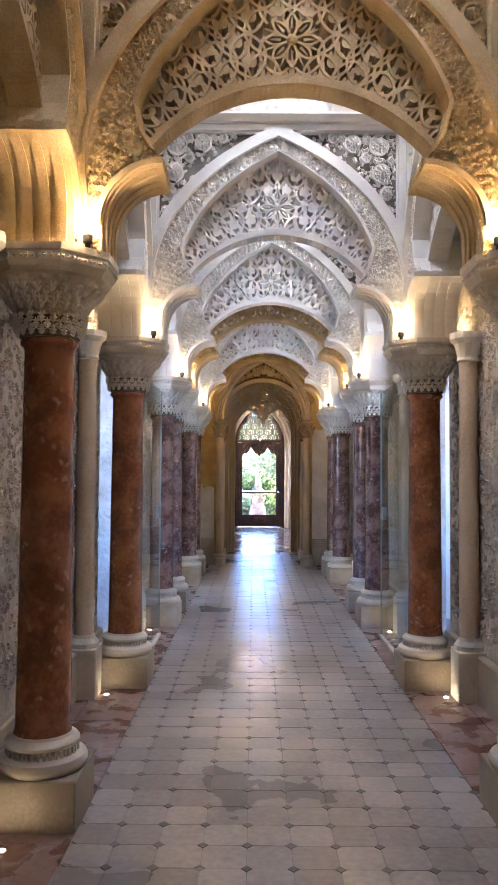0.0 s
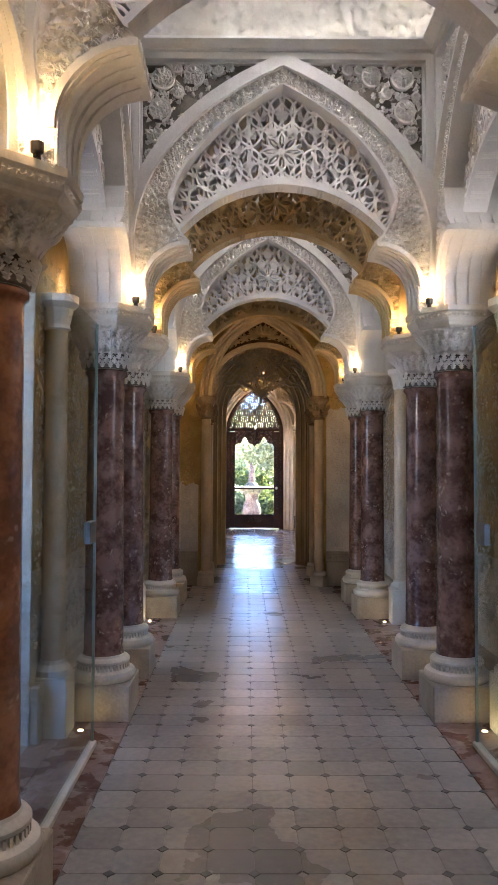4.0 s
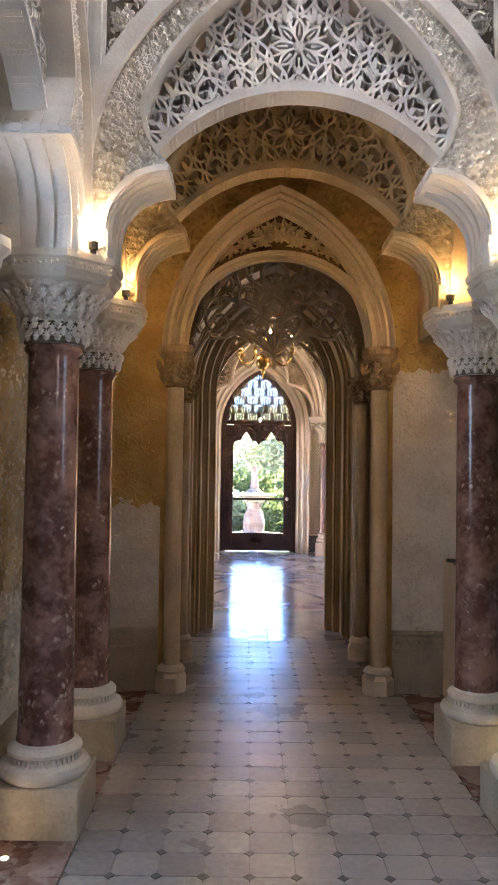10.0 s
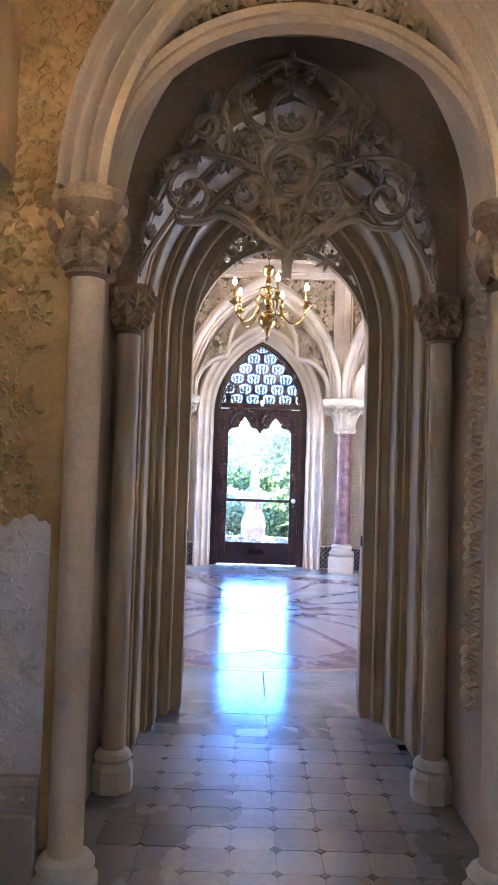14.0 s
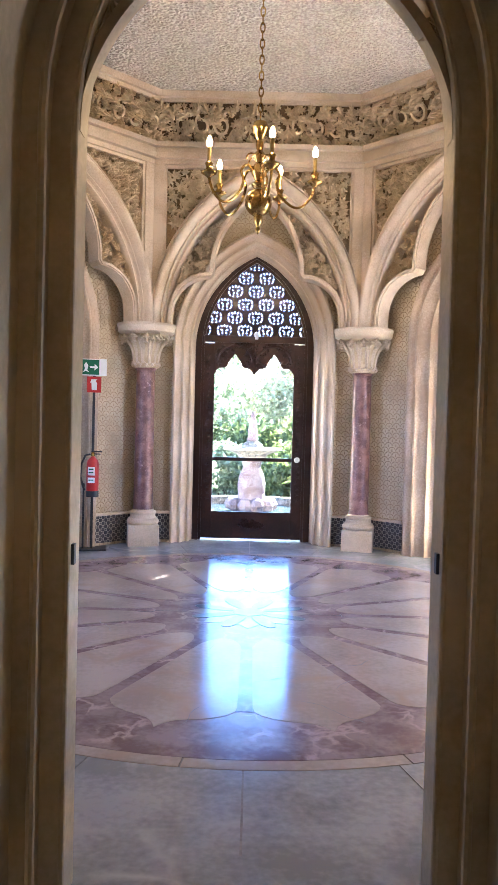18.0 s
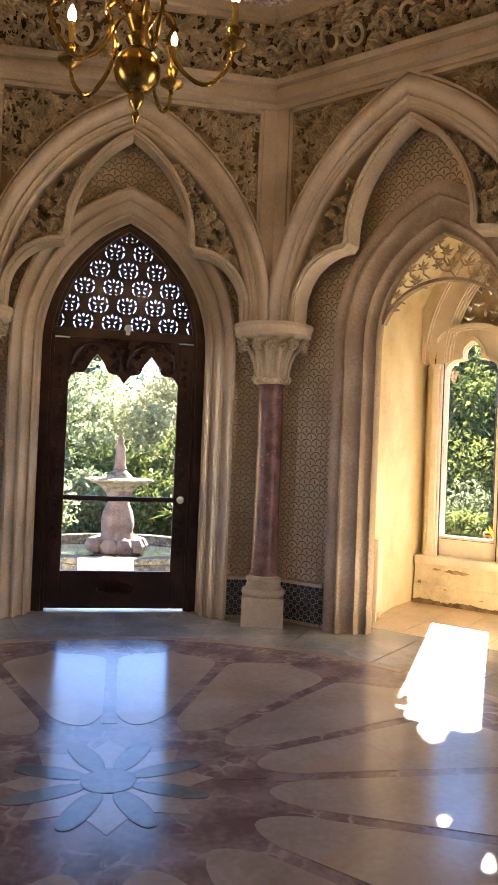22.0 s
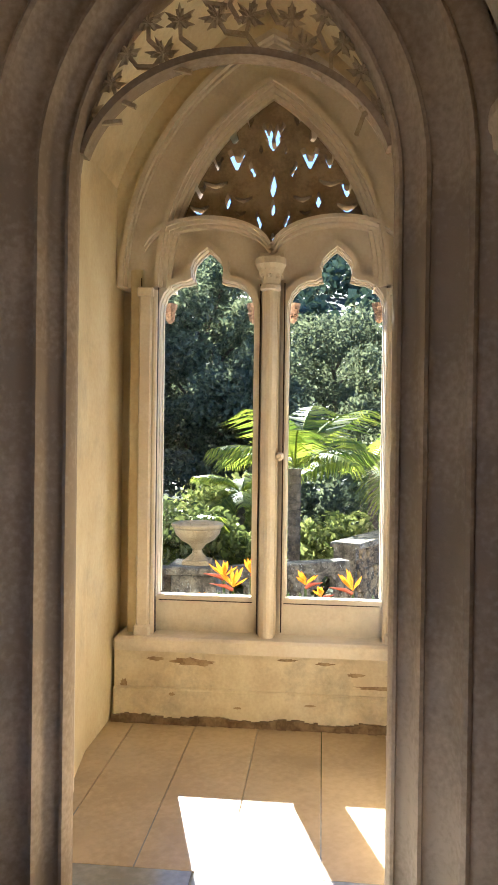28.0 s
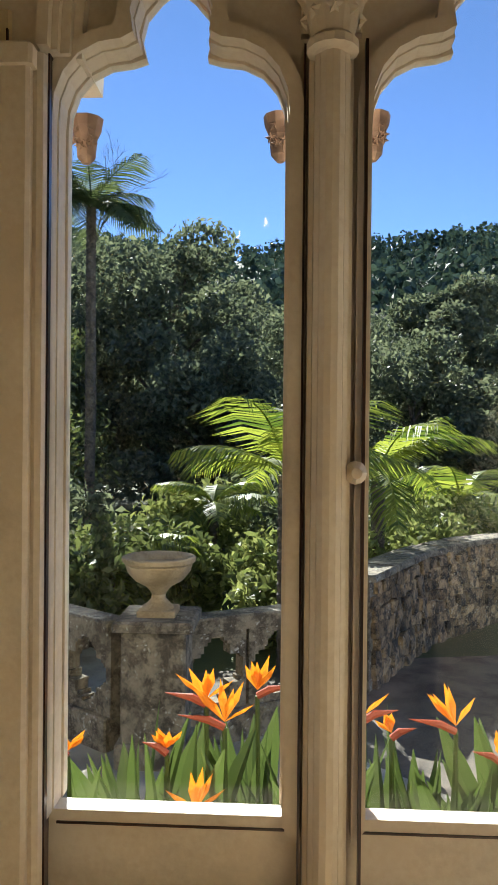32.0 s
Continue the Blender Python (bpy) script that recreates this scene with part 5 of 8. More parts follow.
for i in range(12):
    a = 2 * math.pi * i / 12
    c, q = math.cos(a), math.sin(a)
    vs = []
    pts = ((0.138, 2.10, 0.016), (0.142, 2.16, 0.018), (0.155, 2.23, 0.024), (0.182, 2.30, 0.032), (0.222, 2.355, 0.038), (0.258, 2.378, 0.034), (0.272, 2.362, 0.018))
    for r, z, w in pts:
        for d, up in ((-w, 0.0), (-w * 0.55, 0.010), (0.0, 0.004), (w * 0.55, 0.010), (w, 0.0)):
            vs.append(((r + up) * c - d * q, (r + up) * q + d * c, z - up * 0.6))
    m.add(vs, [(5 * u + v, 5 * u + v + 1, 5 * u + v + 6, 5 * u + v + 5) for u in range(len(pts) - 1) for v in range(4)])
for ring, (n, r, z, q, tilt, rise, lobes) in enumerate(((12, 0.268, 2.385, 0.050, 24, 0.030, 4), (12, 0.240, 2.372, 0.040, 30, 0.030, 4), (12, 0.262, 2.335, 0.034, 10, 0.026, 3), (14, 0.150, 2.085, 0.030, 0, 0.024, 5), (14, 0.146, 2.105, 0.026, 10, 0.022, 4))):
    for i in range(n):
        m.at = pose(0, 0, 0, 0, 0, 360 * (i + 0.5 * (ring % 2 == 0)) / n + 90) @ pose(0, -r, z, tilt)
        if ring < 3:
            for k in range(lobes):
                m.acanthus(0, 0, 0, q, math.pi * (0.5 + 2 * k / lobes) + rng.uniform(-0.2, 0.2), rise, -1, 0.55, 1)
            m.leaf(0, 0, -0.01, q * 0.3, 0, 0.02, 5, -1)
        else:
            m.leaf(0, 0, 0, q, rng.uniform(0, 6), rise, lobes, -1)
m.at = Matrix.Identity(4)
OC["leaves"] = m.data("leaves", creamstone)
OC["abacus"] = Mesh().lathe([(0.255, 2.42), (0.30, 2.435), (0.32, 2.45), (0.325, 2.50), (0.335, 2.51), (0.335, 2.54)], 32).data("abacus", creamstone, True)
R_COL = 3.215
for k in range(8):
    a = math.pi / 8 + math.pi / 4 * k
    c = thing("octagon_column", "pink marble column with a curling leaf capital on a square cream plinth", "column", pose(R_COL * math.sin(a), YC + R_COL * math.cos(a), 0, 0, 0, -math.degrees(a)), "columns of the octagon")
    for p, me in OC.items():
        o_ = part(p, me, None, c)
        if p == "plinth":
            o_.matrix_local = pose(0, 0, 0, 0, 0, {0: 10.5, 1: 10.5, 6: -10.5, 7: -10.5}.get(k, 0))
        if p in ("bell", "leaves", "abacus"):
            o_.matrix_local = pose(0, 0, -0.045)


# arches between them
def leaf_fill(m, ok, x0, x1, z0, z1, y, count, size, seed, rise=0.03):
    rng = random.Random(seed)
    k = 0
    while k < count:
        x, z = rng.uniform(x0, x1), rng.uniform(z0, z1)
        k += 1
        if ok(x, z):
            m.maple(x, z, y - rng.uniform(0, 0.02), size * rng.uniform(0.9, 1.5), rng.uniform(0, 6.3), rise * rng.uniform(0.5, 1.0), -1)


def ring_ok(half, spring, rise):
    c = (half * half - rise * rise) / (2 * half)
    return lambda x, z: math.hypot(abs(x) - c, z - spring) < half - c if z > spring else abs(x) < half


OA = {}
Y0, Y1 = AP_COL - 0.12, AP_COL + 0.12
A_OUT, A_IN = (1.185, 2.50, 1.78), (0.985, 2.50, 1.50)
HC = HALF_COL
o = resample(pointed(*A_OUT), 70)
i_ = resample(pointed(*A_IN), 70)
m = Mesh()
f = lambda u: [(a[0] * (1 - u) + b[0] * u, a[1] * (1 - u) + b[1] * u) for a, b in zip(o, i_)]
m.sweep([[(x, Y0 - d, z) for x, z in f(u)] for u, d in ((0, -0.24), (0, 0.03), (0.07, 0.03), (0.09, 0.01), (0.11, 0.03), (0.16, 0.055), (0.24, 0.072), (0.34, 0.075), (0.44, 0.065), (0.53, 0.04), (0.58, 0.012), (0.61, 0.0), (0.64, 0.012), (0.68, 0.018), (0.71, 0.005), (0.73, -0.02), (0.80, -0.03), (0.84, -0.018), (0.90, -0.014), (0.95, -0.03), (1.0, -0.06), (1.0, -0.24))])
OA["archivolt"] = m.data("archivolt", creamstone, True)
right = [(0.965, 2.50)] + [(0.52 + 0.44 * math.cos(radians(t)), 2.62 + 0.44 * math.sin(radians(t))) for t in range(0, 91, 9)] + [(0.50, 3.09)]
cc = (0.50 ** 2 - 0.86 ** 2) / 1.0
right += arc(cc, 3.11, 0.50 - cc, 0, math.degrees(math.atan2(0.86, -cc)), 14)
cusp = resample(mirrored(right), 90)
inn = resample(mirrored([(0.985, 2.50)] + arc(*((lambda h, sp, r: (((h * h - r * r) / (2 * h)), sp, h - (h * h - r * r) / (2 * h), 0, math.degrees(math.atan2(r, -(h * h - r * r) / (2 * h))), 24))(*A_IN)))), 90)
m = Mesh()
m.ribbon(cusp, 0.045, AP_COL - 0.09, AP_COL + 0.10)
m.ribbon(cusp, 0.02, AP_COL - 0.11, AP_COL + 0.06)
OA["cusp_rib"] = m.data("cusp_rib", creamstone)
m = Mesh()
rng = random.Random(21)
in_arch = ring_ok(A_IN[0] - 0.03, A_IN[1], A_IN[2] - 0.04)
half_cusp = sorted((z, abs(x)) for x, z in cusp)


def in_cusp(x, z):
    """Whether a place lies inside the cusped opening."""
    near = [q for q in half_cusp if abs(q[0] - z) < 0.035]
    return abs(x) < max((q[1] for q in near), default=0.0) + 0.035


leaf_fill(m, lambda x, z: in_arch(x, z) and not in_cusp(x, z), -1.0, 1.0, 2.62, 3.97, AP_COL - 0.02, 1500, 0.042, 21, 0.04)
OA["cusp_leaves"] = m.data("cusp_leaves", leafstone)
top = [(max(-HC, min(HC, x)), 4.28) for x, z in o]
k0 = [j for j, (x, z) in enumerate(o) if z > 2.8]
m = Mesh().band(o[k0[0]:k0[-1] + 1], top[k0[0]:k0[-1] + 1], AP_COL - 0.05, AP_COL + 0.05)
OA["spandrel"] = m.data("spandrel", ochrecarve)
m = Mesh()
ok_o = ring_ok(A_OUT[0] + 0.02, A_OUT[1], A_OUT[2] + 0.02)
leaf_fill(m, lambda x, z: not ok_o(x, z) and abs(x) < 1.0, -1.02, 1.02, 3.1, 4.2, AP_COL - 0.05, 520, 0.068, 31, 0.055)
OA["spandrel_leaves"] = m.data("spandrel_leaves", leafstone)
m = Mesh()
for s in (-1, 1):
    x0, x1 = sorted((s * 1.05, s * (HC + 0.02)))
    m.box(x0, x1, Y0, Y1, 2.49, 4.30)
    m.box(*sorted((s * 1.02, s * 1.05)), AP_COL - 0.10, Y1, 3.1, 4.25)
m.box(-1.05, 1.05, AP_COL - 0.10, Y1, 4.22, 4.255)
OA["frame"] = m.data("frame", creamstone)
m = Mesh()
for z0, z1, d in ((4.25, 4.30, 0.13), (4.30, 4.36, 0.19), (4.36, 4.42, 0.15), (4.42, 4.47, 0.21)):
    h0 = (AP_COL - d) * math.tan(math.pi / 8)
    m.floor([(-HC, AP_COL + 0.1), (-h0, AP_COL - d), (h0, AP_COL - d), (HC, AP_COL + 0.1)], z0, z1)
for z0, z1, d in ((4.86, 4.90, 0.30), (4.90, 4.98, 0.34)):
    h0 = (AP_COL - d) * math.tan(math.pi / 8)
    m.floor([(-HC, AP_COL + 0.1), (-h0, AP_COL - d), (h0, AP_COL - d), (HC, AP_COL + 0.1)], z0, z1)
OA["cornice"] = m.data("cornice", creamstone)
h0 = (AP_COL - 0.08) * math.tan(math.pi / 8)
m = Mesh()
m.add([(-h0, AP_COL - 0.08, 4.46), (h0, AP_COL - 0.08, 4.46), (h0 - 0.09, AP_COL - 0.28, 4.88), (-h0 + 0.09, AP_COL - 0.28, 4.88), (-HC, AP_COL + 0.1, 4.46), (HC, AP_COL + 0.1, 4.46), (HC, AP_COL + 0.1, 4.88), (-HC, AP_COL + 0.1, 4.88)],
      [(0, 1, 2, 3), (4, 7, 6, 5), (0, 3, 7, 4), (1, 5, 6, 2)])
# ground darkened as the shade in the gaps of the frieze
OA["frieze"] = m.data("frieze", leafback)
m = Mesh()
m.at = Matrix.Translation((0, AP_COL - 0.08, 4.46)) @ Matrix.Rotation(math.atan2(0.2, 0.42), 4, "X")
rng = random.Random(41)
for j in range(11):
    x = -1.05 + 2.1 * j / 10
    line = [(x + 0.09 * (1 - 0.6 * i / 18) * math.cos(i * 0.33 + j), 0.23 + 0.11 * (1 - 0.6 * i / 18) * math.sin(i * 0.33 + j)) for i in range(19)]
    m.ribbon(line, 0.026, -0.045, 0.0)
for j in range(22):
    x = -1.08 + 2.16 * j / 21 + rng.uniform(-0.02, 0.02)
    for q in range(7):
        a = rng.uniform(0, 6.3)
        m.acanthus(x + 0.05 * math.cos(a), 0.23 + 0.13 * math.sin(a), -rng.uniform(0, 0.02), rng.uniform(0.09, 0.14), a + rng.uniform(-0.8, 0.8), 0.06, -1, 0.38, 3)
    m.leaf(x, 0.23 + 0.07 * math.sin(2.1 * j), -0.03, 0.035, j, 0.035, 5, -1)
leaf_fill(m, lambda x, z: abs(x) < h0 - z * 0.2, -1.16, 1.16, 0.03, 0.43, 0.0, 170, 0.05, 42, 0.06)
m.at = Matrix.Identity(4)
OA["frieze_leaves"] = m.data("frieze_leaves", leafstone)
for k in range(8):
    a = thing("octagon_arch", "cream stone cusped arch with leaf-carved spandrels under a leaf frieze", "arch", face(k), "arches of the octagon", "structure")
    for p, me in OA.items():
        part(p, me, None, a)

def pierced_plate(ok, hole, x0, x1, z0, z1, c, y0, y1):
    """A plate of small cells that leaves out the holes."""
    m = Mesh()
    nx, nz = int((x1 - x0) / c), int((z1 - z0) / c)
    keep = {(i, j) for i in range(nx) for j in range(nz) if ok(x0 + (i + 0.5) * c, z0 + (j + 0.5) * c) and not hole(x0 + (i + 0.5) * c, z0 + (j + 0.5) * c)}
    for i, j in keep:
        xa, xb, za, zb = x0 + i * c, x0 + (i + 1) * c, z0 + j * c, z0 + (j + 1) * c
        m.add([(xa, y0, za), (xb, y0, za), (xb, y0, zb), (xa, y0, zb), (xa, y1, za), (xb, y1, za), (xb, y1, zb), (xa, y1, zb)], [(0, 1, 2, 3), (7, 6, 5, 4)]
              + [q for q, d in (((0, 4, 5, 1), (i, j - 1)), ((2, 6, 7, 3), (i, j + 1)), ((3, 7, 4, 0), (i - 1, j)), ((1, 5, 6, 2), (i + 1, j))) if d not in keep])
    return m


# ---- the far door: stone frame, wooden leaf with pierced head, glass ----
N_Y = 3.16
fr = thing("door_frame_stone", "cream stone pointed door frame in moulded steps", "door frame", face(0), "", "structure")
prof = ((0.94, 3.30), (0.94, 3.11), (0.93, 3.09), (0.91, 3.085), (0.893, 3.10), (0.885, 3.13), (0.87, 3.155), (0.845, 3.165), (0.84, 3.15), (0.82, 3.145), (0.805, 3.16), (0.80, 3.20), (0.785, 3.235), (0.76, 3.25), (0.752, 3.235), (0.735, 3.24), (0.728, 3.27), (0.72, 3.36), (0.705, 3.37), (0.70, 3.60))
part("moulding", Mesh().sweep([[(x, y, z) for x, z in doorline(half, 2.3, 1.22 - (0.84 - half), 80)] for half, y in prof]), creamstone, fr, smooth=True)
door = thing("garden_door", "dark mahogany pointed door with clear glass panes and a pierced wooden head", "door", face(0), "", "structure")
DY = 3.46
m = Mesh()
m.band(doorline(0.60, 2.3, 1.02), doorline(0.71, 2.3, 1.16), DY - 0.05, DY + 0.05)
m.band(doorline(0.63, 2.3, 1.06), doorline(0.67, 2.3, 1.11), DY - 0.075, DY + 0.06)
part("frame", m, mahogany, door)
for s in (-1, 1):
    part("stile", Mesh().box(*sorted((s * 0.475, s * 0.605)), DY - 0.03, DY + 0.03, 0.02, 2.36, 0.006), mahogany, door)
    m = Mesh()
    rng = random.Random(5)
    for i in range(26):
        m.leaf(s * 0.54 + rng.uniform(-0.02, 0.02), 0.5 + i * 0.068, DY - 0.03, 0.032, rng.uniform(0, 6), 0.02, 4, -1)
    part("carved_strip", m, mahogany, door)
part("bottom_rail", Mesh().box(-0.475, 0.475, DY - 0.03, DY + 0.03, 0.02, 0.34, 0.006), mahogany, door)
m = Mesh().box(-0.475, 0.475, DY - 0.045, DY - 0.03, 0.32, 0.345)
rng = random.Random(2)
for i in range(40):
    m.leaf(rng.gauss(0, 0.06), 0.19 + rng.gauss(0, 0.025), DY - 0.03, 0.03, rng.uniform(0, 6), 0.03, 5, -1)
part("rail_carving", m, mahogany, door)
part("middle_bar", Mesh().box(-0.475, 0.475, DY - 0.02, DY + 0.02, 0.955, 0.995, 0.004), mahogany, door)
half_edge = [(0.0, 1.985), (0.03, 2.03), (0.06, 2.06), (0.12, 2.07), (0.145, 2.09), (0.16, 2.13), (0.19, 2.18), (0.235, 2.235), (0.28, 2.18), (0.31, 2.13), (0.325, 2.09), (0.35, 2.07), (0.42, 2.065), (0.45, 2.04), (0.476, 1.99)]
edge = [(-x, z) for x, z in half_edge[::-1]] + half_edge[1:]
part("crest", Mesh().band(edge, [(x, 2.40) for x, z in edge], DY - 0.03, DY + 0.03), mahogany, door)
m = Mesh()
for i in range(90):
    x, z = rng.uniform(-0.45, 0.45), rng.uniform(2.10, 2.36)
    if z > 2.27 or abs(abs(x) - 0.235) > 0.09:
        m.leaf(x, z, DY - 0.03, 0.035, rng.uniform(0, 6), 0.028, 4, -1)
for s in (-1, 1):
    m.tube([(s * (0.235 + 0.21 * math.cos(t)), DY - 0.04, 2.14 + 0.19 * math.sin(t)) for t in [math.pi * i / 14 for i in range(15)]], 0.016, 6)
part("crest_carving", m, mahogany, door)
part("head_rail", Mesh().box(-0.61, 0.61, DY - 0.06, DY + 0.05, 2.37, 2.45, 0.008), mahogany, door)
okd = ring_ok(0.615, 2.3, 1.045)
CELL_X, CELL_Z = 0.247, 0.157


def drop(u, v, cx, cz, turn, a, b):
    """Whether (u, v) lies in a leaf-shaped hole of half length a and half width b, turned from the upright."""
    c, q = math.cos(radians(turn)), math.sin(radians(turn))
    along, across = (u - cx) * q + (v - cz) * c, (u - cx) * c - (v - cz) * q
    return abs(along) < a and abs(across) < b * (1 - (along / a) ** 2)


def head_holes(x, z):
    """Whether a place lies in a hole of the pierced head: staggered roundels of petals between two crescents."""
    row = round((z - 2.515) / CELL_Z)
    u = abs(((x / CELL_X + 0.5 * (row % 2)) % 1.0 - 0.5) * CELL_X)
    v = z - 2.515 - row * CELL_Z
    r, a = math.hypot(u, v), math.degrees(math.atan2(v, u))
    if 0.070 + 0.0002 * abs(a) < r < 0.086 and -46 < a < 38 and abs(a - 4) > 7:
        return True
    return (drop(u, v, 0, 0.056, 0, 0.018, 0.009) or drop(u, v, 0.034, 0.050, 40, 0.018, 0.008) or drop(u, v, 0.032, 0.006, 62, 0.018, 0.008)
            or drop(u, v, 0.022, -0.030, 150, 0.015, 0.007) or drop(u, v, 0.026, -0.064, 75, 0.013, 0.0065))


part("pierced_head", pierced_plate(lambda x, z: okd(x, z) and z > 2.44, head_holes, -0.615, 0.615, 2.44, 3.36, 0.005, DY - 0.02, DY + 0.02), mahogany, door)
g = part("lower_pane", Mesh().box(-0.475, 0.475, DY - 0.004, DY + 0.004, 0.34, 0.96), clear, door)
g.visible_shadow = False
g = part("upper_pane", Mesh().box(-0.475, 0.475, DY - 0.004, DY + 0.004, 0.99, 2.24), clear, door)
g.visible_shadow = False
k = part("knob", Mesh().lathe([(0.012, 0), (0.012, 0.03), (0.03, 0.04), (0.034, 0.055), (0.025, 0.07)], 16), basestone, door, "white round knob", True)
k.matrix_local = pose(0.535, DY - 0.03, 0.985, 90)
m = Mesh().lathe([(0.012, 0), (0.03, 0.005), (0.03, 0.10), (0.034, 0.11), (0.034, 0.125), (0.026, 0.126), (0.024, 0.10)], 16)
cam_body = thing("door_camera", "small white cylinder camera over the door", "camera", face(0) @ pose(0.02, DY - 0.06, 2.47, 100))
part("body", m, plaster, cam_body, smooth=True)
part("mount", Mesh().box(-0.02, 0.02, -0.06, 0.0, -0.02, 0.02, 0.004), plaster, cam_body)

# ---- moulded doorways on the diagonal sides ----
def moulded_doorway(k, stone, off):
    t = thing("moulded_doorway", "cream stone pointed doorway with deep stepped mouldings and leaf tracery", "doorway", face(k) @ pose(off, 0, 0), "doorways of the octagon", "structure")
    prof = ((0.85, 3.30), (0.85, 3.09), (0.845, 3.07), (0.82, 3.065), (0.765, 3.075), (0.752, 3.085), (0.746, 3.067), (0.735, 3.06), (0.722, 3.068), (0.715, 3.10), (0.70, 3.135), (0.665, 3.16), (0.635, 3.165), (0.625, 3.165), (0.619, 3.145), (0.607, 3.141), (0.598, 3.155), (0.594, 3.185), (0.584, 3.21), (0.562, 3.228), (0.549, 3.235), (0.543, 3.218), (0.533, 3.218), (0.525, 3.23), (0.522, 3.27), (0.525, 3.31), (0.62, 3.50))
    part("moulding", Mesh().sweep([[(x, y, z) for x, z in doorline(half, 2.38, 0.77 + (half - 0.51) * 1.20, 80)] for half, y in prof]), stone, t, smooth=True)
    m = Mesh()
    low = lambda x: 2.39 + 0.44 * math.sqrt(max(0, 1 - (x / 0.53) ** 2))
    okk = ring_ok(0.53, 2.38, 0.78)
    rng = random.Random(17)
    z = 2.45
    row = 0
    while z < 3.28:
        for i in range(-7, 8):
            x, zz = (i + 0.5 * (row % 2)) * 0.118 + rng.uniform(-0.010, 0.010), z + rng.uniform(-0.010, 0.010)
            if okk(x, zz) and zz > low(x) + 0.035:
                way = math.atan2(zz - 2.3, x) + rng.uniform(-0.5, 0.5)
                m.maple(x, zz, 3.29, rng.uniform(0.064, 0.075), way, 0.02, -1)
                m.ribbon([(x, zz), (x - 0.05 * math.cos(way), zz - 0.05 * math.sin(way)), (x - 0.11 * math.cos(way + 0.5), zz - 0.11 * math.sin(way + 0.5))], 0.014, 3.282, 3.297)
        z += 0.098
        row += 1
    part("leaf_tracery", m, leafstone, t, "pierced vine leaf tracery")
    e = [(0.51 * math.sin(math.pi * i / 60), low(0.51 * math.sin(math.pi * i / 60))) for i in range(-30, 31)]
    part("tracery_rib", Mesh().ribbon(e, 0.024, 3.262, 3.33), stone, t)
    return t


moulded_doorway(1, jambstone, 0.14)
moulded_doorway(7, jambstone, -0.18)
# unseen plain windows, added on two sides to let light in
for k in (2, 6):
    t = thing("window_added", "cream stone pointed window, unseen, added to let light in", "window", face(k), "plain windows of the octagon", "structure")
    part("window_frame", Mesh().band(doorline(0.54, 2.2, 0.82), doorline(0.64, 2.2, 0.94), 3.14, 3.40), creamstone, t)
    part("window_sill", Mesh().box(-0.62, 0.62, 3.14, 3.40, 0, 0.75, 0.01), creamstone, t)
    part("mullion", Mesh().box(-0.03, 0.03, 3.26, 3.34, 0.75, 2.95), creamstone, t)

# beyond the side doorway: a room with plain walls
m = Mesh()
m.at = face(7)
m.box(-1.6, 1.6, 6.2, 6.35, -0.1, 3.6)
m.box(-1.75, -1.6, 3.38, 6.35, 0, 3.6)
m.box(1.6, 1.75, 3.38, 6.35, 0, 3.6)
m.box(-1.75, 1.75, 3.38, 6.35, 3.6, 3.75)
m.box(-1.75, 1.75, 4.28, 6.35, -0.3, -0.008)
solo("wall_side_chamber", m, alcoveplaster, "plain plaster walls of the side chamber", "wall", "structure")

# ---- the window bay ----
W_T, W_N = 0.15, 4.92
bay = face(1)
plan = [(0.67, 3.44), (0.80, 4.05), (0.86, 4.45), (0.86, 5.08)]
m = Mesh()
m.at = bay
for s in (-1, 1):
    pts = [(s * x + W_T * (0.8 if y < 4 else 1), y) for x, y in plan]
    for (xa, ya), (xb, yb) in zip(pts, pts[1:]):
        m.floor([(xa, ya), (xb, yb), (xb + s * 0.35, yb), (xa + s * 0.35, ya)], 0, 4.2)
m.floor([(-1.3, 3.42), (1.5, 3.42), (1.5, 5.1), (-1.3, 5.1)], 4.2, 4.35)
solo("wall_bay", m, alcoveplaster, "weathered yellow plaster walls of the window bay", "wall", "structure")
m = Mesh()
m.at = bay
vault = resample(pointed(0.92, 2.40, 1.50), 40)
m.band([(x + W_T * 0.8, z) for x, z in vault], [(x * 1.25 + W_T * 0.8, z + 0.35) for x, z in vault], 3.46, 4.97)
solo("ceiling_bay", m, alcoveplaster, "weathered yellow plaster vault of the window bay", "ceiling", "structure")
win = thing("window_bay", "cream painted double-light pointed window with trefoil heads and pierced tracery", "window", bay @ Matrix.Translation((W_T, W_N, 0)) @ Matrix.Diagonal((0.98, 1, 1, 1)), "", "structure")
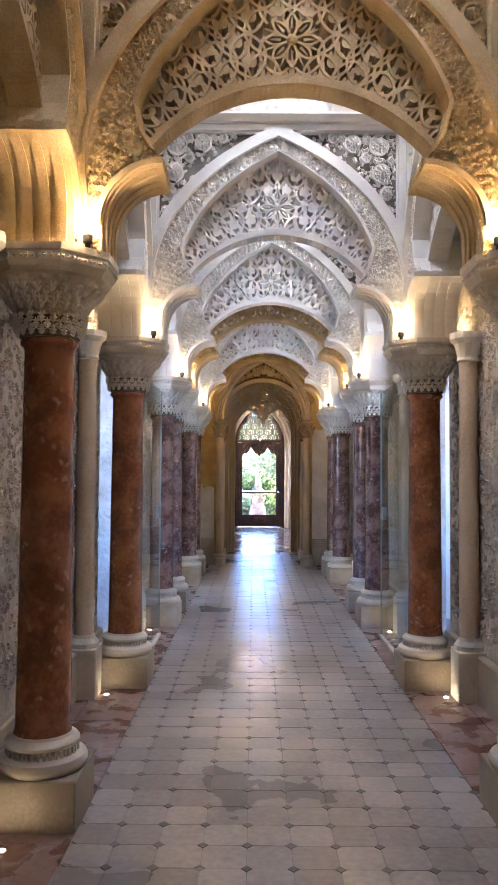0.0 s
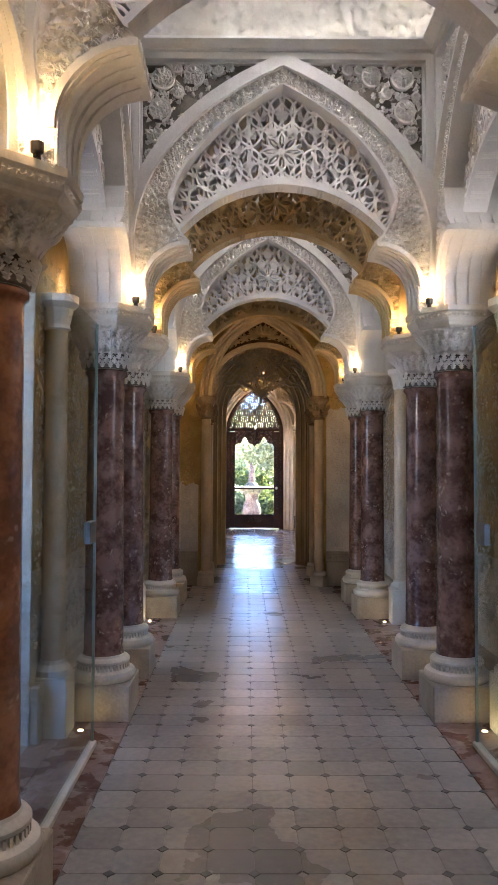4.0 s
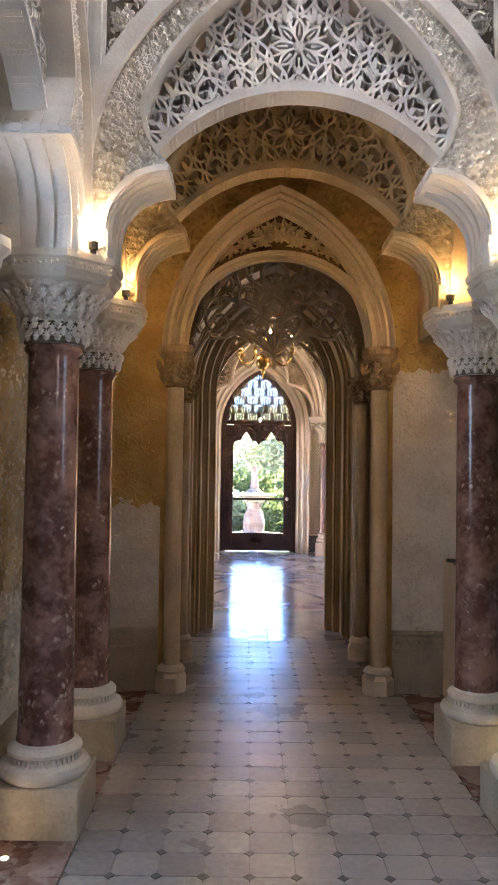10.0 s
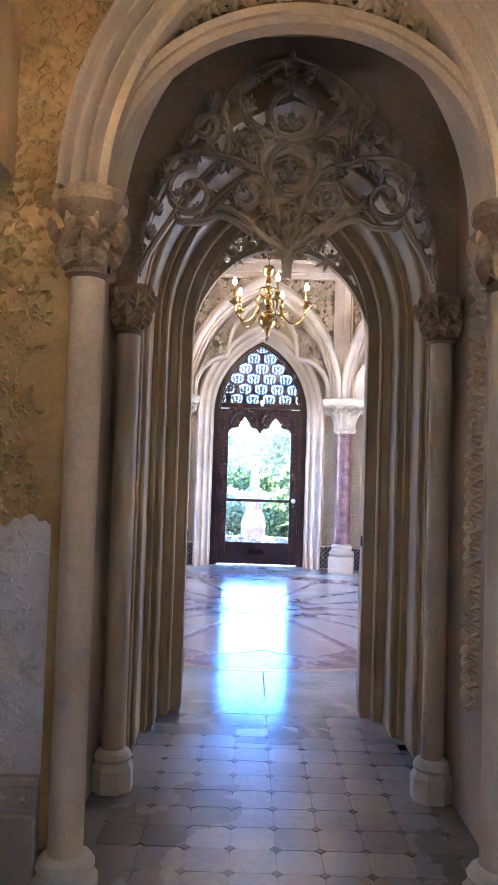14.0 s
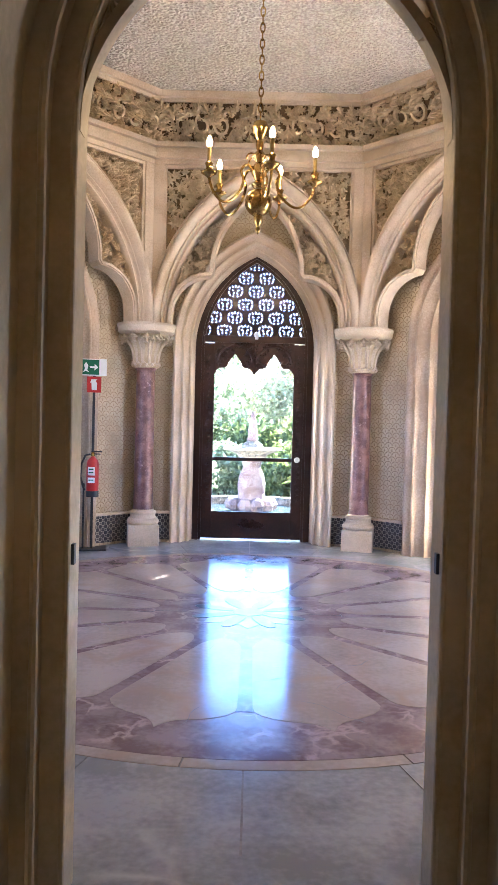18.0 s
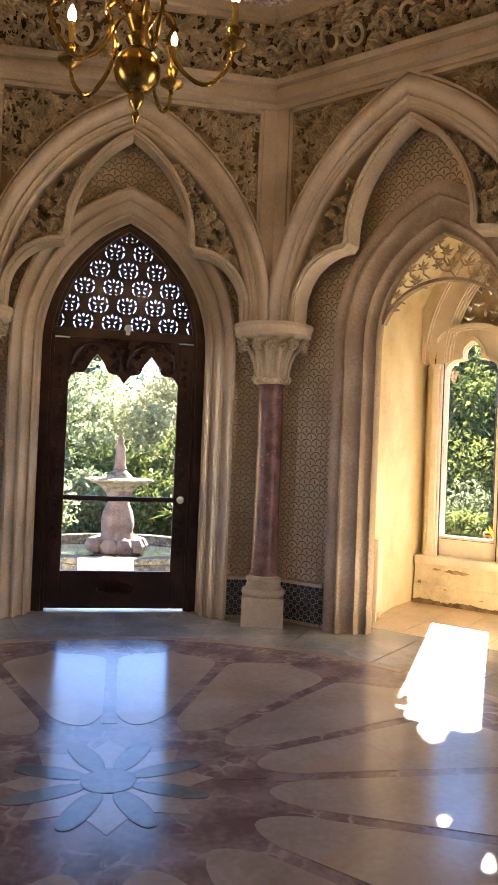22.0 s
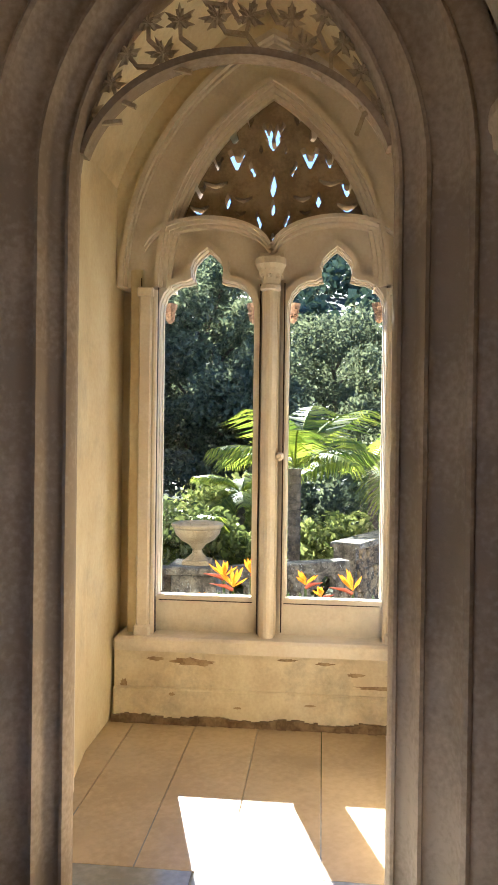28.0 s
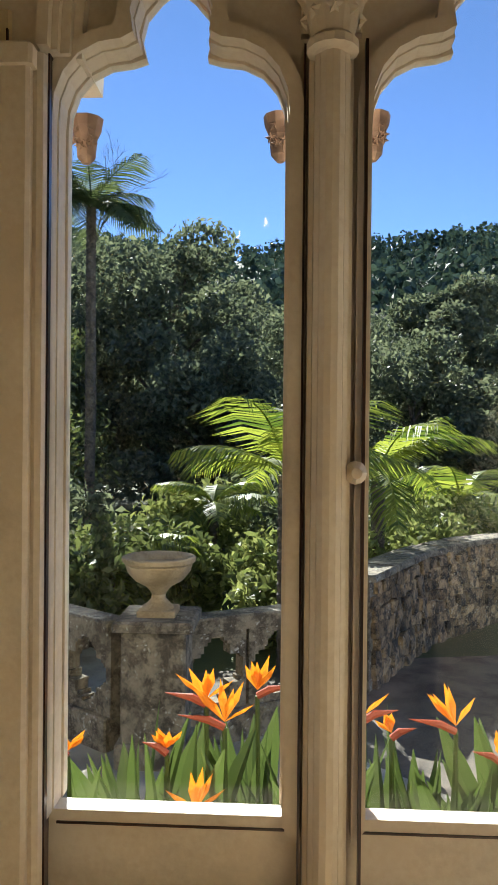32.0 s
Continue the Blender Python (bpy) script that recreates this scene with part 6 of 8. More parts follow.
# local: x along the wall, y outwards, z up
m = Mesh()
for y0, y1, z0, z1 in ((-0.05, 0.30, 0.0, 0.19), (-0.03, 0.30, 0.19, 0.40)):
    m.box(-0.86, 0.86, y0, y1, z0, z1, 0.01)
part("apron", m, mat("stained plaster", (0.66, 0.55, 0.38), (0.80, 0.71, 0.53), 5, 0.8, 0.3, 60, spread=0.16, dirt=0.34), win)
patch_paint = mat("bare brown render", (0.30, 0.20, 0.11), (0.46, 0.34, 0.20), 14, 0.9, 0.4, 70)
rng = random.Random(14)
for x, z, w, h in ((-0.62, 0.345, 0.05, 0.012), (-0.40, 0.335, 0.13, 0.022), (0.12, 0.365, 0.06, 0.008), (0.33, 0.352, 0.05, 0.010), (0.66, 0.235, 0.17, 0.012), (0.74, 0.30, 0.07, 0.016), (0.50, 0.30, 0.05, 0.012), (-0.52, 0.16, 0.015, 0.010), (-0.15, 0.10, 0.02, 0.007), (0.25, 0.13, 0.03, 0.006), (0.80, 0.33, 0.03, 0.02), (-0.80, 0.20, 0.02, 0.03)):
    ring = []
    for q in range(22):
        a = 2 * math.pi * q / 22
        k = rng.uniform(0.65, 1.2)
        ring.append((x + w * k * math.cos(a), z + h * k * math.sin(a)))
    y = -0.05 if z < 0.19 else -0.03
    part("peeled_patch", Mesh().slab(ring, y - 0.0025, y + 0.002), patch_paint, win, "patch where the paint has peeled")
m = Mesh()
rng = random.Random(4)
for i in range(70):
    x = -0.86 + i * 0.02457
    m.box(x, x + 0.0246, -0.07 - rng.uniform(0, 0.01), -0.045, 0.0, 0.04 + 0.008 * math.sin(i * 0.35) + rng.uniform(-0.005, 0.006))
part("rough_skirting", m, mat("broken brown skirting", (0.14, 0.09, 0.05), (0.28, 0.20, 0.12), 12, 0.9, 0.6, 50), win)
part("window_sill", Mesh().box(-0.85, 0.85, -0.085, 0.25, 0.40, 0.475, 0.014), windowpaint, win)
for s in (-1, 1):
    m = Mesh().box(*sorted((s * 0.665, s * 0.735)), -0.04, 0.10, 0.455, 2.38, 0.008)
    m.tube([(s * 0.655, 0.0, 0.46), (s * 0.655, 0.0, 2.38)], 0.018, 8)
    part("pilaster", m, windowpaint, win)
    part("jamb", Mesh().box(*sorted((s * 0.73, s * 0.80)), 0.02, 0.25, 0.455, 2.5, 0.006), alcoveplaster, win)
m = Mesh()
for half, w, rise, d in ((0.575, 0.022, 1.043, 0.055), (0.597, 0.022, 1.070, 0.03), (0.619, 0.016, 1.098, 0.012), (0.635, 0.025, 1.118, -0.012), (0.66, 0.012, 1.150, 0.018), (0.672, 0.148, 1.165, 0.03), (0.82, 0.012, 1.335, 0.0), (0.832, 0.028, 1.350, -0.035)):
    m.band(resample(pointed(half, 2.40, rise), 60), resample(pointed(half + w, 2.40, rise + w * 1.22), 60), d, 0.25)
part("pointed_hood", m, windowpaint, win)
part("wall_field", Mesh().band(resample(pointed(0.86, 2.40, 1.384), 60), resample(pointed(1.05, 2.40, 1.62), 60), -0.005, 0.16), alcoveplaster, win)


bayglass = glass("bay window glass", (0.95, 0.98, 0.97), 1.15)
bracketstone = mat("pinkish bracket stone", (0.22, 0.12, 0.08), (0.36, 0.22, 0.15), 9, 0.8, 0.3, 50)


def light_edge(cx, grow=0.0):
    """Edge of one light with its trefoil head, from the left foot to the right."""
    r = [(-0.27 - grow, 0.675 - grow), (-0.27 - grow, 2.20), (-0.27 - grow, 2.30 + grow * 0.5), (-0.258 - grow * 0.9, 2.35 + grow * 0.5), (-0.225 - grow * 0.7, 2.40 + grow * 0.7), (-0.165 - grow * 0.3, 2.43 + grow), (-0.12 - grow * 0.2, 2.437 + grow), (-0.075 - grow, 2.437 + grow),
         (-0.088 - grow, 2.46 + grow * 0.6), (-0.093 - grow, 2.495 + grow * 0.2), (-0.087 - grow, 2.535 + grow * 0.3), (-0.063 - grow * 0.7, 2.573 + grow * 0.7), (-0.03 - grow * 0.3, 2.598 + grow), (0.0, 2.622 + grow * 1.2)]
    return [(cx + x, z) for x, z in r] + [(cx - x, z) for x, z in r[-2::-1]]


def hood_line(x):
    """Height of the round hoods over the lights."""
    return 2.60 + 0.185 * math.sqrt(max(0.0, 1 - ((abs(x) - 0.36) / 0.366) ** 2))


for s in (-1, 1):
    cx = s * 0.367
    e = resample(light_edge(cx), 80)
    hood = [(cx - 0.345, 0.46), (cx - 0.345, 2.58)] + [(cx - 0.345 * math.cos(t), 2.58 + 0.185 * math.sin(t)) for t in [math.pi * i / 20 for i in range(1, 20)]] + [(cx + 0.345, 2.58), (cx + 0.345, 0.46)]
    m = Mesh().band(e, resample(hood, 80), 0.085, 0.14)
    m.box(cx - 0.345, cx + 0.345, 0.085, 0.14, 0.455, 0.677)
    part("light_frame", m, windowpaint, win)
    part("light_moulding", Mesh().band(resample(light_edge(cx, 0.004), 80), resample(light_edge(cx, 0.036), 80), 0.045, 0.10), windowpaint, win)
    m = Mesh()
    hood2 = [(cx + 0.36 * (i / 14 - 1), hood_line(0.36 + 0.36 * (i / 14 - 1))) for i in range(29)]
    m.ribbon([(x, z - 0.008) for x, z in hood2], 0.018, -0.012, 0.16)
    m.ribbon([(x, z - 0.026) for x, z in hood2], 0.020, 0.012, 0.16)
    m.ribbon([(x, z - 0.046) for x, z in hood2], 0.016, 0.035, 0.16)
    part("round_hood", m, windowpaint, win)
    g = part("pane", Mesh().box(cx - 0.28, cx + 0.28, 0.155, 0.161, 0.58, 2.66), bayglass, win)
    g.visible_shadow = False
    part("casement", Mesh().band(resample(light_edge(cx, -0.006), 80), resample(light_edge(cx, 0.04), 80), 0.141, 0.172), windowpaint, win)
    # stone brackets outside the glass
    for q in (-1, 1):
        b = Mesh().lathe([(0.012, -0.14), (0.03, -0.12), (0.036, -0.06), (0.05, -0.03), (0.055, 0.0)], 10)
        for i in range(7):
            b.leaf(0.03 * math.cos(i), -0.07 + 0.03 * math.sin(2 * i), -0.035, 0.02, i, 0.012, 5, -1)
        o_ = part("bracket", b, bracketstone, win)
        o_.matrix_local = pose(cx + q * 0.25, 0.25, 2.345) @ Matrix.Diagonal((0.8, 0.8, 0.8, 1))
m = Mesh().lathe([(0.03, 0.46), (0.03, 2.40)], 12)
m.box(-0.05, 0.05, 0.03, 0.15, 0.455, 2.58, 0.01)
m.box(-0.07, 0.07, 0.06, 0.145, 2.45, 2.60, 0.004)
m.box(-0.038, 0.038, -0.012, 0.03, 0.455, 2.40, 0.01)
part("mullion", m, windowpaint, win)
m = Mesh().lathe([(0.036, 2.27), (0.05, 2.275), (0.05, 2.29), (0.04, 2.30), (0.045, 2.32), (0.062, 2.37), (0.075, 2.39), (0.075, 2.42)], 16)
for i in range(16):
    t = math.pi / 8 * i
    m.at = pose(0, 0, 0, 0, 0, math.degrees(t) + 90) @ pose(0, -0.05, 0)
    m.leaf(0, 2.335 + 0.03 * (i % 2), 0, 0.018, 1.57, 0.014, 5, -1)
m.at = Matrix.Identity(4)
part("mullion_capital", m, windowpaint, win).matrix_local = pose(0, 0, -0.24) @ Matrix.Diagonal((1.15, 1.15, 1.15, 1))
part("latch", Mesh().lathe([(0.022, 0.0), (0.026, 0.02), (0.012, 0.05)], 12), windowpaint, win).matrix_local = pose(0.06, 0.03, 1.47, 90)
for x, y, w, z0, z1 in ((-0.062, 0.046, 0.005, 0.48, 2.42), (-0.645, 0.03, 0.004, 0.47, 2.40), (0.645, 0.03, 0.004, 0.47, 2.40), (0.728, -0.042, 0.004, 0.48, 2.38), (-0.738, 0.015, 0.004, 0.48, 2.45)):
    part("joint_gap", Mesh().box(x, x + w, y - 0.002, y + 0.03, z0, z1), mahogany, win, "dark gap between the frames")
for s in (-1, 1):
    part("rail_groove", Mesh().box(*sorted((s * 0.09, s * 0.63)), 0.081, 0.09, 0.645, 0.650), mahogany, win, "dark gap between the frames")
    part("pilaster_cap", Mesh().box(*sorted((s * 0.655, s * 0.745)), -0.055, 0.10, 2.34, 2.39, 0.008), windowpaint, win)
    part("pilaster_base", Mesh().box(*sorted((s * 0.655, s * 0.745)), -0.055, 0.10, 0.476, 0.53, 0.008), windowpaint, win)
part("hinge_strip", Mesh().box(0.075, 0.082, 0.026, 0.05, 0.5, 2.42), mahogany, win)


# cups, slits, wings and sprigs of the tracery: kind, x, z, half width, half height
HOLES = (("slit", 0.02, 3.265, 0.017, 0.055), ("cup", 0.0, 3.205, 0.05, 0.032), ("sprig", 0.045, 3.285, 0.020, 0.036), ("cup", 0.208, 3.125, 0.058, 0.052), ("slit", 0.0, 2.985, 0.021, 0.068), ("slit", 0.0, 2.852, 0.016, 0.042),
         ("sprig", 0.118, 3.065, 0.022, 0.040), ("wing", 0.325, 2.985, 0.058, 0.024), ("slit", 0.258, 2.895, 0.019, 0.040), ("wing", 0.168, 2.900, 0.046, 0.022), ("cup", 0.418, 2.955, 0.042, 0.045), ("wing", 0.420, 2.850, 0.050, 0.030), ("wing", 0.185, 2.822, 0.028, 0.014), ("sprig", 0.080, 2.785, 0.017, 0.046),
         ("cup", 0.318, 3.105, 0.036, 0.034), ("slit", 0.222, 3.245, 0.026, 0.032), ("cup", 0.135, 3.325, 0.024, 0.026), ("slit", 0.070, 3.175, 0.010, 0.022), ("slit", 0.0, 2.690, 0.012, 0.022), ("slit", 0.075, 2.71, 0.009, 0.020))


def petal_holes(x, z):
    """Whether a place lies in one of the mirrored leaf-shaped holes."""
    for kind, a, b, w, h in HOLES:
        u, v = (abs(x) - a) / (1.15 * w), (z - b) / (1.15 * h)
        if abs(u) > 1 or abs(v) > 1:
            continue
        if kind == "cup" and abs(u) < 0.55 + 0.45 * v and u * u / 0.16 + (v - 1) ** 2 / 0.6 > 1 and u * u + v * v < 1.15:
            return True
        if kind == "slit" and abs(u) < (1 - v * v) * (0.75 - 0.25 * v):
            return True
        if kind == "wing" and -0.9 + 1.1 * abs(u) ** 1.5 < v < 0.1 + 0.6 * abs(u):
            return True
        if kind == "sprig" and abs(u - 0.5 * math.sin(2.6 * v)) < 0.5 * (1 - v * v) + 0.08:
            return True
    return False


# bare stone brown, with the shade of the recessed plate in its colour
tracerystone = mat("bare brown tracery stone with recess shade", (0.27, 0.20, 0.125), (0.40, 0.31, 0.20), 9, 0.85, 0.3, 60)
okw = ring_ok(0.585, 2.40, 1.055)
def above_hoods(x, z):
    return okw(x, z) and z > hood_line(x)
part("pierced_tracery", pierced_plate(above_hoods, petal_holes, -0.60, 0.60, 2.5, 3.48, 0.004, 0.085, 0.19), tracerystone, win, "bare brown stone tracery darkened for its recess")
# outer wall round the window
m = Mesh()
m.at = bay @ Matrix.Translation((W_T, W_N, 0))
plate_round(m, resample(pointed(0.72, 2.40, 1.18, foot=0.38), 60), -1.7, 1.7, 4.3, 0.17, 0.32)
m.box(-1.7, 1.7, 0.16, 0.32, 0.0, 0.44)
solo("wall_bay_outer", m, alcoveplaster, "yellow plaster outer wall round the bay window", "wall", "structure")
m = Mesh()
m.at = bay
for i in range(6):
    m.box(-0.9 + i * 0.34, -0.9 + (i + 1) * 0.34 - 0.004, 3.50, 4.95, -0.02, 0.001, 0.002)
bayfloor = mat("bay floor slabs", (0.44, 0.33, 0.20), (0.56, 0.44, 0.29), 2, 0.4, 0.1, 30, island=0.1)
solo("floor_bay", m, bayfloor, "worn tan stone slabs of the window bay", "floor", "structure")
rad = thing("radiator_panel", "low cream panel against the bay wall", "panel", bay @ pose(-0.585, 3.80, 0, 0, 0, -76))
part("body", Mesh().box(-0.10, 0.10, -0.03, 0.03, 0.08, 0.72, 0.008), windowpaint, rad)
for x in (-0.08, 0.08):
    part("foot", Mesh().box(x - 0.015, x + 0.015, -0.02, 0.02, 0.0, 0.09, 0.003), windowpaint, rad)

# ---- floors ----
def sector(r0, r1, a0, a1, n=6):
    """Plan outline of a ring piece about the octagon's middle, angles in degrees from +y towards +x."""
    pts = [(r0, a0 + (a1 - a0) * i / n) for i in range(n + 1)] + [(r1, a1 - (a1 - a0) * i / n) for i in range(n + 1)]
    return [(r * math.sin(radians(a)), YC + r * math.cos(radians(a))) for r, a in pts]


ground_floor = Mesh().floor(octa(4.3), -0.2, -0.006)
fo = solo("floor_octagon", ground_floor, joint, "inlaid marble floor of rose, cream and grey with a central star", "floor", "structure")
for i in range(24):
    part("slab", Mesh().floor(sector(2.535, 3.95, i * 15 + 0.08, i * 15 + 14.92)[::-1], -0.01, 0.0), greymarble, fo)
for i in range(16):
    part("ring_piece", Mesh().floor(sector(2.445, 2.53, i * 22.5 + 6.1, i * 22.5 + 28.4)[::-1], -0.01, 0.0005), creammarble, fo)
part("rose_ground", Mesh().floor([(2.44 * math.sin(2 * math.pi * i / 96), YC + 2.44 * math.cos(2 * math.pi * i / 96)) for i in range(96)][::-1], -0.01, 0.0), rosemarble, fo)


def petal():
    half = 11.25
    right = [(2.165, 0.0), (2.105, 0.9), (2.068, 2.0), (2.048, 3.6), (2.03, 5.4), (2.0, 7.4), (1.965, 8.8), (1.92, 9.8), (1.87, half - math.degrees(0.040 / 1.87))]
    for r in (1.6, 1.3, 1.0, 0.85):
        right.append((r, half - math.degrees(0.036 / r)))
    right += [(0.77, 7.0), (0.72, 4.4), (0.695, 2.0)]
    pts = [(r, a) for r, a in right] + [(0.69, 0.0)] + [(r, -a) for r, a in right[:0:-1]]
    return [(r * math.sin(radians(a)), r * math.cos(radians(a))) for r, a in pts]


pm = Mesh().floor(petal()[::-1], -0.005, 0.0022).data("inlay_petal", creammarble)
for i in range(16):
    o_ = part("inlay_petal", pm, None, fo)
    o_.matrix_local = pose(0, YC, 0, 0, 0, 11.25 + 22.5 * i)
sm = Mesh().floor([(0.037, 1.91), (0.035, 0.70), (-0.035, 0.70), (-0.037, 1.91)], -0.005, 0.0018).data("inlay_strip", rosemarble)
lm = Mesh().floor([(0.041, 1.915), (0.039, 0.696), (0.002, 0.696), (0.002, 0.46), (-0.002, 0.46), (-0.002, 0.696), (-0.039, 0.696), (-0.041, 1.915)], -0.005, 0.0013).data("strip_outline", slate)
for i in range(4):
    part("inlay_strip", sm, None, fo).matrix_local = pose(0, YC, 0, 0, 0, 90 * i)
    part("strip_outline", lm, None, fo).matrix_local = pose(0, YC, 0, 0, 0, 90 * i)
# star: pale points, eight grey petals, a round heart
starstone = mat("grey star marble", (0.15, 0.16, 0.15), (0.235, 0.24, 0.225), 4, 0.2, 0.03, 30)
SC = (0.008, YC + 0.02)
wm = []
for i in range(16):
    r, a = (0.455, 22.5 * i) if i % 2 == 0 else (0.30, 22.5 * i)
    wm.append((r * math.sin(radians(a)), r * math.cos(radians(a))))
part("star_points", Mesh().floor(wm[::-1], -0.005, 0.0016), creammarble, fo).matrix_local = pose(*SC, 0)
def star_leaf(grow):
    rim = [((0.052 + grow) * math.sin(math.pi * i / 12) ** 0.8 * q, 0.275 - (0.165 + grow) * math.cos(math.pi * i / 12)) for q, ids in ((1, range(13)), (-1, range(11, 0, -1))) for i in ids]
    return rim
gm = Mesh().floor(star_leaf(0.0), -0.005, 0.0030).data("star_petal", starstone)
om = Mesh().floor(star_leaf(0.006), -0.005, 0.0024).data("star_outline", slate)
for i in range(8):
    part("star_outline", om, None, fo).matrix_local = pose(*SC, 0, 0, 0, 22.5 + 45 * i)
    part("star_petal", gm, None, fo).matrix_local = pose(*SC, 0, 0, 0, 22.5 + 45 * i)
part("star_heart", Mesh().floor([(0.113 * math.cos(2 * math.pi * i / 32), 0.113 * math.sin(2 * math.pi * i / 32)) for i in range(32)], -0.005, 0.0039), starstone, fo).matrix_local = pose(*SC, 0)
part("heart_outline", Mesh().floor([(0.12 * math.cos(2 * math.pi * i / 32), 0.12 * math.sin(2 * math.pi * i / 32)) for i in range(32)], -0.005, 0.0034), slate, fo).matrix_local = pose(*SC, 0)
rng = random.Random(63)
for x, y, a, n in ((0.12, 17.25, 20, 9), (0.30, 17.05, 100, 7), (0.45, 17.35, -30, 8), (-0.35, 17.5, 60, 6), (-0.9, 17.9, 140, 8), (0.9, 18.0, 10, 9), (1.35, 18.6, 80, 7), (1.0, 19.2, -20, 8), (-1.1, 19.0, 30, 7), (0.25, 16.75, 15, 10), (0.5, 16.9, 75, 6), (-0.3, 16.4, 95, 6)):
    line, t = [], radians(a)
    for i in range(n):
        line.append((x, y))
        t += rng.uniform(-0.7, 0.7)
        x += 0.05 * math.cos(t)
        y += 0.05 * math.sin(t)
    va, vb = [], []
    for i, (px, py) in enumerate(line):
        w = rng.uniform(0.0012, 0.0045) * (1 if 0 < i < n - 1 else 0.3)
        va.append((px - w * math.sin(t), py + w * math.cos(t), 0.0026))
        vb.append((px + w * math.sin(t), py - w * math.cos(t), 0.0026))
    part("crack", Mesh().add(va + vb, [(i, i + 1, n + i + 1, n + i) for i in range(n - 1)]), slate, fo)
part("threshold_slab", Mesh().box(-0.55, 0.55, 15.02, 15.36, -0.01, 0.001, 0.002), greymarble, fo)

fc = solo("floor_corridor", Mesh().box(-4.5, 4.5, -2.5, 15.02, -0.2, -0.006), joint, "pale cut-corner stone tiles with small dark dots between reddish marble borders", "floor", "structure")
P = 0.1725
COLS = range(-5, 5)


def cut_tile(x, y, c=0.022, g=0.0012):
    h = P / 2 - g
    return [(x - h + c, y - h), (x + h - c, y - h), (x + h, y - h + c), (x + h, y + h - c), (x + h - c, y + h), (x - h + c, y + h), (x - h, y + h - c), (x - h, y - h + c)]


near_tile = Mesh().floor(cut_tile(0, 0), -0.008, 0.0).data("floor_tile", tilestone)
X0 = 0.0
far, dots = Mesh(), Mesh()
rng = random.Random(77)
rows_all = int((15.0 + 2.4) / P)
count = 0
for j in range(rows_all):
    y = 15.0 - (j + 0.5) * P
    for i in COLS:
        x = X0 + (i + 0.5) * P
        edge_x = 0.80
        if abs(x) > edge_x + 0.02 or (y > 13.0 and abs(x) > 0.72):
            continue
        dz = rng.uniform(-0.0008, 0.0008)
        if y > 9.9 and count < 300:
            o_ = part("floor_tile", near_tile, None, fc)
            o_.matrix_local = pose(x, y, dz, rng.uniform(-0.15, 0.15), rng.uniform(-0.15, 0.15), 0)
            count += 1
        else:
            far.floor(cut_tile(x, y), -0.008, dz)
        if rng.random() < 0.9:
            xx, yy, c = x + P / 2, y + P / 2, rng.uniform(0.019, 0.026)
            dots.floor([(xx - c, yy), (xx, yy - c), (xx + c, yy), (xx, yy + c)], -0.008, 0.0011)
tagged(part("tiles_joined", far, tilestone_far, fc), kind="stuff")
tagged(part("dots_joined", dots, slate, fc), kind="stuff")
y = -2.4
while y < 13.0:
    ln = rng.uniform(0.55, 0.8)
    for s in (-1, 1):
        for a, b in ((0.868, 1.20), (1.204, SIDE_X)):
            x0, x1 = sorted((s * a, s * b))
            part("border_slab", Mesh().box(x0, x1, y, min(y + ln, 13.04) - 0.004, -0.01, 0.0008, 0.001), bordermarble, fc)
    y += ln
for s in (-1, 1):
    part("side_floor", Mesh().box(*sorted((s * SIDE_X, s * 4.45)), 5.4, 11.3, -0.01, 0.0, 0.001), tilestone_far, fc)

# ---- the gardens ----
def foliage(name, a, b, glowing=0.35):
    """Leaves: each leaf or clump with its own green, a little light passing through."""
    m = bpy.data.materials.new(name)
    m.use_nodes = True
    nt = m.node_tree
    n, l = nt.nodes, nt.links
    n.remove(n["Principled BSDF"])
    geo = n.new("ShaderNodeNewGeometry")
    ramp = n.new("ShaderNodeValToRGB")
    ramp.color_ramp.elements[0].color, ramp.color_ramp.elements[1].color = (*a, 1), (*b, 1)
    l.new(geo.outputs["Random Per Island"], ramp.inputs["Fac"])
    d, t, g = n.new("ShaderNodeBsdfDiffuse"), n.new("ShaderNodeBsdfTranslucent"), n.new("ShaderNodeBsdfGlossy")
    g.inputs["Roughness"].default_value = 0.45
    g.inputs["Color"].default_value = (0.5, 0.5, 0.5, 1)
    for s in (d, t):
        l.new(ramp.outputs["Color"], s.inputs["Color"])
    mx, m2 = n.new("ShaderNodeMixShader"), n.new("ShaderNodeMixShader")
    mx.inputs[0].default_value, m2.inputs[0].default_value = glowing, 0.06
    l.new(d.outputs[0], mx.inputs[1])
    l.new(t.outputs[0], mx.inputs[2])
    l.new(mx.outputs[0], m2.inputs[1])
    l.new(g.outputs[0], m2.inputs[2])
    l.new(m2.outputs[0], n["Material Output"].inputs["Surface"])
    return m


leaf_dark = foliage("dark leaves", (0.05, 0.066, 0.035), (0.19, 0.21, 0.115), 0.6)
leaf_mid = foliage("garden leaves", (0.05, 0.072, 0.02), (0.18, 0.205, 0.06), 0.45)
leaf_light = foliage("light leaves", (0.18, 0.215, 0.11), (0.35, 0.39, 0.24), 0.5)
leaf_dry = foliage("olive brown leaves", (0.24, 0.24, 0.14), (0.48, 0.48, 0.30), 0.55)
palm_leaf = foliage("palm fronds", (0.07, 0.12, 0.015), (0.34, 0.38, 0.05), 0.6)
palm_dark = foliage("dark palm fronds", (0.035, 0.055, 0.02), (0.13, 0.16, 0.05), 0.5)
blade_leaf = foliage("strap leaves", (0.02, 0.045, 0.012), (0.12, 0.16, 0.035), 0.5)
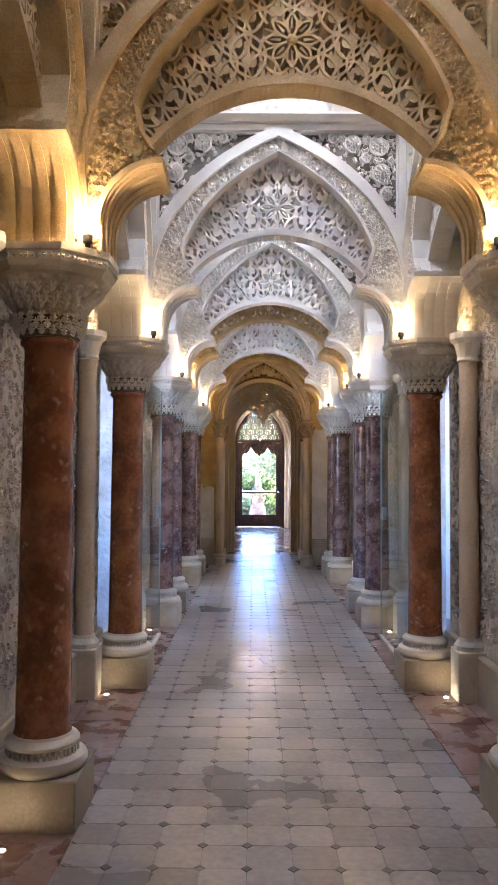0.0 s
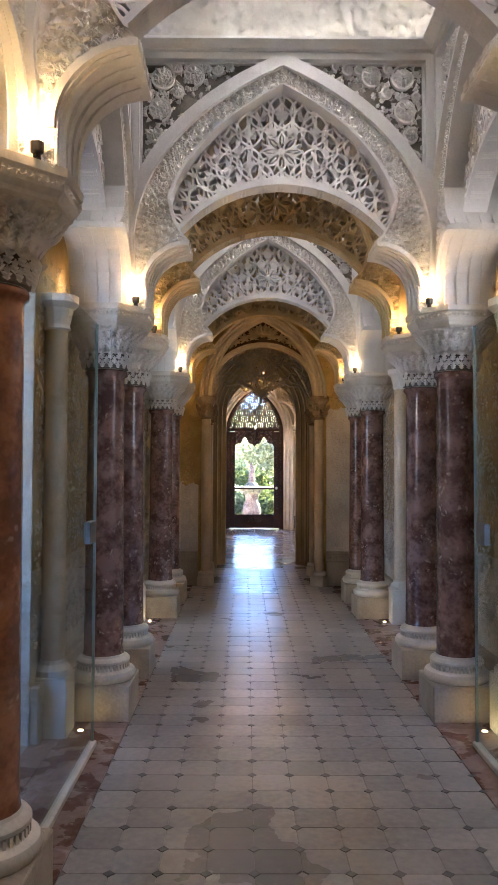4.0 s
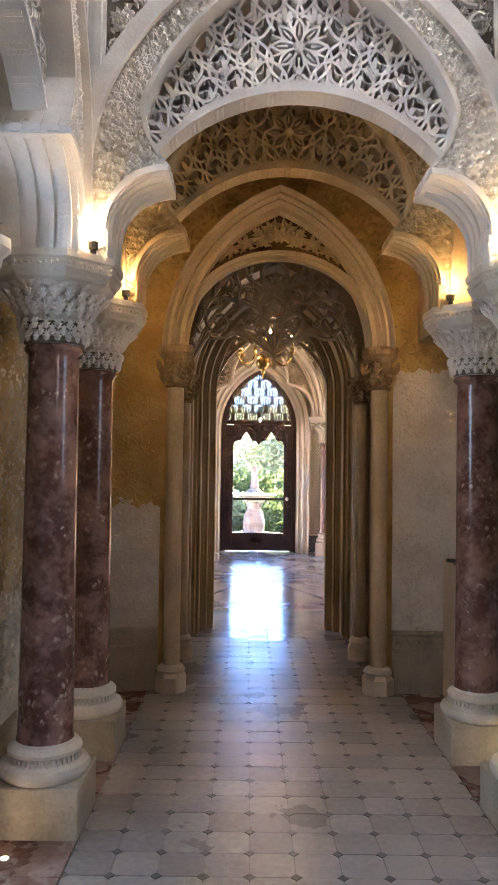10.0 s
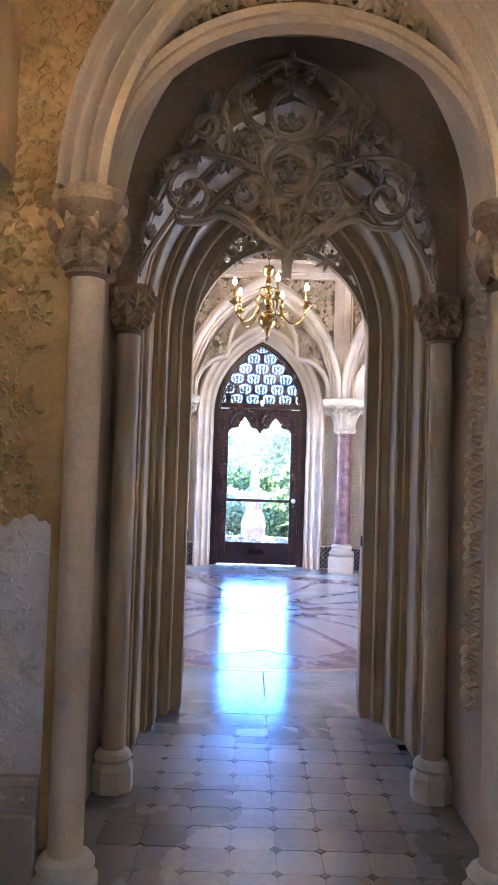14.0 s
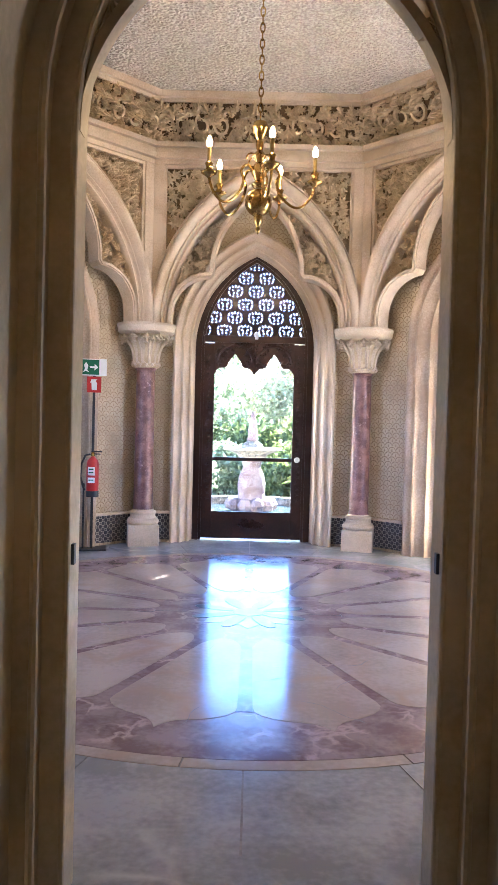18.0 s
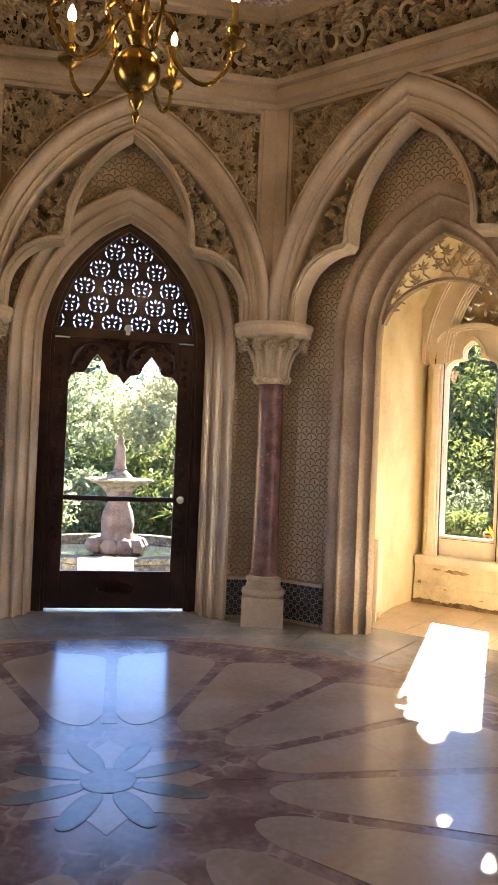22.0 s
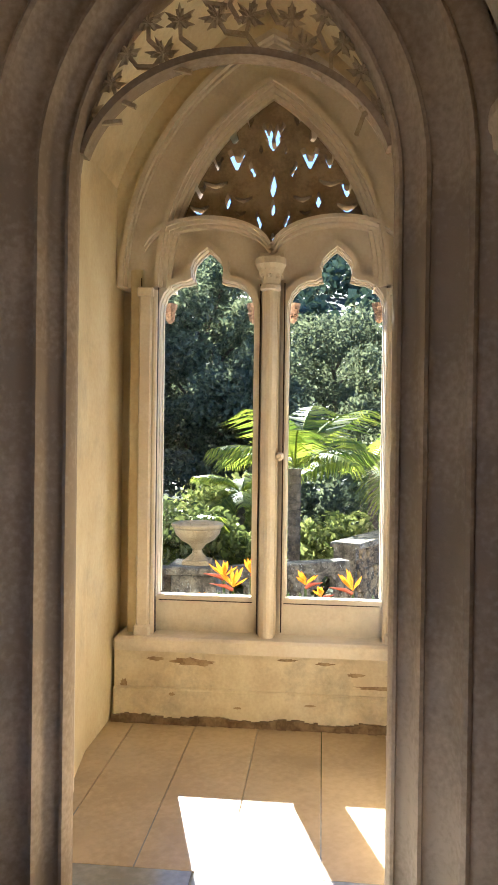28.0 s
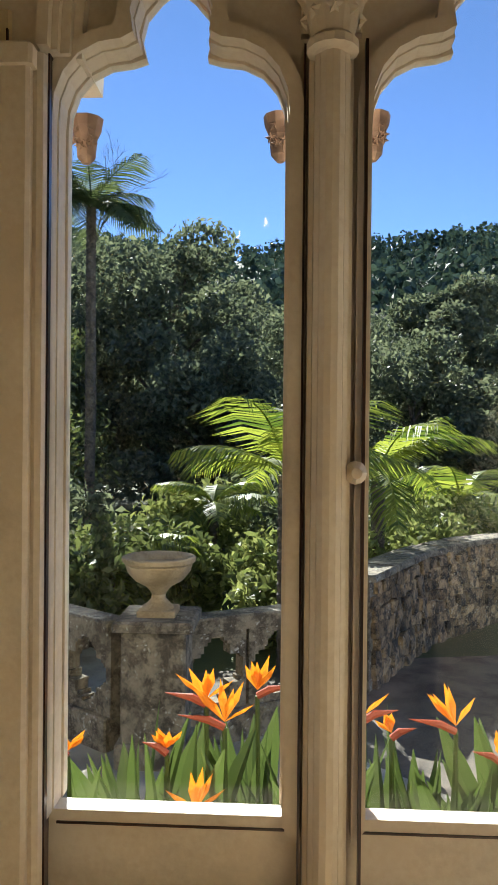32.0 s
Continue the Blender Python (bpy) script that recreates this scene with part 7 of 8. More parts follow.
petal_orange = foliage("orange petals", (0.75, 0.20, 0.01), (0.85, 0.34, 0.02), 0.4)
petal_red = foliage("reddish spathe", (0.30, 0.05, 0.03), (0.40, 0.10, 0.05), 0.3)
leaf_hedge = foliage("hedge leaves", (0.09, 0.12, 0.03), (0.33, 0.35, 0.11), 0.5)
far_green = foliage("far forest", (0.022, 0.040, 0.028), (0.07, 0.10, 0.06), 0.25)
bark = mat("bark", (0.06, 0.045, 0.03), (0.14, 0.11, 0.08), 8, 0.9, 0.6, 30)
oldstone = mat("weathered grey stone", (0.08, 0.062, 0.042), (0.27, 0.22, 0.155), 9, 0.9, 0.6, 40, vein=(0.48, 0.46, 0.40), blotch=True, dirt=0.4)
rubble = mat("lichened rubble stone", (0.05, 0.036, 0.022), (0.33, 0.215, 0.11), 9, 0.9, 0.8, 35, hue=0.5, vein=(0.42, 0.36, 0.27), blotch=True, dirt=0.4)
pinkstone = mat("pinkish fountain stone", (0.11, 0.065, 0.052), (0.21, 0.145, 0.12), 4, 0.8, 0.4, 40)
grassy = mat("grass ground", (0.035, 0.05, 0.015), (0.09, 0.10, 0.035), 0.9, 0.95, 0.5, 18)
gravel = mat("pale gravel", (0.28, 0.25, 0.21), (0.42, 0.39, 0.34), 2, 0.9, 0.4, 60)
GZ = -1.0
solo("ground", Mesh().floor([(-600, 24.5), (600, 24.5), (600, 900), (-600, 900)], GZ - 0.3, GZ), grassy, "grassy garden ground", "ground", "structure")
solo("ground_building", Mesh().floor([(-600, -600), (600, -600), (600, 24.5), (-600, 24.5)], GZ - 0.3, GZ - 0.004), gravel, "gravel ground round the building", "ground", "structure")


def leaf_cloud(name, clumps, count, size, material, seed, flat=0.5):
    """A mesh of many small bent leaves in ellipsoid clumps (x, y, z, rx, ry, rz)."""
    rs = np.random.RandomState(seed)
    w = np.array([c[3] * c[4] * c[5] for c in clumps]) ** 0.67
    pick = rs.choice(len(clumps), count, p=w / w.sum())
    c = np.array(clumps)[pick]
    d = rs.normal(size=(count, 3))
    d /= np.linalg.norm(d, axis=1)[:, None]
    r = rs.uniform(0.55, 1.08, count)[:, None]
    p = c[:, :3] + c[:, 3:] * d * r
    a = rs.normal(size=(count, 3))
    a /= np.linalg.norm(a, axis=1)[:, None]
    b = np.cross(a, d + 0.6 * rs.normal(size=(count, 3)))
    b /= np.linalg.norm(b, axis=1)[:, None] + 1e-9
    s = size * rs.uniform(0.6, 1.5, count)[:, None]
    bend = d * s * 0.25
    v = np.stack([p - a * s, p - b * s * flat + bend, p + a * s, p + b * s * flat + bend], 1).reshape(-1, 3)
    f = np.arange(4 * count).reshape(-1, 4)
    me = bpy.data.meshes.new(name)
    me.from_pydata(v.tolist(), [], f.tolist())
    me.materials.append(material)
    return me


def tree(x, y, z, height, spread, material, count, size, seed, label, crown_low=0.3):
    """A tapered trunk, limbs and a crown of many small leaves."""
    rng = random.Random(seed)
    t = thing("tree", label, "tree", pose(x, y, z), "garden trees")
    m = Mesh()
    top = height * 0.8
    lean = rng.uniform(-0.05, 0.05) * height
    stem = [(lean * (i / 8) ** 2 + rng.uniform(-0.03, 0.03), rng.uniform(-0.03, 0.03), top * i / 8) for i in range(9)]
    m.tube(stem, [0.035 * height * (1 - 0.09 * i) * 0.6 for i in range(9)], 9)
    part("trunk", m, bark, t)
    clumps = []
    m = Mesh()
    for i in range(16):
        u = crown_low + (1 - crown_low) * i / 16
        a = i * 2.4 + rng.uniform(-0.4, 0.4)
        reach = spread * (0.35 + 0.75 * math.sin(math.pi * min(1, 0.18 + 0.8 * (u - crown_low) / (1 - crown_low)))) * rng.uniform(0.7, 1.1)
        base = stem[min(8, int(u * 8))]
        e = (base[0] + reach * math.cos(a), reach * math.sin(a), height * u + rng.uniform(0, 0.1) * height)
        m.tube([base, ((base[0] + e[0]) / 2, e[1] / 2, (base[2] + e[2]) / 2 + 0.04 * height), e], [0.009 * height, 0.006 * height, 0.002 * height], 6)
        k = spread * rng.uniform(0.28, 0.45)
        clumps.append((*e, k, k, k * 0.75))
        clumps.append(((base[0] + e[0]) / 2 + rng.uniform(-0.2, 0.2), e[1] / 2, (base[2] + e[2]) / 2 + 0.08 * height, k * 0.8, k * 0.8, k * 0.6))
    clumps.append((lean, 0, height * 0.95, spread * 0.3, spread * 0.3, height * 0.07))
    part("limbs", m, bark, t)
    part("crown", leaf_cloud("crown", clumps, count, size, material, seed), None, t)
    return t


def bush(x, y, z, rx, ry, h, material, count, size, seed, label, name="bush"):
    rng = random.Random(seed)
    t = thing(name, label, "bush", pose(x, y, z), "garden bushes")
    clumps = [(rng.uniform(-rx, rx) * 0.7, rng.uniform(-ry, ry) * 0.7, h * rng.uniform(0.2, 0.7), rx * 0.45, ry * 0.45, h * 0.35) for _ in range(9)]
    part("leaves", leaf_cloud("leaves", clumps, count, size, material, seed), None, t)
    m = Mesh()
    for c in clumps[:5]:
        m.tube([(c[0] * 0.2, c[1] * 0.2, 0), (c[0] * 0.6, c[1] * 0.6, c[2] * 0.6), c[:3]], [0.03, 0.02, 0.008], 5)
    part("stems", m, bark, t)
    return t


def frond(m, length, droop, leaflets, width, rng):
    """One feathered palm frond along +x from the origin."""
    pts = []
    for i in range(15):
        u = i / 14
        pts.append(Vector((length * u * (1 - 0.12 * u), 0, length * (0.45 * u - droop * u * u))))
    m[0].tube(pts, [0.018 * (1 - 0.85 * i / 14) for i in range(15)], 5)
    for i in range(leaflets):
        u = 0.12 + 0.87 * i / leaflets
        j = min(13, int(u * 14))
        p = pts[j].lerp(pts[j + 1], u * 14 - j)
        d = (pts[j + 1] - pts[j]).normalized()
        ll = length * 0.42 * math.sin(math.pi * (0.12 + 0.8 * u)) * rng.uniform(0.85, 1.1)
        for s in (-1, 1):
            out = (d * 0.55 + Vector((0, s, 0)) * 0.85 + Vector((0, 0, -0.30 - 0.5 * u * rng.random()))).normalized()
            side = d * width
            mid = p + out * ll * 0.55 + Vector((0, 0, 0.03 * length))
            tip = p + out * ll + Vector((0, 0, -0.10 * ll))
            m[1].add([p - side, p + side, mid + side * 0.9, mid - side * 0.9, tip], [(0, 1, 2, 3), (3, 2, 4)])


def palm(x, y, z, trunk, length, count, seed, label, name="palm", material=None, leaflets=30):
    rng = random.Random(seed)
    t = thing(name, label, "palm", (face(1) @ pose(x, y, z)), "garden palms")
    if trunk > 0.3:
        m = Mesh()
        prof = []
        for i in range(int(trunk / 0.12) + 1):
            prof += [(0.085, i * 0.12), (0.10, i * 0.12 + 0.09)]
        m.lathe(prof, 10)
        part("trunk", m, bark, t)
    for i in range(count):
        mm = [Mesh(), Mesh()]
        a = 360 / count * i * 1.0 + rng.uniform(-14, 14)
        lift = rng.uniform(-15, 38)
        turn = pose(0, 0, trunk, 0, 0, a) @ pose(0, 0, 0, 0, -lift, 0)
        for q in mm:
            q.at = turn
        frond(mm, length * rng.uniform(0.75, 1.1), rng.uniform(0.35, 0.75), leaflets, 0.0105 * length, rng)
        fr_ = part("frond", mm[1], material or palm_leaf, t)
        part("rib", mm[0], material or palm_leaf, fr_)
    return t


def bare_tree(x, y, z, height, seed):
    """A leafless tree: a leaning stem that forks again and again into twigs."""
    rng = random.Random(seed)
    t = thing("bare_tree", "leafless grey tree with fine forked twigs above the palm", "tree", face(1) @ pose(x, y, z))
    part("trunk", Mesh().tube([(0, 0, 0), (0.06, 0, height * 0.35), (0.02, 0.05, height * 0.72)], [0.06, 0.05, 0.03], 8), bark, t)
    limbs = [Mesh(), Mesh()]
    def fork(p, d, length, r, depth):
        mid = p + d * length * 0.5 + Vector((rng.uniform(-1, 1), rng.uniform(-1, 1), 0)) * length * 0.06
        e = p + d * length
        limbs[depth > 1].tube([p, mid, e], [r, r * 0.8, r * 0.6], 5)
        if depth < 4:
            for _ in range(3 if depth < 3 else 4):
                n = (d + Vector((rng.uniform(-0.8, 0.8), rng.uniform(-0.8, 0.8), rng.uniform(-0.25, 0.5)))).normalized()
                fork(e if rng.random() < 0.7 else mid, n, length * rng.uniform(0.5, 0.75), r * 0.55, depth + 1)
    for a in (0.4, 2.3, 4.2, 5.6):
        fork(Vector((0.02, 0.05, height * 0.7)), Vector((0.45 * math.cos(a), 0.45 * math.sin(a), 1)).normalized(), height * 0.10, 0.018, 0)
    part("limbs", limbs[0], bark, t)
    part("twigs", limbs[1], bark, t)


G = face(1)


def gl(x, y, z=0.0):
    """A place given along and out of the bay window."""
    return (G @ Vector((x, y, z)))[:]


# bird-of-paradise bed under the bay window
rng = random.Random(6)
for i, (cx, cy, n) in enumerate(((-0.75, 5.75, 14), (-0.35, 5.95, 16), (0.0, 5.75, 12), (0.40, 5.85, 14), (0.78, 5.95, 16), (1.15, 5.8, 12), (-1.1, 5.95, 12), (0.2, 6.25, 14), (-0.55, 6.3, 12), (0.6, 6.35, 14), (1.0, 6.3, 14), (-0.1, 6.4, 12), (1.4, 6.2, 10), (0.05, 5.95, 12), (0.6, 5.7, 12))):
    t = thing("bird_of_paradise", "strap-leaved plant with orange crane flowers in the bed under the window", "plant", G @ pose(cx, cy, GZ + 0.1), "bird-of-paradise plants")
    for j in range(n + 16):
        a, h, out = rng.uniform(0, 6.3), rng.uniform(0.95, 1.40) if j % 2 else rng.uniform(0.85, 1.2), rng.uniform(0.10, 0.40)
        w = rng.uniform(0.034, 0.062)
        m = Mesh()
        c, s = math.cos(a), math.sin(a)
        fa = rng.uniform(0, 3.1)
        fx, fy = math.cos(fa), math.sin(fa)
        vs = []
        prof = ((0, 0.12), (0.45, 0.16), (0.62, 0.75), (0.75, 1.0), (0.88, 0.7), (1.0, 0.04))
        for u, q in prof:
            px, py, pz = c * out * u * u, s * out * u * u, h * u
            vs += [(px - fx * w * q, py - fy * w * q, pz + 0.01 * q), (px + fy * 0.015 * q, py - fx * 0.015 * q, pz), (px + fx * w * q, py + fy * w * q, pz + 0.01 * q)]
        m.add(vs, [(3 * r + k, 3 * r + k + 1, 3 * r + k + 4, 3 * r + k + 3) for r in range(5) for k in range(2)])
        part("leaf", m, blade_leaf, t)
for fx, fy, fz, fs in ((-0.22, 5.95, 0.66, 1.0), (-0.15, 5.9, 0.60, 1.1), (-0.04, 6.0, 0.68, 0.9), (-0.24, 5.8, 0.33, 1.0), (0.66, 5.95, 0.59, 1.1), (0.34, 5.95, 0.62, 0.8), (-0.72, 5.95, 0.46, 0.6), (-0.36, 5.95, 0.48, 0.6), (0.86, 6.1, 0.42, 0.7), (0.45, 6.05, 0.52, 0.6)):
    t = thing("crane_flower", "orange crane flower on a tall green stalk", "flower", G @ pose(fx, fy, 0), "crane flowers")
    part("stalk", Mesh().tube([(0.02, 0.05, GZ + 0.1), (0.01, 0.03, 0.0), (0, 0, fz - 0.07)], 0.009, 6), blade_leaf, t)
    hd = rng.choice((-1, 1))
    part("spathe", Mesh().tube([(0, 0, fz - 0.07), (hd * 0.05 * fs, 0, fz - 0.045), (hd * 0.15 * fs, 0, fz - 0.03)], [0.013, 0.014, 0.001], 6), petal_red, t)
    for j in range(6):
        a = radians(rng.uniform(35, 145))
        q = 0.13 * fs * rng.uniform(0.8, 1.15)
        dy = rng.uniform(-0.03, 0.03)
        cx, cz = math.cos(a) * q, math.sin(a) * q
        m = Mesh().add([(0, 0, fz - 0.05), (cx * 0.5 - 0.016, dy, fz - 0.05 + cz * 0.5), (cx, dy * 1.6, fz - 0.05 + cz), (cx * 0.5 + 0.016, dy + 0.01, fz - 0.05 + cz * 0.5), (cx * 0.5, dy + 0.016, fz - 0.05 + cz * 0.5)], [(0, 1, 4), (1, 2, 4), (0, 4, 3), (4, 2, 3)])
        part("petal", m, petal_orange, t)
solo("planting_bed", Mesh().floor([gl(-1.8, 5.35)[:2], gl(1.9, 5.35)[:2], gl(1.9, 6.6)[:2], gl(-1.8, 6.6)[:2]], GZ - 0.1, GZ + 0.12), mat("bed soil", (0.03, 0.022, 0.015), (0.07, 0.05, 0.035), 9, 0.95, 0.6, 40), "dark soil planting bed", "soil", "structure")

# pedestal with an urn, pierced balustrade
urnstone = mat("tan urn stone", (0.30, 0.21, 0.11), (0.45, 0.33, 0.19), 6, 0.85, 0.3, 50)
ped = thing("pedestal", "weathered square stone pedestal of the balustrade", "pedestal", G @ pose(-0.95, 9.2, 0))
part("shaft", Mesh().box(-0.25, 0.25, -0.25, 0.25, GZ, 0.06, 0.02), oldstone, ped)
part("cap", Mesh().box(-0.31, 0.31, -0.31, 0.31, 0.06, 0.14, 0.02), oldstone, ped)
part("foot", Mesh().box(-0.29, 0.29, -0.29, 0.29, GZ, GZ + 0.2, 0.02), oldstone, ped)
urn = thing("garden_urn", "round pale stone urn on the pedestal", "urn", G @ pose(-0.95, 9.2, 0.14))
part("foot", Mesh().box(-0.15, 0.15, -0.15, 0.15, 0, 0.05, 0.01), urnstone, urn)
part("bowl", Mesh().lathe([(0.13, 0.05), (0.10, 0.08), (0.06, 0.12), (0.055, 0.16), (0.075, 0.19), (0.10, 0.22), (0.19, 0.27), (0.25, 0.34), (0.265, 0.39), (0.26, 0.40), (0.29, 0.42), (0.295, 0.45), (0.28, 0.46), (0.24, 0.45), (0.20, 0.40)], 32), urnstone, urn, smooth=True)


def balustrade(x0, y0, x1, y1, label):
    a, b = Vector(gl(x0, y0)), Vector(gl(x1, y1))
    ln = (b - a).length
    t = thing("balustrade", label, "balustrade", Matrix.Translation(a) @ Matrix.Rotation(math.atan2((b - a).y, (b - a).x), 4, "Z"), "garden balustrades")
    part("top_rail", Mesh().box(0, ln, -0.12, 0.12, -0.06, 0.06, 0.015), oldstone, t)
    part("bottom_rail", Mesh().box(0, ln, -0.13, 0.13, GZ, GZ + 0.28, 0.015), oldstone, t)
    n = max(1, round(ln / 0.62))
    for i in range(n):
        cx = (i + 0.5) * ln / n
        hole = lambda x, z: any(math.hypot(x - cx - dx, z + 0.39 - dz) < 0.135 for dx, dz in ((0.12, 0), (-0.12, 0), (0, 0.13), (0, -0.13)))
        m = pierced_plate(lambda x, z: True, hole, cx - ln / n / 2, cx + ln / n / 2, GZ + 0.28, -0.05, 0.03, -0.07, 0.07)
        part("panel", m, oldstone, t)


balustrade(-1.3, 9.3, -3.9, 11.2, "weathered pierced stone balustrade beside the urn pedestal")
balustrade(-0.8, 9.4, 0.75, 10.3, "weathered pierced stone balustrade beside the urn pedestal")
# curved rubble wall
wall = thing("rubble_wall", "lichened rubble garden wall with flat coping stones", "wall")
pts = [gl(0.75, 10.9), gl(1.6, 12.6), gl(2.6, 13.8), gl(4.0, 14.9), gl(6.0, 15.6)]
stone_meshes = []
for q in range(6):
    r = random.Random(q)
    m = Mesh().box(-0.5, 0.5, -0.5, 0.5, -0.5, 0.5, 0.12)
    m.v = [(x * r.uniform(0.85, 1.1), y * r.uniform(0.85, 1.1), z * r.uniform(0.85, 1.1)) for x, y, z in m.v]
    stone_meshes.append(m.data("stone", rubble))
rng = random.Random(15)
for (a, b) in zip(pts, pts[1:]):
    a, b = Vector(a), Vector(b)
    ln, ang = (b - a).length, math.degrees(math.atan2((b - a).y, (b - a).x))
    core = part("core", Mesh().box(0, ln, -0.16, 0.16, GZ - 0.1, 0.12), oldstone, wall)
    core.matrix_local = Matrix.Translation(a) @ pose(0, 0, 0, 0, 0, ang)
    x = 0.0
    while x < ln:
        w = rng.uniform(0.45, 0.7)
        c = part("coping", Mesh().box(0, min(w, ln - x) - 0.01, -0.22, 0.22, 0.12, 0.19, 0.02), oldstone, wall)
        c.matrix_local = Matrix.Translation(a) @ pose(0, 0, 0, 0, 0, ang) @ pose(x, 0, rng.uniform(-0.01, 0.01))
        x += w
    for j in range(8):
        x = rng.uniform(0, 0.1)
        while x < ln:
            w = rng.uniform(0.13, 0.36)
            s = part("stone", rng.choice(stone_meshes), None, wall)
            s.matrix_local = Matrix.Translation(a) @ pose(0, 0, 0, 0, 0, ang) @ pose(x + w / 2, -0.13, GZ + 0.06 + 0.139 * j + rng.uniform(-0.02, 0.02), rng.uniform(-8, 8), rng.uniform(-9, 9), rng.uniform(-8, 8)) @ Matrix.Diagonal((w, rng.uniform(0.12, 0.22), rng.uniform(0.12, 0.19), 1))
            x += w
solo("garden_path", Mesh().floor([gl(-4, 7.2)[:2], gl(6, 7.2)[:2], gl(9, 13.5)[:2], gl(1.2, 12.0)[:2], gl(-4, 10.3)[:2]][::-1], GZ - 0.05, GZ + 0.006), mat("dark earth path", (0.07, 0.058, 0.045), (0.16, 0.13, 0.10), 3, 0.9, 0.5, 50), "dark earth garden path", "path", "structure")

palm(1.3, 13.6, GZ, 2.1, 1.75, 11, 2, "young feather palm with a slender trunk behind the wall")
palm(0.05, 11.6, GZ, 2.15, 1.7, 9, 3, "bright green feather palm behind the balustrade")
palm(-3.6, 17.0, GZ, 6.75, 1.5, 26, 4, "tall slender palm with a dark feathery crown", material=palm_dark)
bare_tree(-3.95, 18.4, GZ, 9.2, 21)
palm(-2.4, 13.5, GZ, 0.7, 1.7, 16, 7, "low spreading cycad palm")
palm(-1.1, 15.0, GZ, 1.5, 1.2, 14, 8, "small bright palm among the shrubs")
palm(3.2, 17.0, GZ, 1.4, 1.8, 14, 9, "feather palm behind the wall")
palm(-4.6, 12.6, GZ, 1.0, 1.7, 14, 10, "grey green cycad palm")
for i, (x, y, rx, ry, h, mt, ct) in enumerate(((-2.2, 12.4, 1.6, 0.9, 1.5, leaf_mid, 5200), (0.3, 13.0, 1.4, 0.9, 1.3, leaf_hedge, 4200), (-4.6, 14.0, 2.0, 1.2, 1.9, leaf_dark, 4600), (2.6, 15.6, 2.2, 1.0, 1.75, leaf_hedge, 5200), (5.4, 17.2, 2.2, 1.0, 1.9, leaf_hedge, 4200), (-1.5, 15.5, 1.8, 1.1, 1.9, leaf_hedge, 4200), (0.8, 17.5, 2.4, 1.2, 2.2, leaf_dark, 4200), (-5.5, 18, 2.5, 1.5, 3.2, leaf_mid, 4200))):
    gx = gl(x, y)
    bush(gx[0], gx[1], GZ, rx, ry, h, mt, ct, 0.07, 50 + i, "dense green garden shrub behind the balustrade" if mt is not leaf_hedge else "light green flowering garden shrub")
k = 0
for x, y, h, sp, mt, n in ((-4.5, 30, 9.0, 3.6, leaf_dark, 14000), (-9.5, 34, 9.5, 4.2, leaf_dark, 14000), (1.2, 40, 8.6, 4.0, leaf_dark, 12000), (6.4, 33, 8.2, 2.6, leaf_dark, 14000), (11.5, 38, 7.2, 4.0, leaf_dark, 14000), (4.6, 46, 8.0, 4.4, leaf_dark, 12000), (-14, 40, 11, 5.0, leaf_dark, 12000), (16, 45, 8.5, 5.0, leaf_dark, 12000), (-1.8, 24, 4.6, 2.4, leaf_dark, 11000), (9.5, 25, 4.8, 2.6, leaf_mid, 11000), (-8.5, 24, 6.0, 2.8, leaf_mid, 11000), (3.8, 26, 5.0, 2.6, leaf_dark, 11000)):
    gx = gl(x, y)
    tree(gx[0], gx[1], GZ, h, sp, mt, int(n * 1.9), 0.115 if y > 28 else 0.09, 70 + k, "tall dark evergreen tree of the wooded slope" if mt is leaf_dark else "leafy green garden tree", 0.12)
    k += 1

# wooded hill behind: one sheet with its forest
rs = np.random.RandomState(3)
hv, hf = [], []
na, nr = 60, 14
for j in range(nr):
    for i in range(na):
        a = radians(-60 + 150 * i / (na - 1))
        r = 60 + 26 * j
        rise = min(1.0, max(0.0, (a - 0.05) / 0.32))
        ridge = 22 + 88 * rise * rise * (3 - 2 * rise) + 4 * math.sin(7 * a) + 5 * math.sin(3.1 * a + 2)
        z = GZ + ridge * max(0, (j - 1) / (nr - 1)) ** 0.85
        hv.append((r * math.sin(a), YC + r * math.cos(a), z))
hf = [(j * na + i, j * na + i + 1, (j + 1) * na + i + 1, (j + 1) * na + i) for j in range(nr - 1) for i in range(na - 1)]
solo("hill", Mesh().add(hv, hf), mat("forest floor", (0.012, 0.02, 0.008), (0.03, 0.04, 0.018), 0.05, 0.95, 0.2, 2), "dark wooded hillside", "hill", "structure")
clumps = []
for _ in range(2600):
    i, j = rs.randint(0, na - 1), rs.randint(0, nr)
    x, y, z = hv[min(len(hv) - 1, j * na + i)]
    x += rs.uniform(-6, 6)
    y += rs.uniform(-6, 6)
    h = rs.uniform(5, 10)
    clumps.append((x, y, z + h * 0.5, h * 0.36, h * 0.36, h * 0.55))
tagged(new("far_woods", leaf_cloud("far_woods", clumps, 90000, 1.0, far_green, 8, 0.7)), "dark green far woods on the hillside", "forest", "", "stuff")

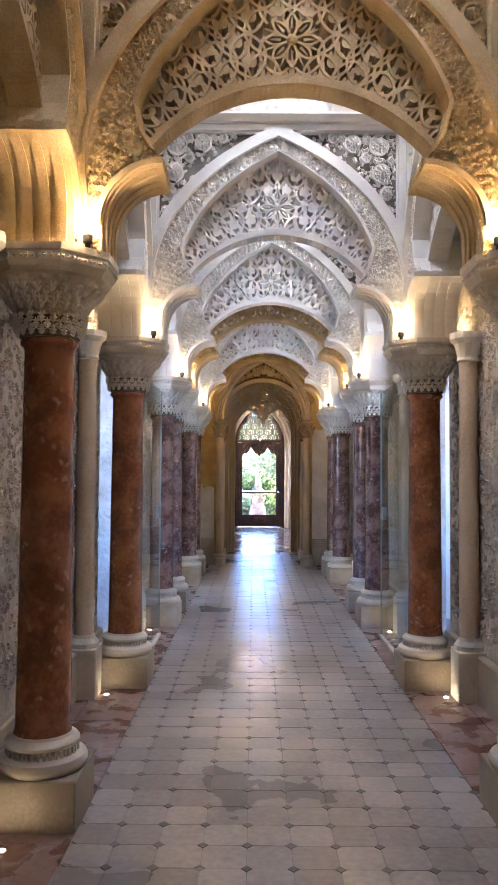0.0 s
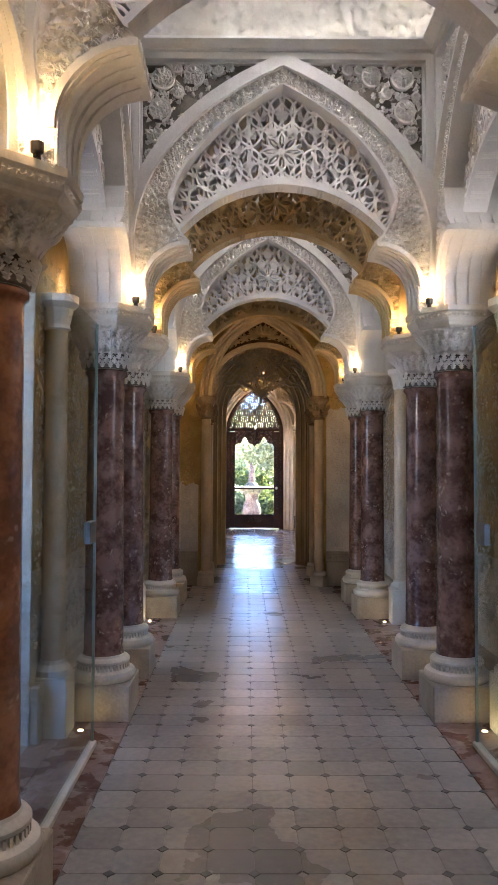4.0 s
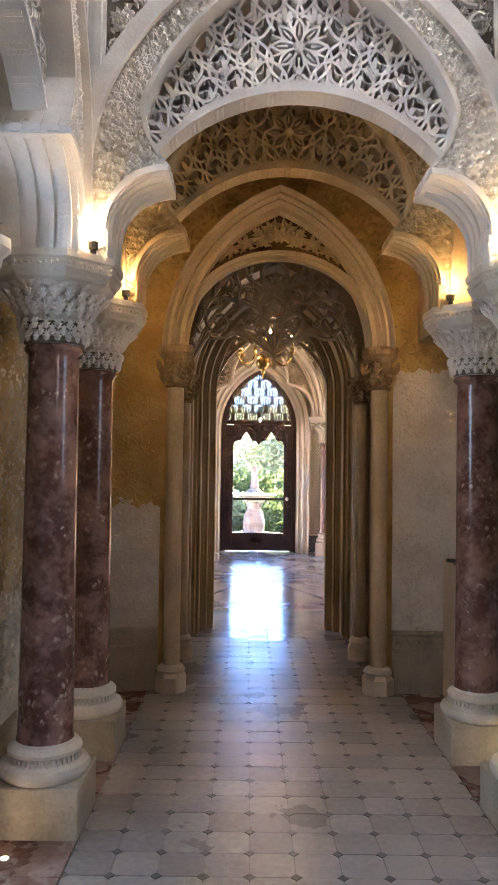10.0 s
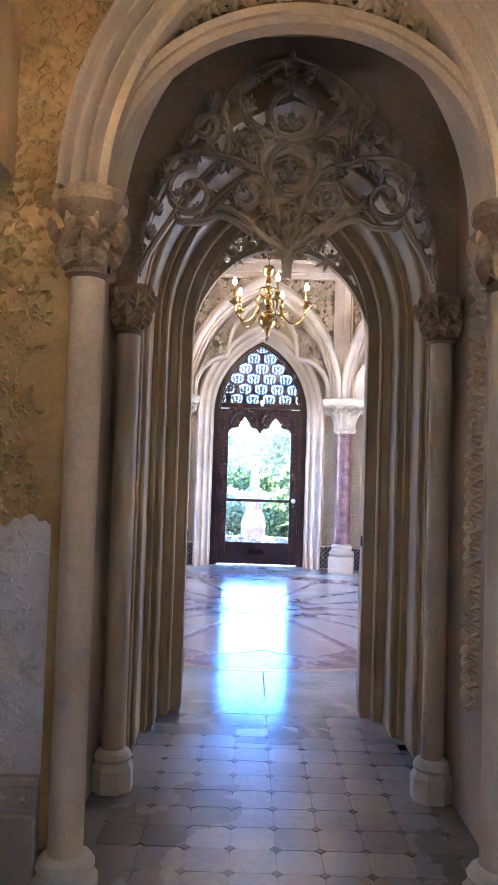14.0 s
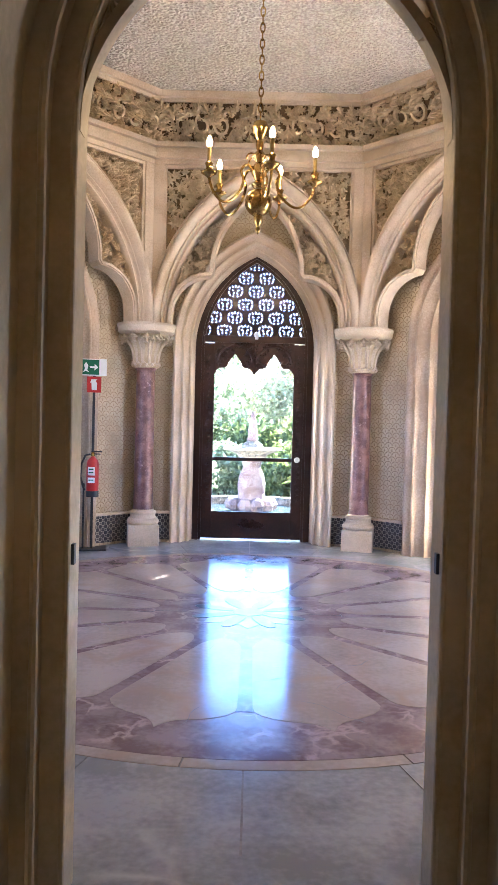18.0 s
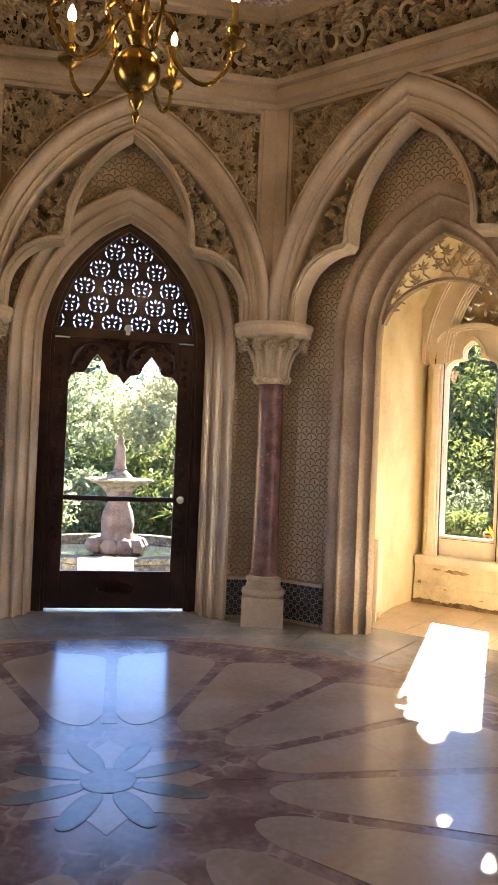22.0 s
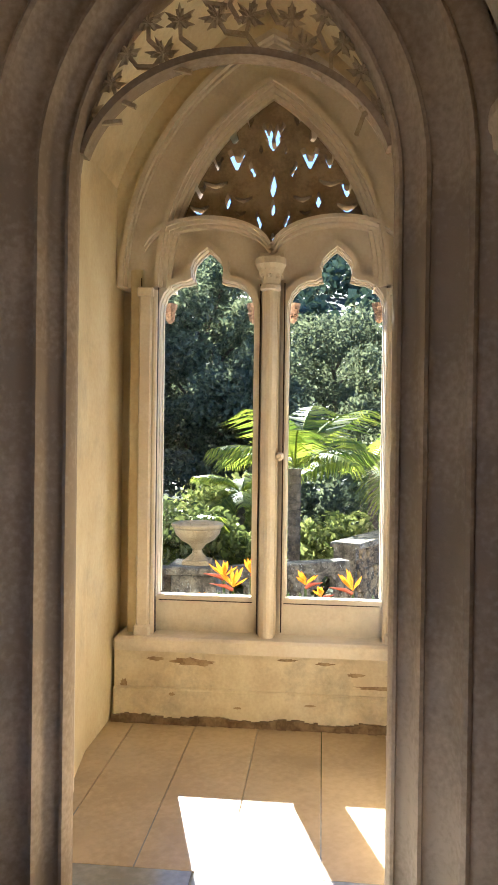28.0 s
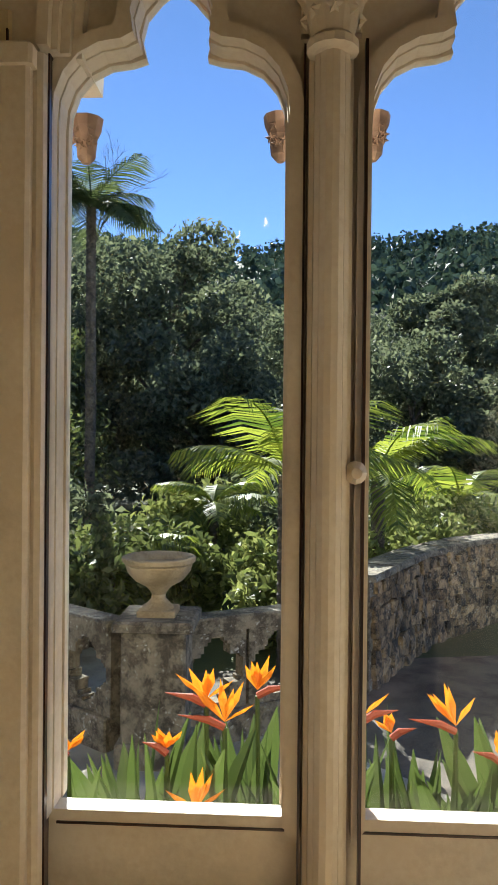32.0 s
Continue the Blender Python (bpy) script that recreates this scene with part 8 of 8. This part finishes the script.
# ---- the fountain court beyond the far door ----
FY = 30.0
f = thing("fountain", "pinkish stone fountain with a carved figure over two basins", "fountain", pose(0, FY, GZ))
part("basin_wall", Mesh().lathe([(1.9, 0), (1.95, 0.08), (1.88, 0.12), (1.88, 0.42), (1.98, 0.46), (1.98, 0.55), (1.72, 0.56), (1.70, 0.30), (1.68, 0.1)], 48), oldstone, f, smooth=True)
part("water", Mesh().lathe([(1.70, 0.25), (1.70, 0.38)], 48), mat("dark water", (0.02, 0.03, 0.03), (0.04, 0.05, 0.05), 3, 0.08, 0.02, 20), f)
m = Mesh().lathe([(0.42, 0.35), (0.44, 0.5), (0.34, 0.62), (0.30, 0.8), (0.32, 1.0), (0.28, 1.2), (0.20, 1.38), (0.22, 1.5), (0.26, 1.6)], 20)
for i in range(10):
    a = 2 * math.pi * i / 10
    m.lathe([(0.02, 0), (0.16, 0.05), (0.19, 0.16), (0.12, 0.28), (0.02, 0.32)], 8, 0.42 * math.cos(a), 0.42 * math.sin(a), 0.4)
part("pedestal", m, pinkstone, f, "rocky pink stone pedestal")
part("bowl", Mesh().lathe([(0.26, 1.58), (0.30, 1.60), (0.34, 1.68), (0.38, 1.70), (0.60, 1.78), (0.66, 1.79), (0.665, 1.82), (0.62, 1.835), (0.26, 1.85), (0.20, 1.93), (0.12, 1.99), (0.05, 2.0)], 36), oldstone, f, "wide upper stone bowl", True)
part("figure", Mesh().lathe([(0.10, 1.96), (0.13, 2.02), (0.10, 2.12), (0.115, 2.2), (0.085, 2.32), (0.10, 2.42), (0.055, 2.5), (0.065, 2.58), (0.02, 2.66)], 14), pinkstone, f, "worn carved stone figure on top", True)
sg = thing("info_board", "low white notice board beside the fountain", "sign", pose(-0.15, FY - 3.2, GZ))
part("board", Mesh().box(-0.42, 0.42, -0.02, 0.02, 0.25, 0.75, 0.008), plaster, sg)
for x in (-0.3, 0.3):
    part("post", Mesh().box(x - 0.02, x + 0.02, -0.012, 0.012, 0, 0.25), blackmetal, sg)
solo("court", Mesh().floor([(-7, 22.4), (7, 22.4), (7, 34), (-7, 34)], GZ - 0.1, GZ + 0.012), gravel, "pale gravel court round the fountain", "path", "structure")
solo("doorstep", Mesh().box(-1.6, 1.6, 21.96, 23.4, GZ, -0.03, 0.02), basestone, "pale stone step outside the door", "step", "structure")
for i, (x, y, rx, h, mt, n, sz) in enumerate(((-3.2, 35, 2.0, 2.0, leaf_light, 4500, 0.09), (3.4, 35, 2.0, 2.0, leaf_light, 4500, 0.09), (-1.0, 37, 2.0, 1.7, leaf_light, 4500, 0.09), (1.6, 36.5, 1.5, 1.8, leaf_mid, 4500, 0.09), (0.3, 40, 3.0, 3.2, leaf_mid, 5000, 0.12), (4.2, 40, 2.5, 3.5, leaf_dry, 5000, 0.11))):
    bush(x, y, GZ, rx, 1.1, h, mt, n, sz, 90 + i, "light green shrub behind the fountain" if mt is leaf_light else "green shrub behind the fountain")
# the 11.5 m tree is unseen, added to keep sun off the door
for i, (x, y, h, sp, mt, n, sz) in enumerate(((-2.6, 42, 5.6, 2.3, leaf_light, 9000, 0.10), (2.6, 45, 5.4, 2.8, leaf_dry, 11000, 0.10), (0.2, 50, 4.6, 2.6, leaf_dry, 9000, 0.11), (-7, 47, 6.0, 3.0, leaf_light, 9000, 0.13), (8, 50, 6.5, 3.5, leaf_light, 9000, 0.13), (4.0, 30.3, 11.5, 1.7, leaf_dark, 26000, 0.18), (-4, 60, 6.2, 4, leaf_mid, 9000, 0.16), (5, 62, 6.2, 4, leaf_mid, 9000, 0.16), (12, 44, 6.5, 3, leaf_mid, 8000, 0.14), (-12, 42, 6.5, 3, leaf_mid, 8000, 0.14))):
    tree(x, y, GZ, h, sp, mt, n, sz, 120 + i, {leaf_light: "bright green leafy tree behind the fountain", leaf_dry: "olive green twiggy tree behind the fountain"}.get(mt, "dark green garden tree, the tallest an added sun screen"), 0.15)
t = thing("agave", "grey green spiky agave beside the fountain", "plant", pose(1.55, 34.2, GZ))
rng = random.Random(31)
for i in range(34):
    a, u = rng.uniform(0, 6.3), rng.uniform(0.2, 1.0)
    c, s = math.cos(a), math.sin(a)
    part("leaf", Mesh().add([(0, 0, 0.5), (c * 0.35 * u - s * 0.05, s * 0.35 * u + c * 0.05, 0.85), (c * 0.95 * u, s * 0.95 * u, 0.5 + 0.95 * (1.1 - u)), (c * 0.35 * u + s * 0.05, s * 0.35 * u - c * 0.05, 0.85), (c * 0.35 * u, s * 0.35 * u, 0.80)], [(0, 1, 4), (1, 2, 4), (0, 4, 3), (4, 2, 3)]), leaf_mid, t)
part("trunk", Mesh().lathe([(0.12, 0), (0.1, 0.6)], 8), bark, t)

# ---- fittings and small things ----
ch = thing("chandelier", "aged brass chandelier with five arms and candle lamps on a chain", "chandelier", pose(0.0, YC, -0.02))
part("stem", Mesh().lathe([(0.004, 2.83), (0.02, 2.86), (0.012, 2.89), (0.03, 2.92), (0.035, 2.95), (0.03, 2.97)], 20), brass, ch, smooth=True)
part("ball", Mesh().lathe([(0.03, 2.965)] + [(0.10 * math.cos(radians(t)), 3.06 + 0.10 * math.sin(radians(t))) for t in range(-70, 75, 10)] + [(0.03, 3.155)], 28), brass, ch, smooth=True)
part("baluster", Mesh().lathe([(0.035, 3.16), (0.055, 3.19), (0.03, 3.22), (0.045, 3.25), (0.06, 3.28), (0.05, 3.32), (0.028, 3.35), (0.04, 3.38), (0.05, 3.40), (0.022, 3.44), (0.03, 3.48), (0.018, 3.52), (0.05, 3.56), (0.066, 3.60), (0.05, 3.645), (0.015, 3.66)], 20), brass, ch, smooth=True)
flame = glow("candle bulb", (1.0, 0.62, 0.25), 14)
wax = mat("brass candle sleeve", (0.35, 0.24, 0.08), (0.45, 0.32, 0.12), 9, 0.35, 0.05, 60, metal=0.7)
for i in range(5):
    a = radians(72 * i - 6)
    c, s = math.cos(a), math.sin(a)
    pts = [(0.04, 3.27), (0.10, 3.32), (0.15, 3.27), (0.13, 3.20), (0.17, 3.10), (0.25, 3.03), (0.32, 3.03), (0.385, 3.10), (0.41, 3.18)]
    line = [(r * c, r * s, z) for r, z in pts]
    fine = []
    for j in range(8 * 5 + 1):
        u = j / 5
        k = min(7, int(u))
        w = u - k
        p0, p1, p2, p3 = (Vector(line[max(0, min(8, q))]) for q in (k - 1, k, k + 1, k + 2))
        fine.append(0.5 * ((2 * p1) + (p2 - p0) * w + (2 * p0 - 5 * p1 + 4 * p2 - p3) * w * w + (3 * p1 - p0 - 3 * p2 + p3) * w ** 3))
    arm = part("arm", Mesh().tube(fine, 0.010, 8), brass, ch, smooth=True)
    part("drip_pan", Mesh().lathe([(0.012, 3.17), (0.03, 3.185), (0.055, 3.20), (0.058, 3.21), (0.03, 3.215), (0.02, 3.24), (0.03, 3.27), (0.022, 3.28)], 18, 0.41 * c, 0.41 * s), brass, arm, smooth=True)
    part("candle", Mesh().lathe([(0.015, 3.28), (0.015, 3.385)], 12, 0.41 * c, 0.41 * s), wax, arm)
    part("bulb", Mesh().lathe([(0.010, 3.385), (0.019, 3.405), (0.018, 3.43), (0.008, 3.455), (0.001, 3.465)], 12, 0.41 * c, 0.41 * s), flame, arm, "lit warm candle bulb", True)
    sc = [(0.06 + 0.05 * math.cos(t), 3.36 + 0.05 * math.sin(t)) for t in [q * 0.45 for q in range(12)]]
    part("scroll", Mesh().tube([(r * c, r * s, z) for r, z in sc], 0.007, 6), brass, ch)
z, k = 3.66, 0
while z < 4.95:
    link = [(0.016 * math.cos(t) * (1 if k % 2 else 0), 0.016 * math.cos(t) * (0 if k % 2 else 1), z + 0.033 + 0.036 * math.sin(t)) for t in [2 * math.pi * q / 12 for q in range(13)]]
    part("chain_link", Mesh().tube(link, 0.0055, 6), brass, ch)
    z += 0.058
    k += 1
part("ceiling_hook", Mesh().lathe([(0.01, 4.92), (0.02, 4.95), (0.05, 4.975), (0.06, 4.988)], 16), brass, ch)
rose = Mesh()
for ring, (n, r, q) in enumerate(((12, 0.62, 0.13), (8, 0.36, 0.12), (6, 0.14, 0.09))):
    for i in range(n):
        a = 2 * math.pi * i / n
        rose.at = Matrix.Translation((0.03, YC, 4.97)) @ Matrix.Rotation(-math.pi / 2, 4, "X")
        rose.leaf(r * math.cos(a), r * math.sin(a), 0, q, a, 0.035, 7, 1)
rose.at = Matrix.Identity(4)
solo("ceiling_rose", rose, ceilplaster, "cream plaster leaf rosette on the ceiling", "ceiling rose", "structure")

# extinguisher on its stand with two signs
EX, EY = -1.72, 21.02
st = thing("sign_stand", "black metal stand holding safety signs", "stand", pose(EX, EY, 0, 0, 0, 12))
part("foot_plate", Mesh().box(-0.16, 0.16, -0.10, 0.10, 0.0, 0.015, 0.004), blackmetal, st)
part("post", Mesh().box(-0.014, 0.014, -0.01, 0.01, 0.015, 1.88), blackmetal, st)
part("post_brace", Mesh().box(-0.10, -0.08, -0.01, 0.01, 0.015, 0.72), blackmetal, st)
green = mat("sign green", (0.0, 0.10, 0.035), (0.0, 0.13, 0.05), 5, 0.5, 0.02)
red = mat("sign red", (0.45, 0.02, 0.015), (0.52, 0.03, 0.02), 5, 0.4, 0.02)
white = mat("sign white", (0.75, 0.75, 0.72), (0.8, 0.8, 0.78), 5, 0.5, 0.02)
ex = thing("exit_sign", "green and white emergency exit sign", "sign", pose(EX, EY, 0, 0, 0, 12))
part("plate", Mesh().box(-0.15, 0.13, -0.022, -0.012, 1.88, 2.06, 0.002), white, ex)
part("field", Mesh().box(-0.14, 0.05, -0.026, -0.022, 1.89, 2.05), green, ex)
part("door_mark", Mesh().box(0.065, 0.115, -0.026, -0.022, 1.9, 2.04), white, ex)
part("arrow", Mesh().slab([(-0.05, 1.96), (0.0, 1.96), (0.0, 1.935), (0.04, 1.97), (0.0, 2.005), (0.0, 1.98), (-0.05, 1.98)], -0.029, -0.026), white, ex)
part("mark", Mesh().slab([(-0.125, 1.91), (-0.10, 1.95), (-0.11, 1.99), (-0.09, 2.025), (-0.065, 1.99), (-0.075, 1.94), (-0.055, 1.915), (-0.09, 1.93)], -0.029, -0.026), white, ex)
fs = thing("extinguisher_sign", "red and white fire extinguisher sign", "sign", pose(EX, EY, 0, 0, 0, 12))
part("plate", Mesh().box(-0.075, 0.075, -0.022, -0.012, 1.7, 1.87, 0.002), red, fs)
part("mark", Mesh().slab([(-0.025, 1.725), (0.03, 1.725), (0.03, 1.8), (0.015, 1.825), (0.035, 1.84), (-0.03, 1.84), (-0.045, 1.8), (-0.03, 1.81)], -0.026, -0.022), white, fs)
fe = thing("fire_extinguisher", "red fire extinguisher with a black hose on its stand", "fire extinguisher", pose(EX + 0.02, EY - 0.085, 0.60) @ Matrix.Diagonal((0.8, 0.8, 0.8, 1)))
part("cylinder", Mesh().lathe([(0.07, 0.0), (0.082, 0.02), (0.082, 0.42), (0.07, 0.47), (0.035, 0.50), (0.025, 0.52)], 24), red, fe, smooth=True)
part("base_ring", Mesh().lathe([(0.084, -0.02), (0.086, 0.06)], 24), blackmetal, fe)
part("valve", Mesh().lathe([(0.024, 0.52), (0.026, 0.56), (0.015, 0.58)], 12), brass, fe)
part("lever", Mesh().box(-0.02, 0.12, -0.012, 0.012, 0.575, 0.595, 0.003).box(-0.01, 0.10, -0.012, 0.012, 0.545, 0.56, 0.003), blackmetal, fe)
part("hose", Mesh().tube([(-0.03, 0, 0.55), (-0.10, 0, 0.53), (-0.15, 0, 0.42), (-0.16, 0, 0.25), (-0.13, 0, 0.12), (-0.10, 0, 0.06)], 0.014, 8), blackmetal, fe, smooth=True)
for z0, z1, bars in ((0.27, 0.38, ((0.34, 0.36), (0.30, 0.315))), (0.17, 0.24, ((0.20, 0.215),))):
    lb = part("label", Mesh().box(-0.045, 0.045, -0.086, -0.078, z0, z1), white, fe, "white instruction label")
    for b0, b1 in bars:
        part("bar", Mesh().box(-0.035, 0.03, -0.088, -0.085, b0, b1), green, lb)

# rope barrier in the side doorway
rp = thing("rope_barrier", "dark red rope across the side doorway", "barrier", face(7) @ pose(0, 3.75, 0))
part("post", Mesh().lathe([(0.13, 0), (0.13, 0.02), (0.02, 0.04), (0.02, 0.92), (0.035, 0.94), (0.02, 0.98)], 16), brass, rp).location = (0.30, 0, 0)
part("rope", Mesh().tube([(0.30 - 0.8 * i / 14, 0, 0.9 - 0.3 * math.sin(math.pi * i / 14 * 0.6)) for i in range(15)], 0.018, 8), mat("rope red", (0.12, 0.01, 0.01), (0.2, 0.02, 0.02), 20, 0.8, 0.3), rp)

# lamps on the capitals and lights in the floor
lamp_glow = glow("lamp face", (1.0, 0.72, 0.36), 4)
for y in ROWS_Y:
    for s in (-1, 1):
        for dx, dy in ((0.20, -0.19), (-0.24, -0.05)):
            sp = thing("capital_spotlight", "small dark uplight on the capital", "lamp", pose(s * (COL_X - dx), y + dy, CAP_Z, 0, 0, 0), "capital uplights")
            part("body", Mesh().lathe([(0.012, 0.0), (0.012, 0.015), (0.02, 0.02), (0.022, 0.05), (0.018, 0.05), (0.016, 0.04)], 12), blackmetal, sp)
            part("lamp_face", Mesh().lathe([(0.015, 0.041), (0.015, 0.043)], 10), lamp_glow, sp)
        fl = thing("floor_light", "small recessed round floor light before the plinth", "lamp", pose(s * 1.11, y - 0.33, 0), "floor lights")
        part("rim", Mesh().lathe([(0.02, 0.0), (0.02, 0.004), (0.014, 0.005)], 14), basestone, fl)
        part("lens", Mesh().lathe([(0.014, 0.001), (0.014, 0.0056)], 12), lamp_glow, fl)

# glass screens in the side openings
for s in (-1, 1):
    gs = thing("glass_screen", "frameless glass screen between columns with a metal floor channel", "glass screen", pose(s * 1.0, 0, 0), "glass screens")
    g = part("pane", Mesh().box(-0.006, 0.006, 6.32, 7.60, 0.02, 2.2), glass("greenish glass", (0.90, 0.94, 0.93), 1.2), gs)
    g.visible_shadow = False
    part("edge", Mesh().box(-0.007, 0.007, 7.60, 7.608, 0.02, 2.2), mat("glass edge", (0.25, 0.32, 0.28), (0.35, 0.42, 0.38), 3, 0.2), gs)
    part("clamp", Mesh().box(-0.016, 0.016, 7.42, 7.56, 1.06, 1.17, 0.004), mat("brushed grey metal", (0.22, 0.22, 0.22), (0.3, 0.3, 0.3), 8, 0.4, 0.05, 80, metal=0.8), gs)
    part("channel", Mesh().box(-0.02, 0.02, 6.30, 7.62, 0.0, 0.025, 0.004), basestone, gs)
# handle on a cabinet beside the doorway
cb = thing("cabinet", "low cream cabinet with a black lever handle beside the doorway", "cabinet", pose(1.2, 12.68, 0))
part("body", Mesh().box(-0.06, 0.2, -0.10, 0.32, 0, 0.92, 0.008), creamstone, cb)
part("handle", Mesh().tube([(-0.06, -0.10, 0.94), (-0.06, -0.14, 0.95), (-0.16, -0.15, 0.96)], 0.012, 8), blackmetal, cb)
part("lock", Mesh().box(-0.09, -0.03, -0.10, -0.04, 0.92, 0.95, 0.004), blackmetal, cb)
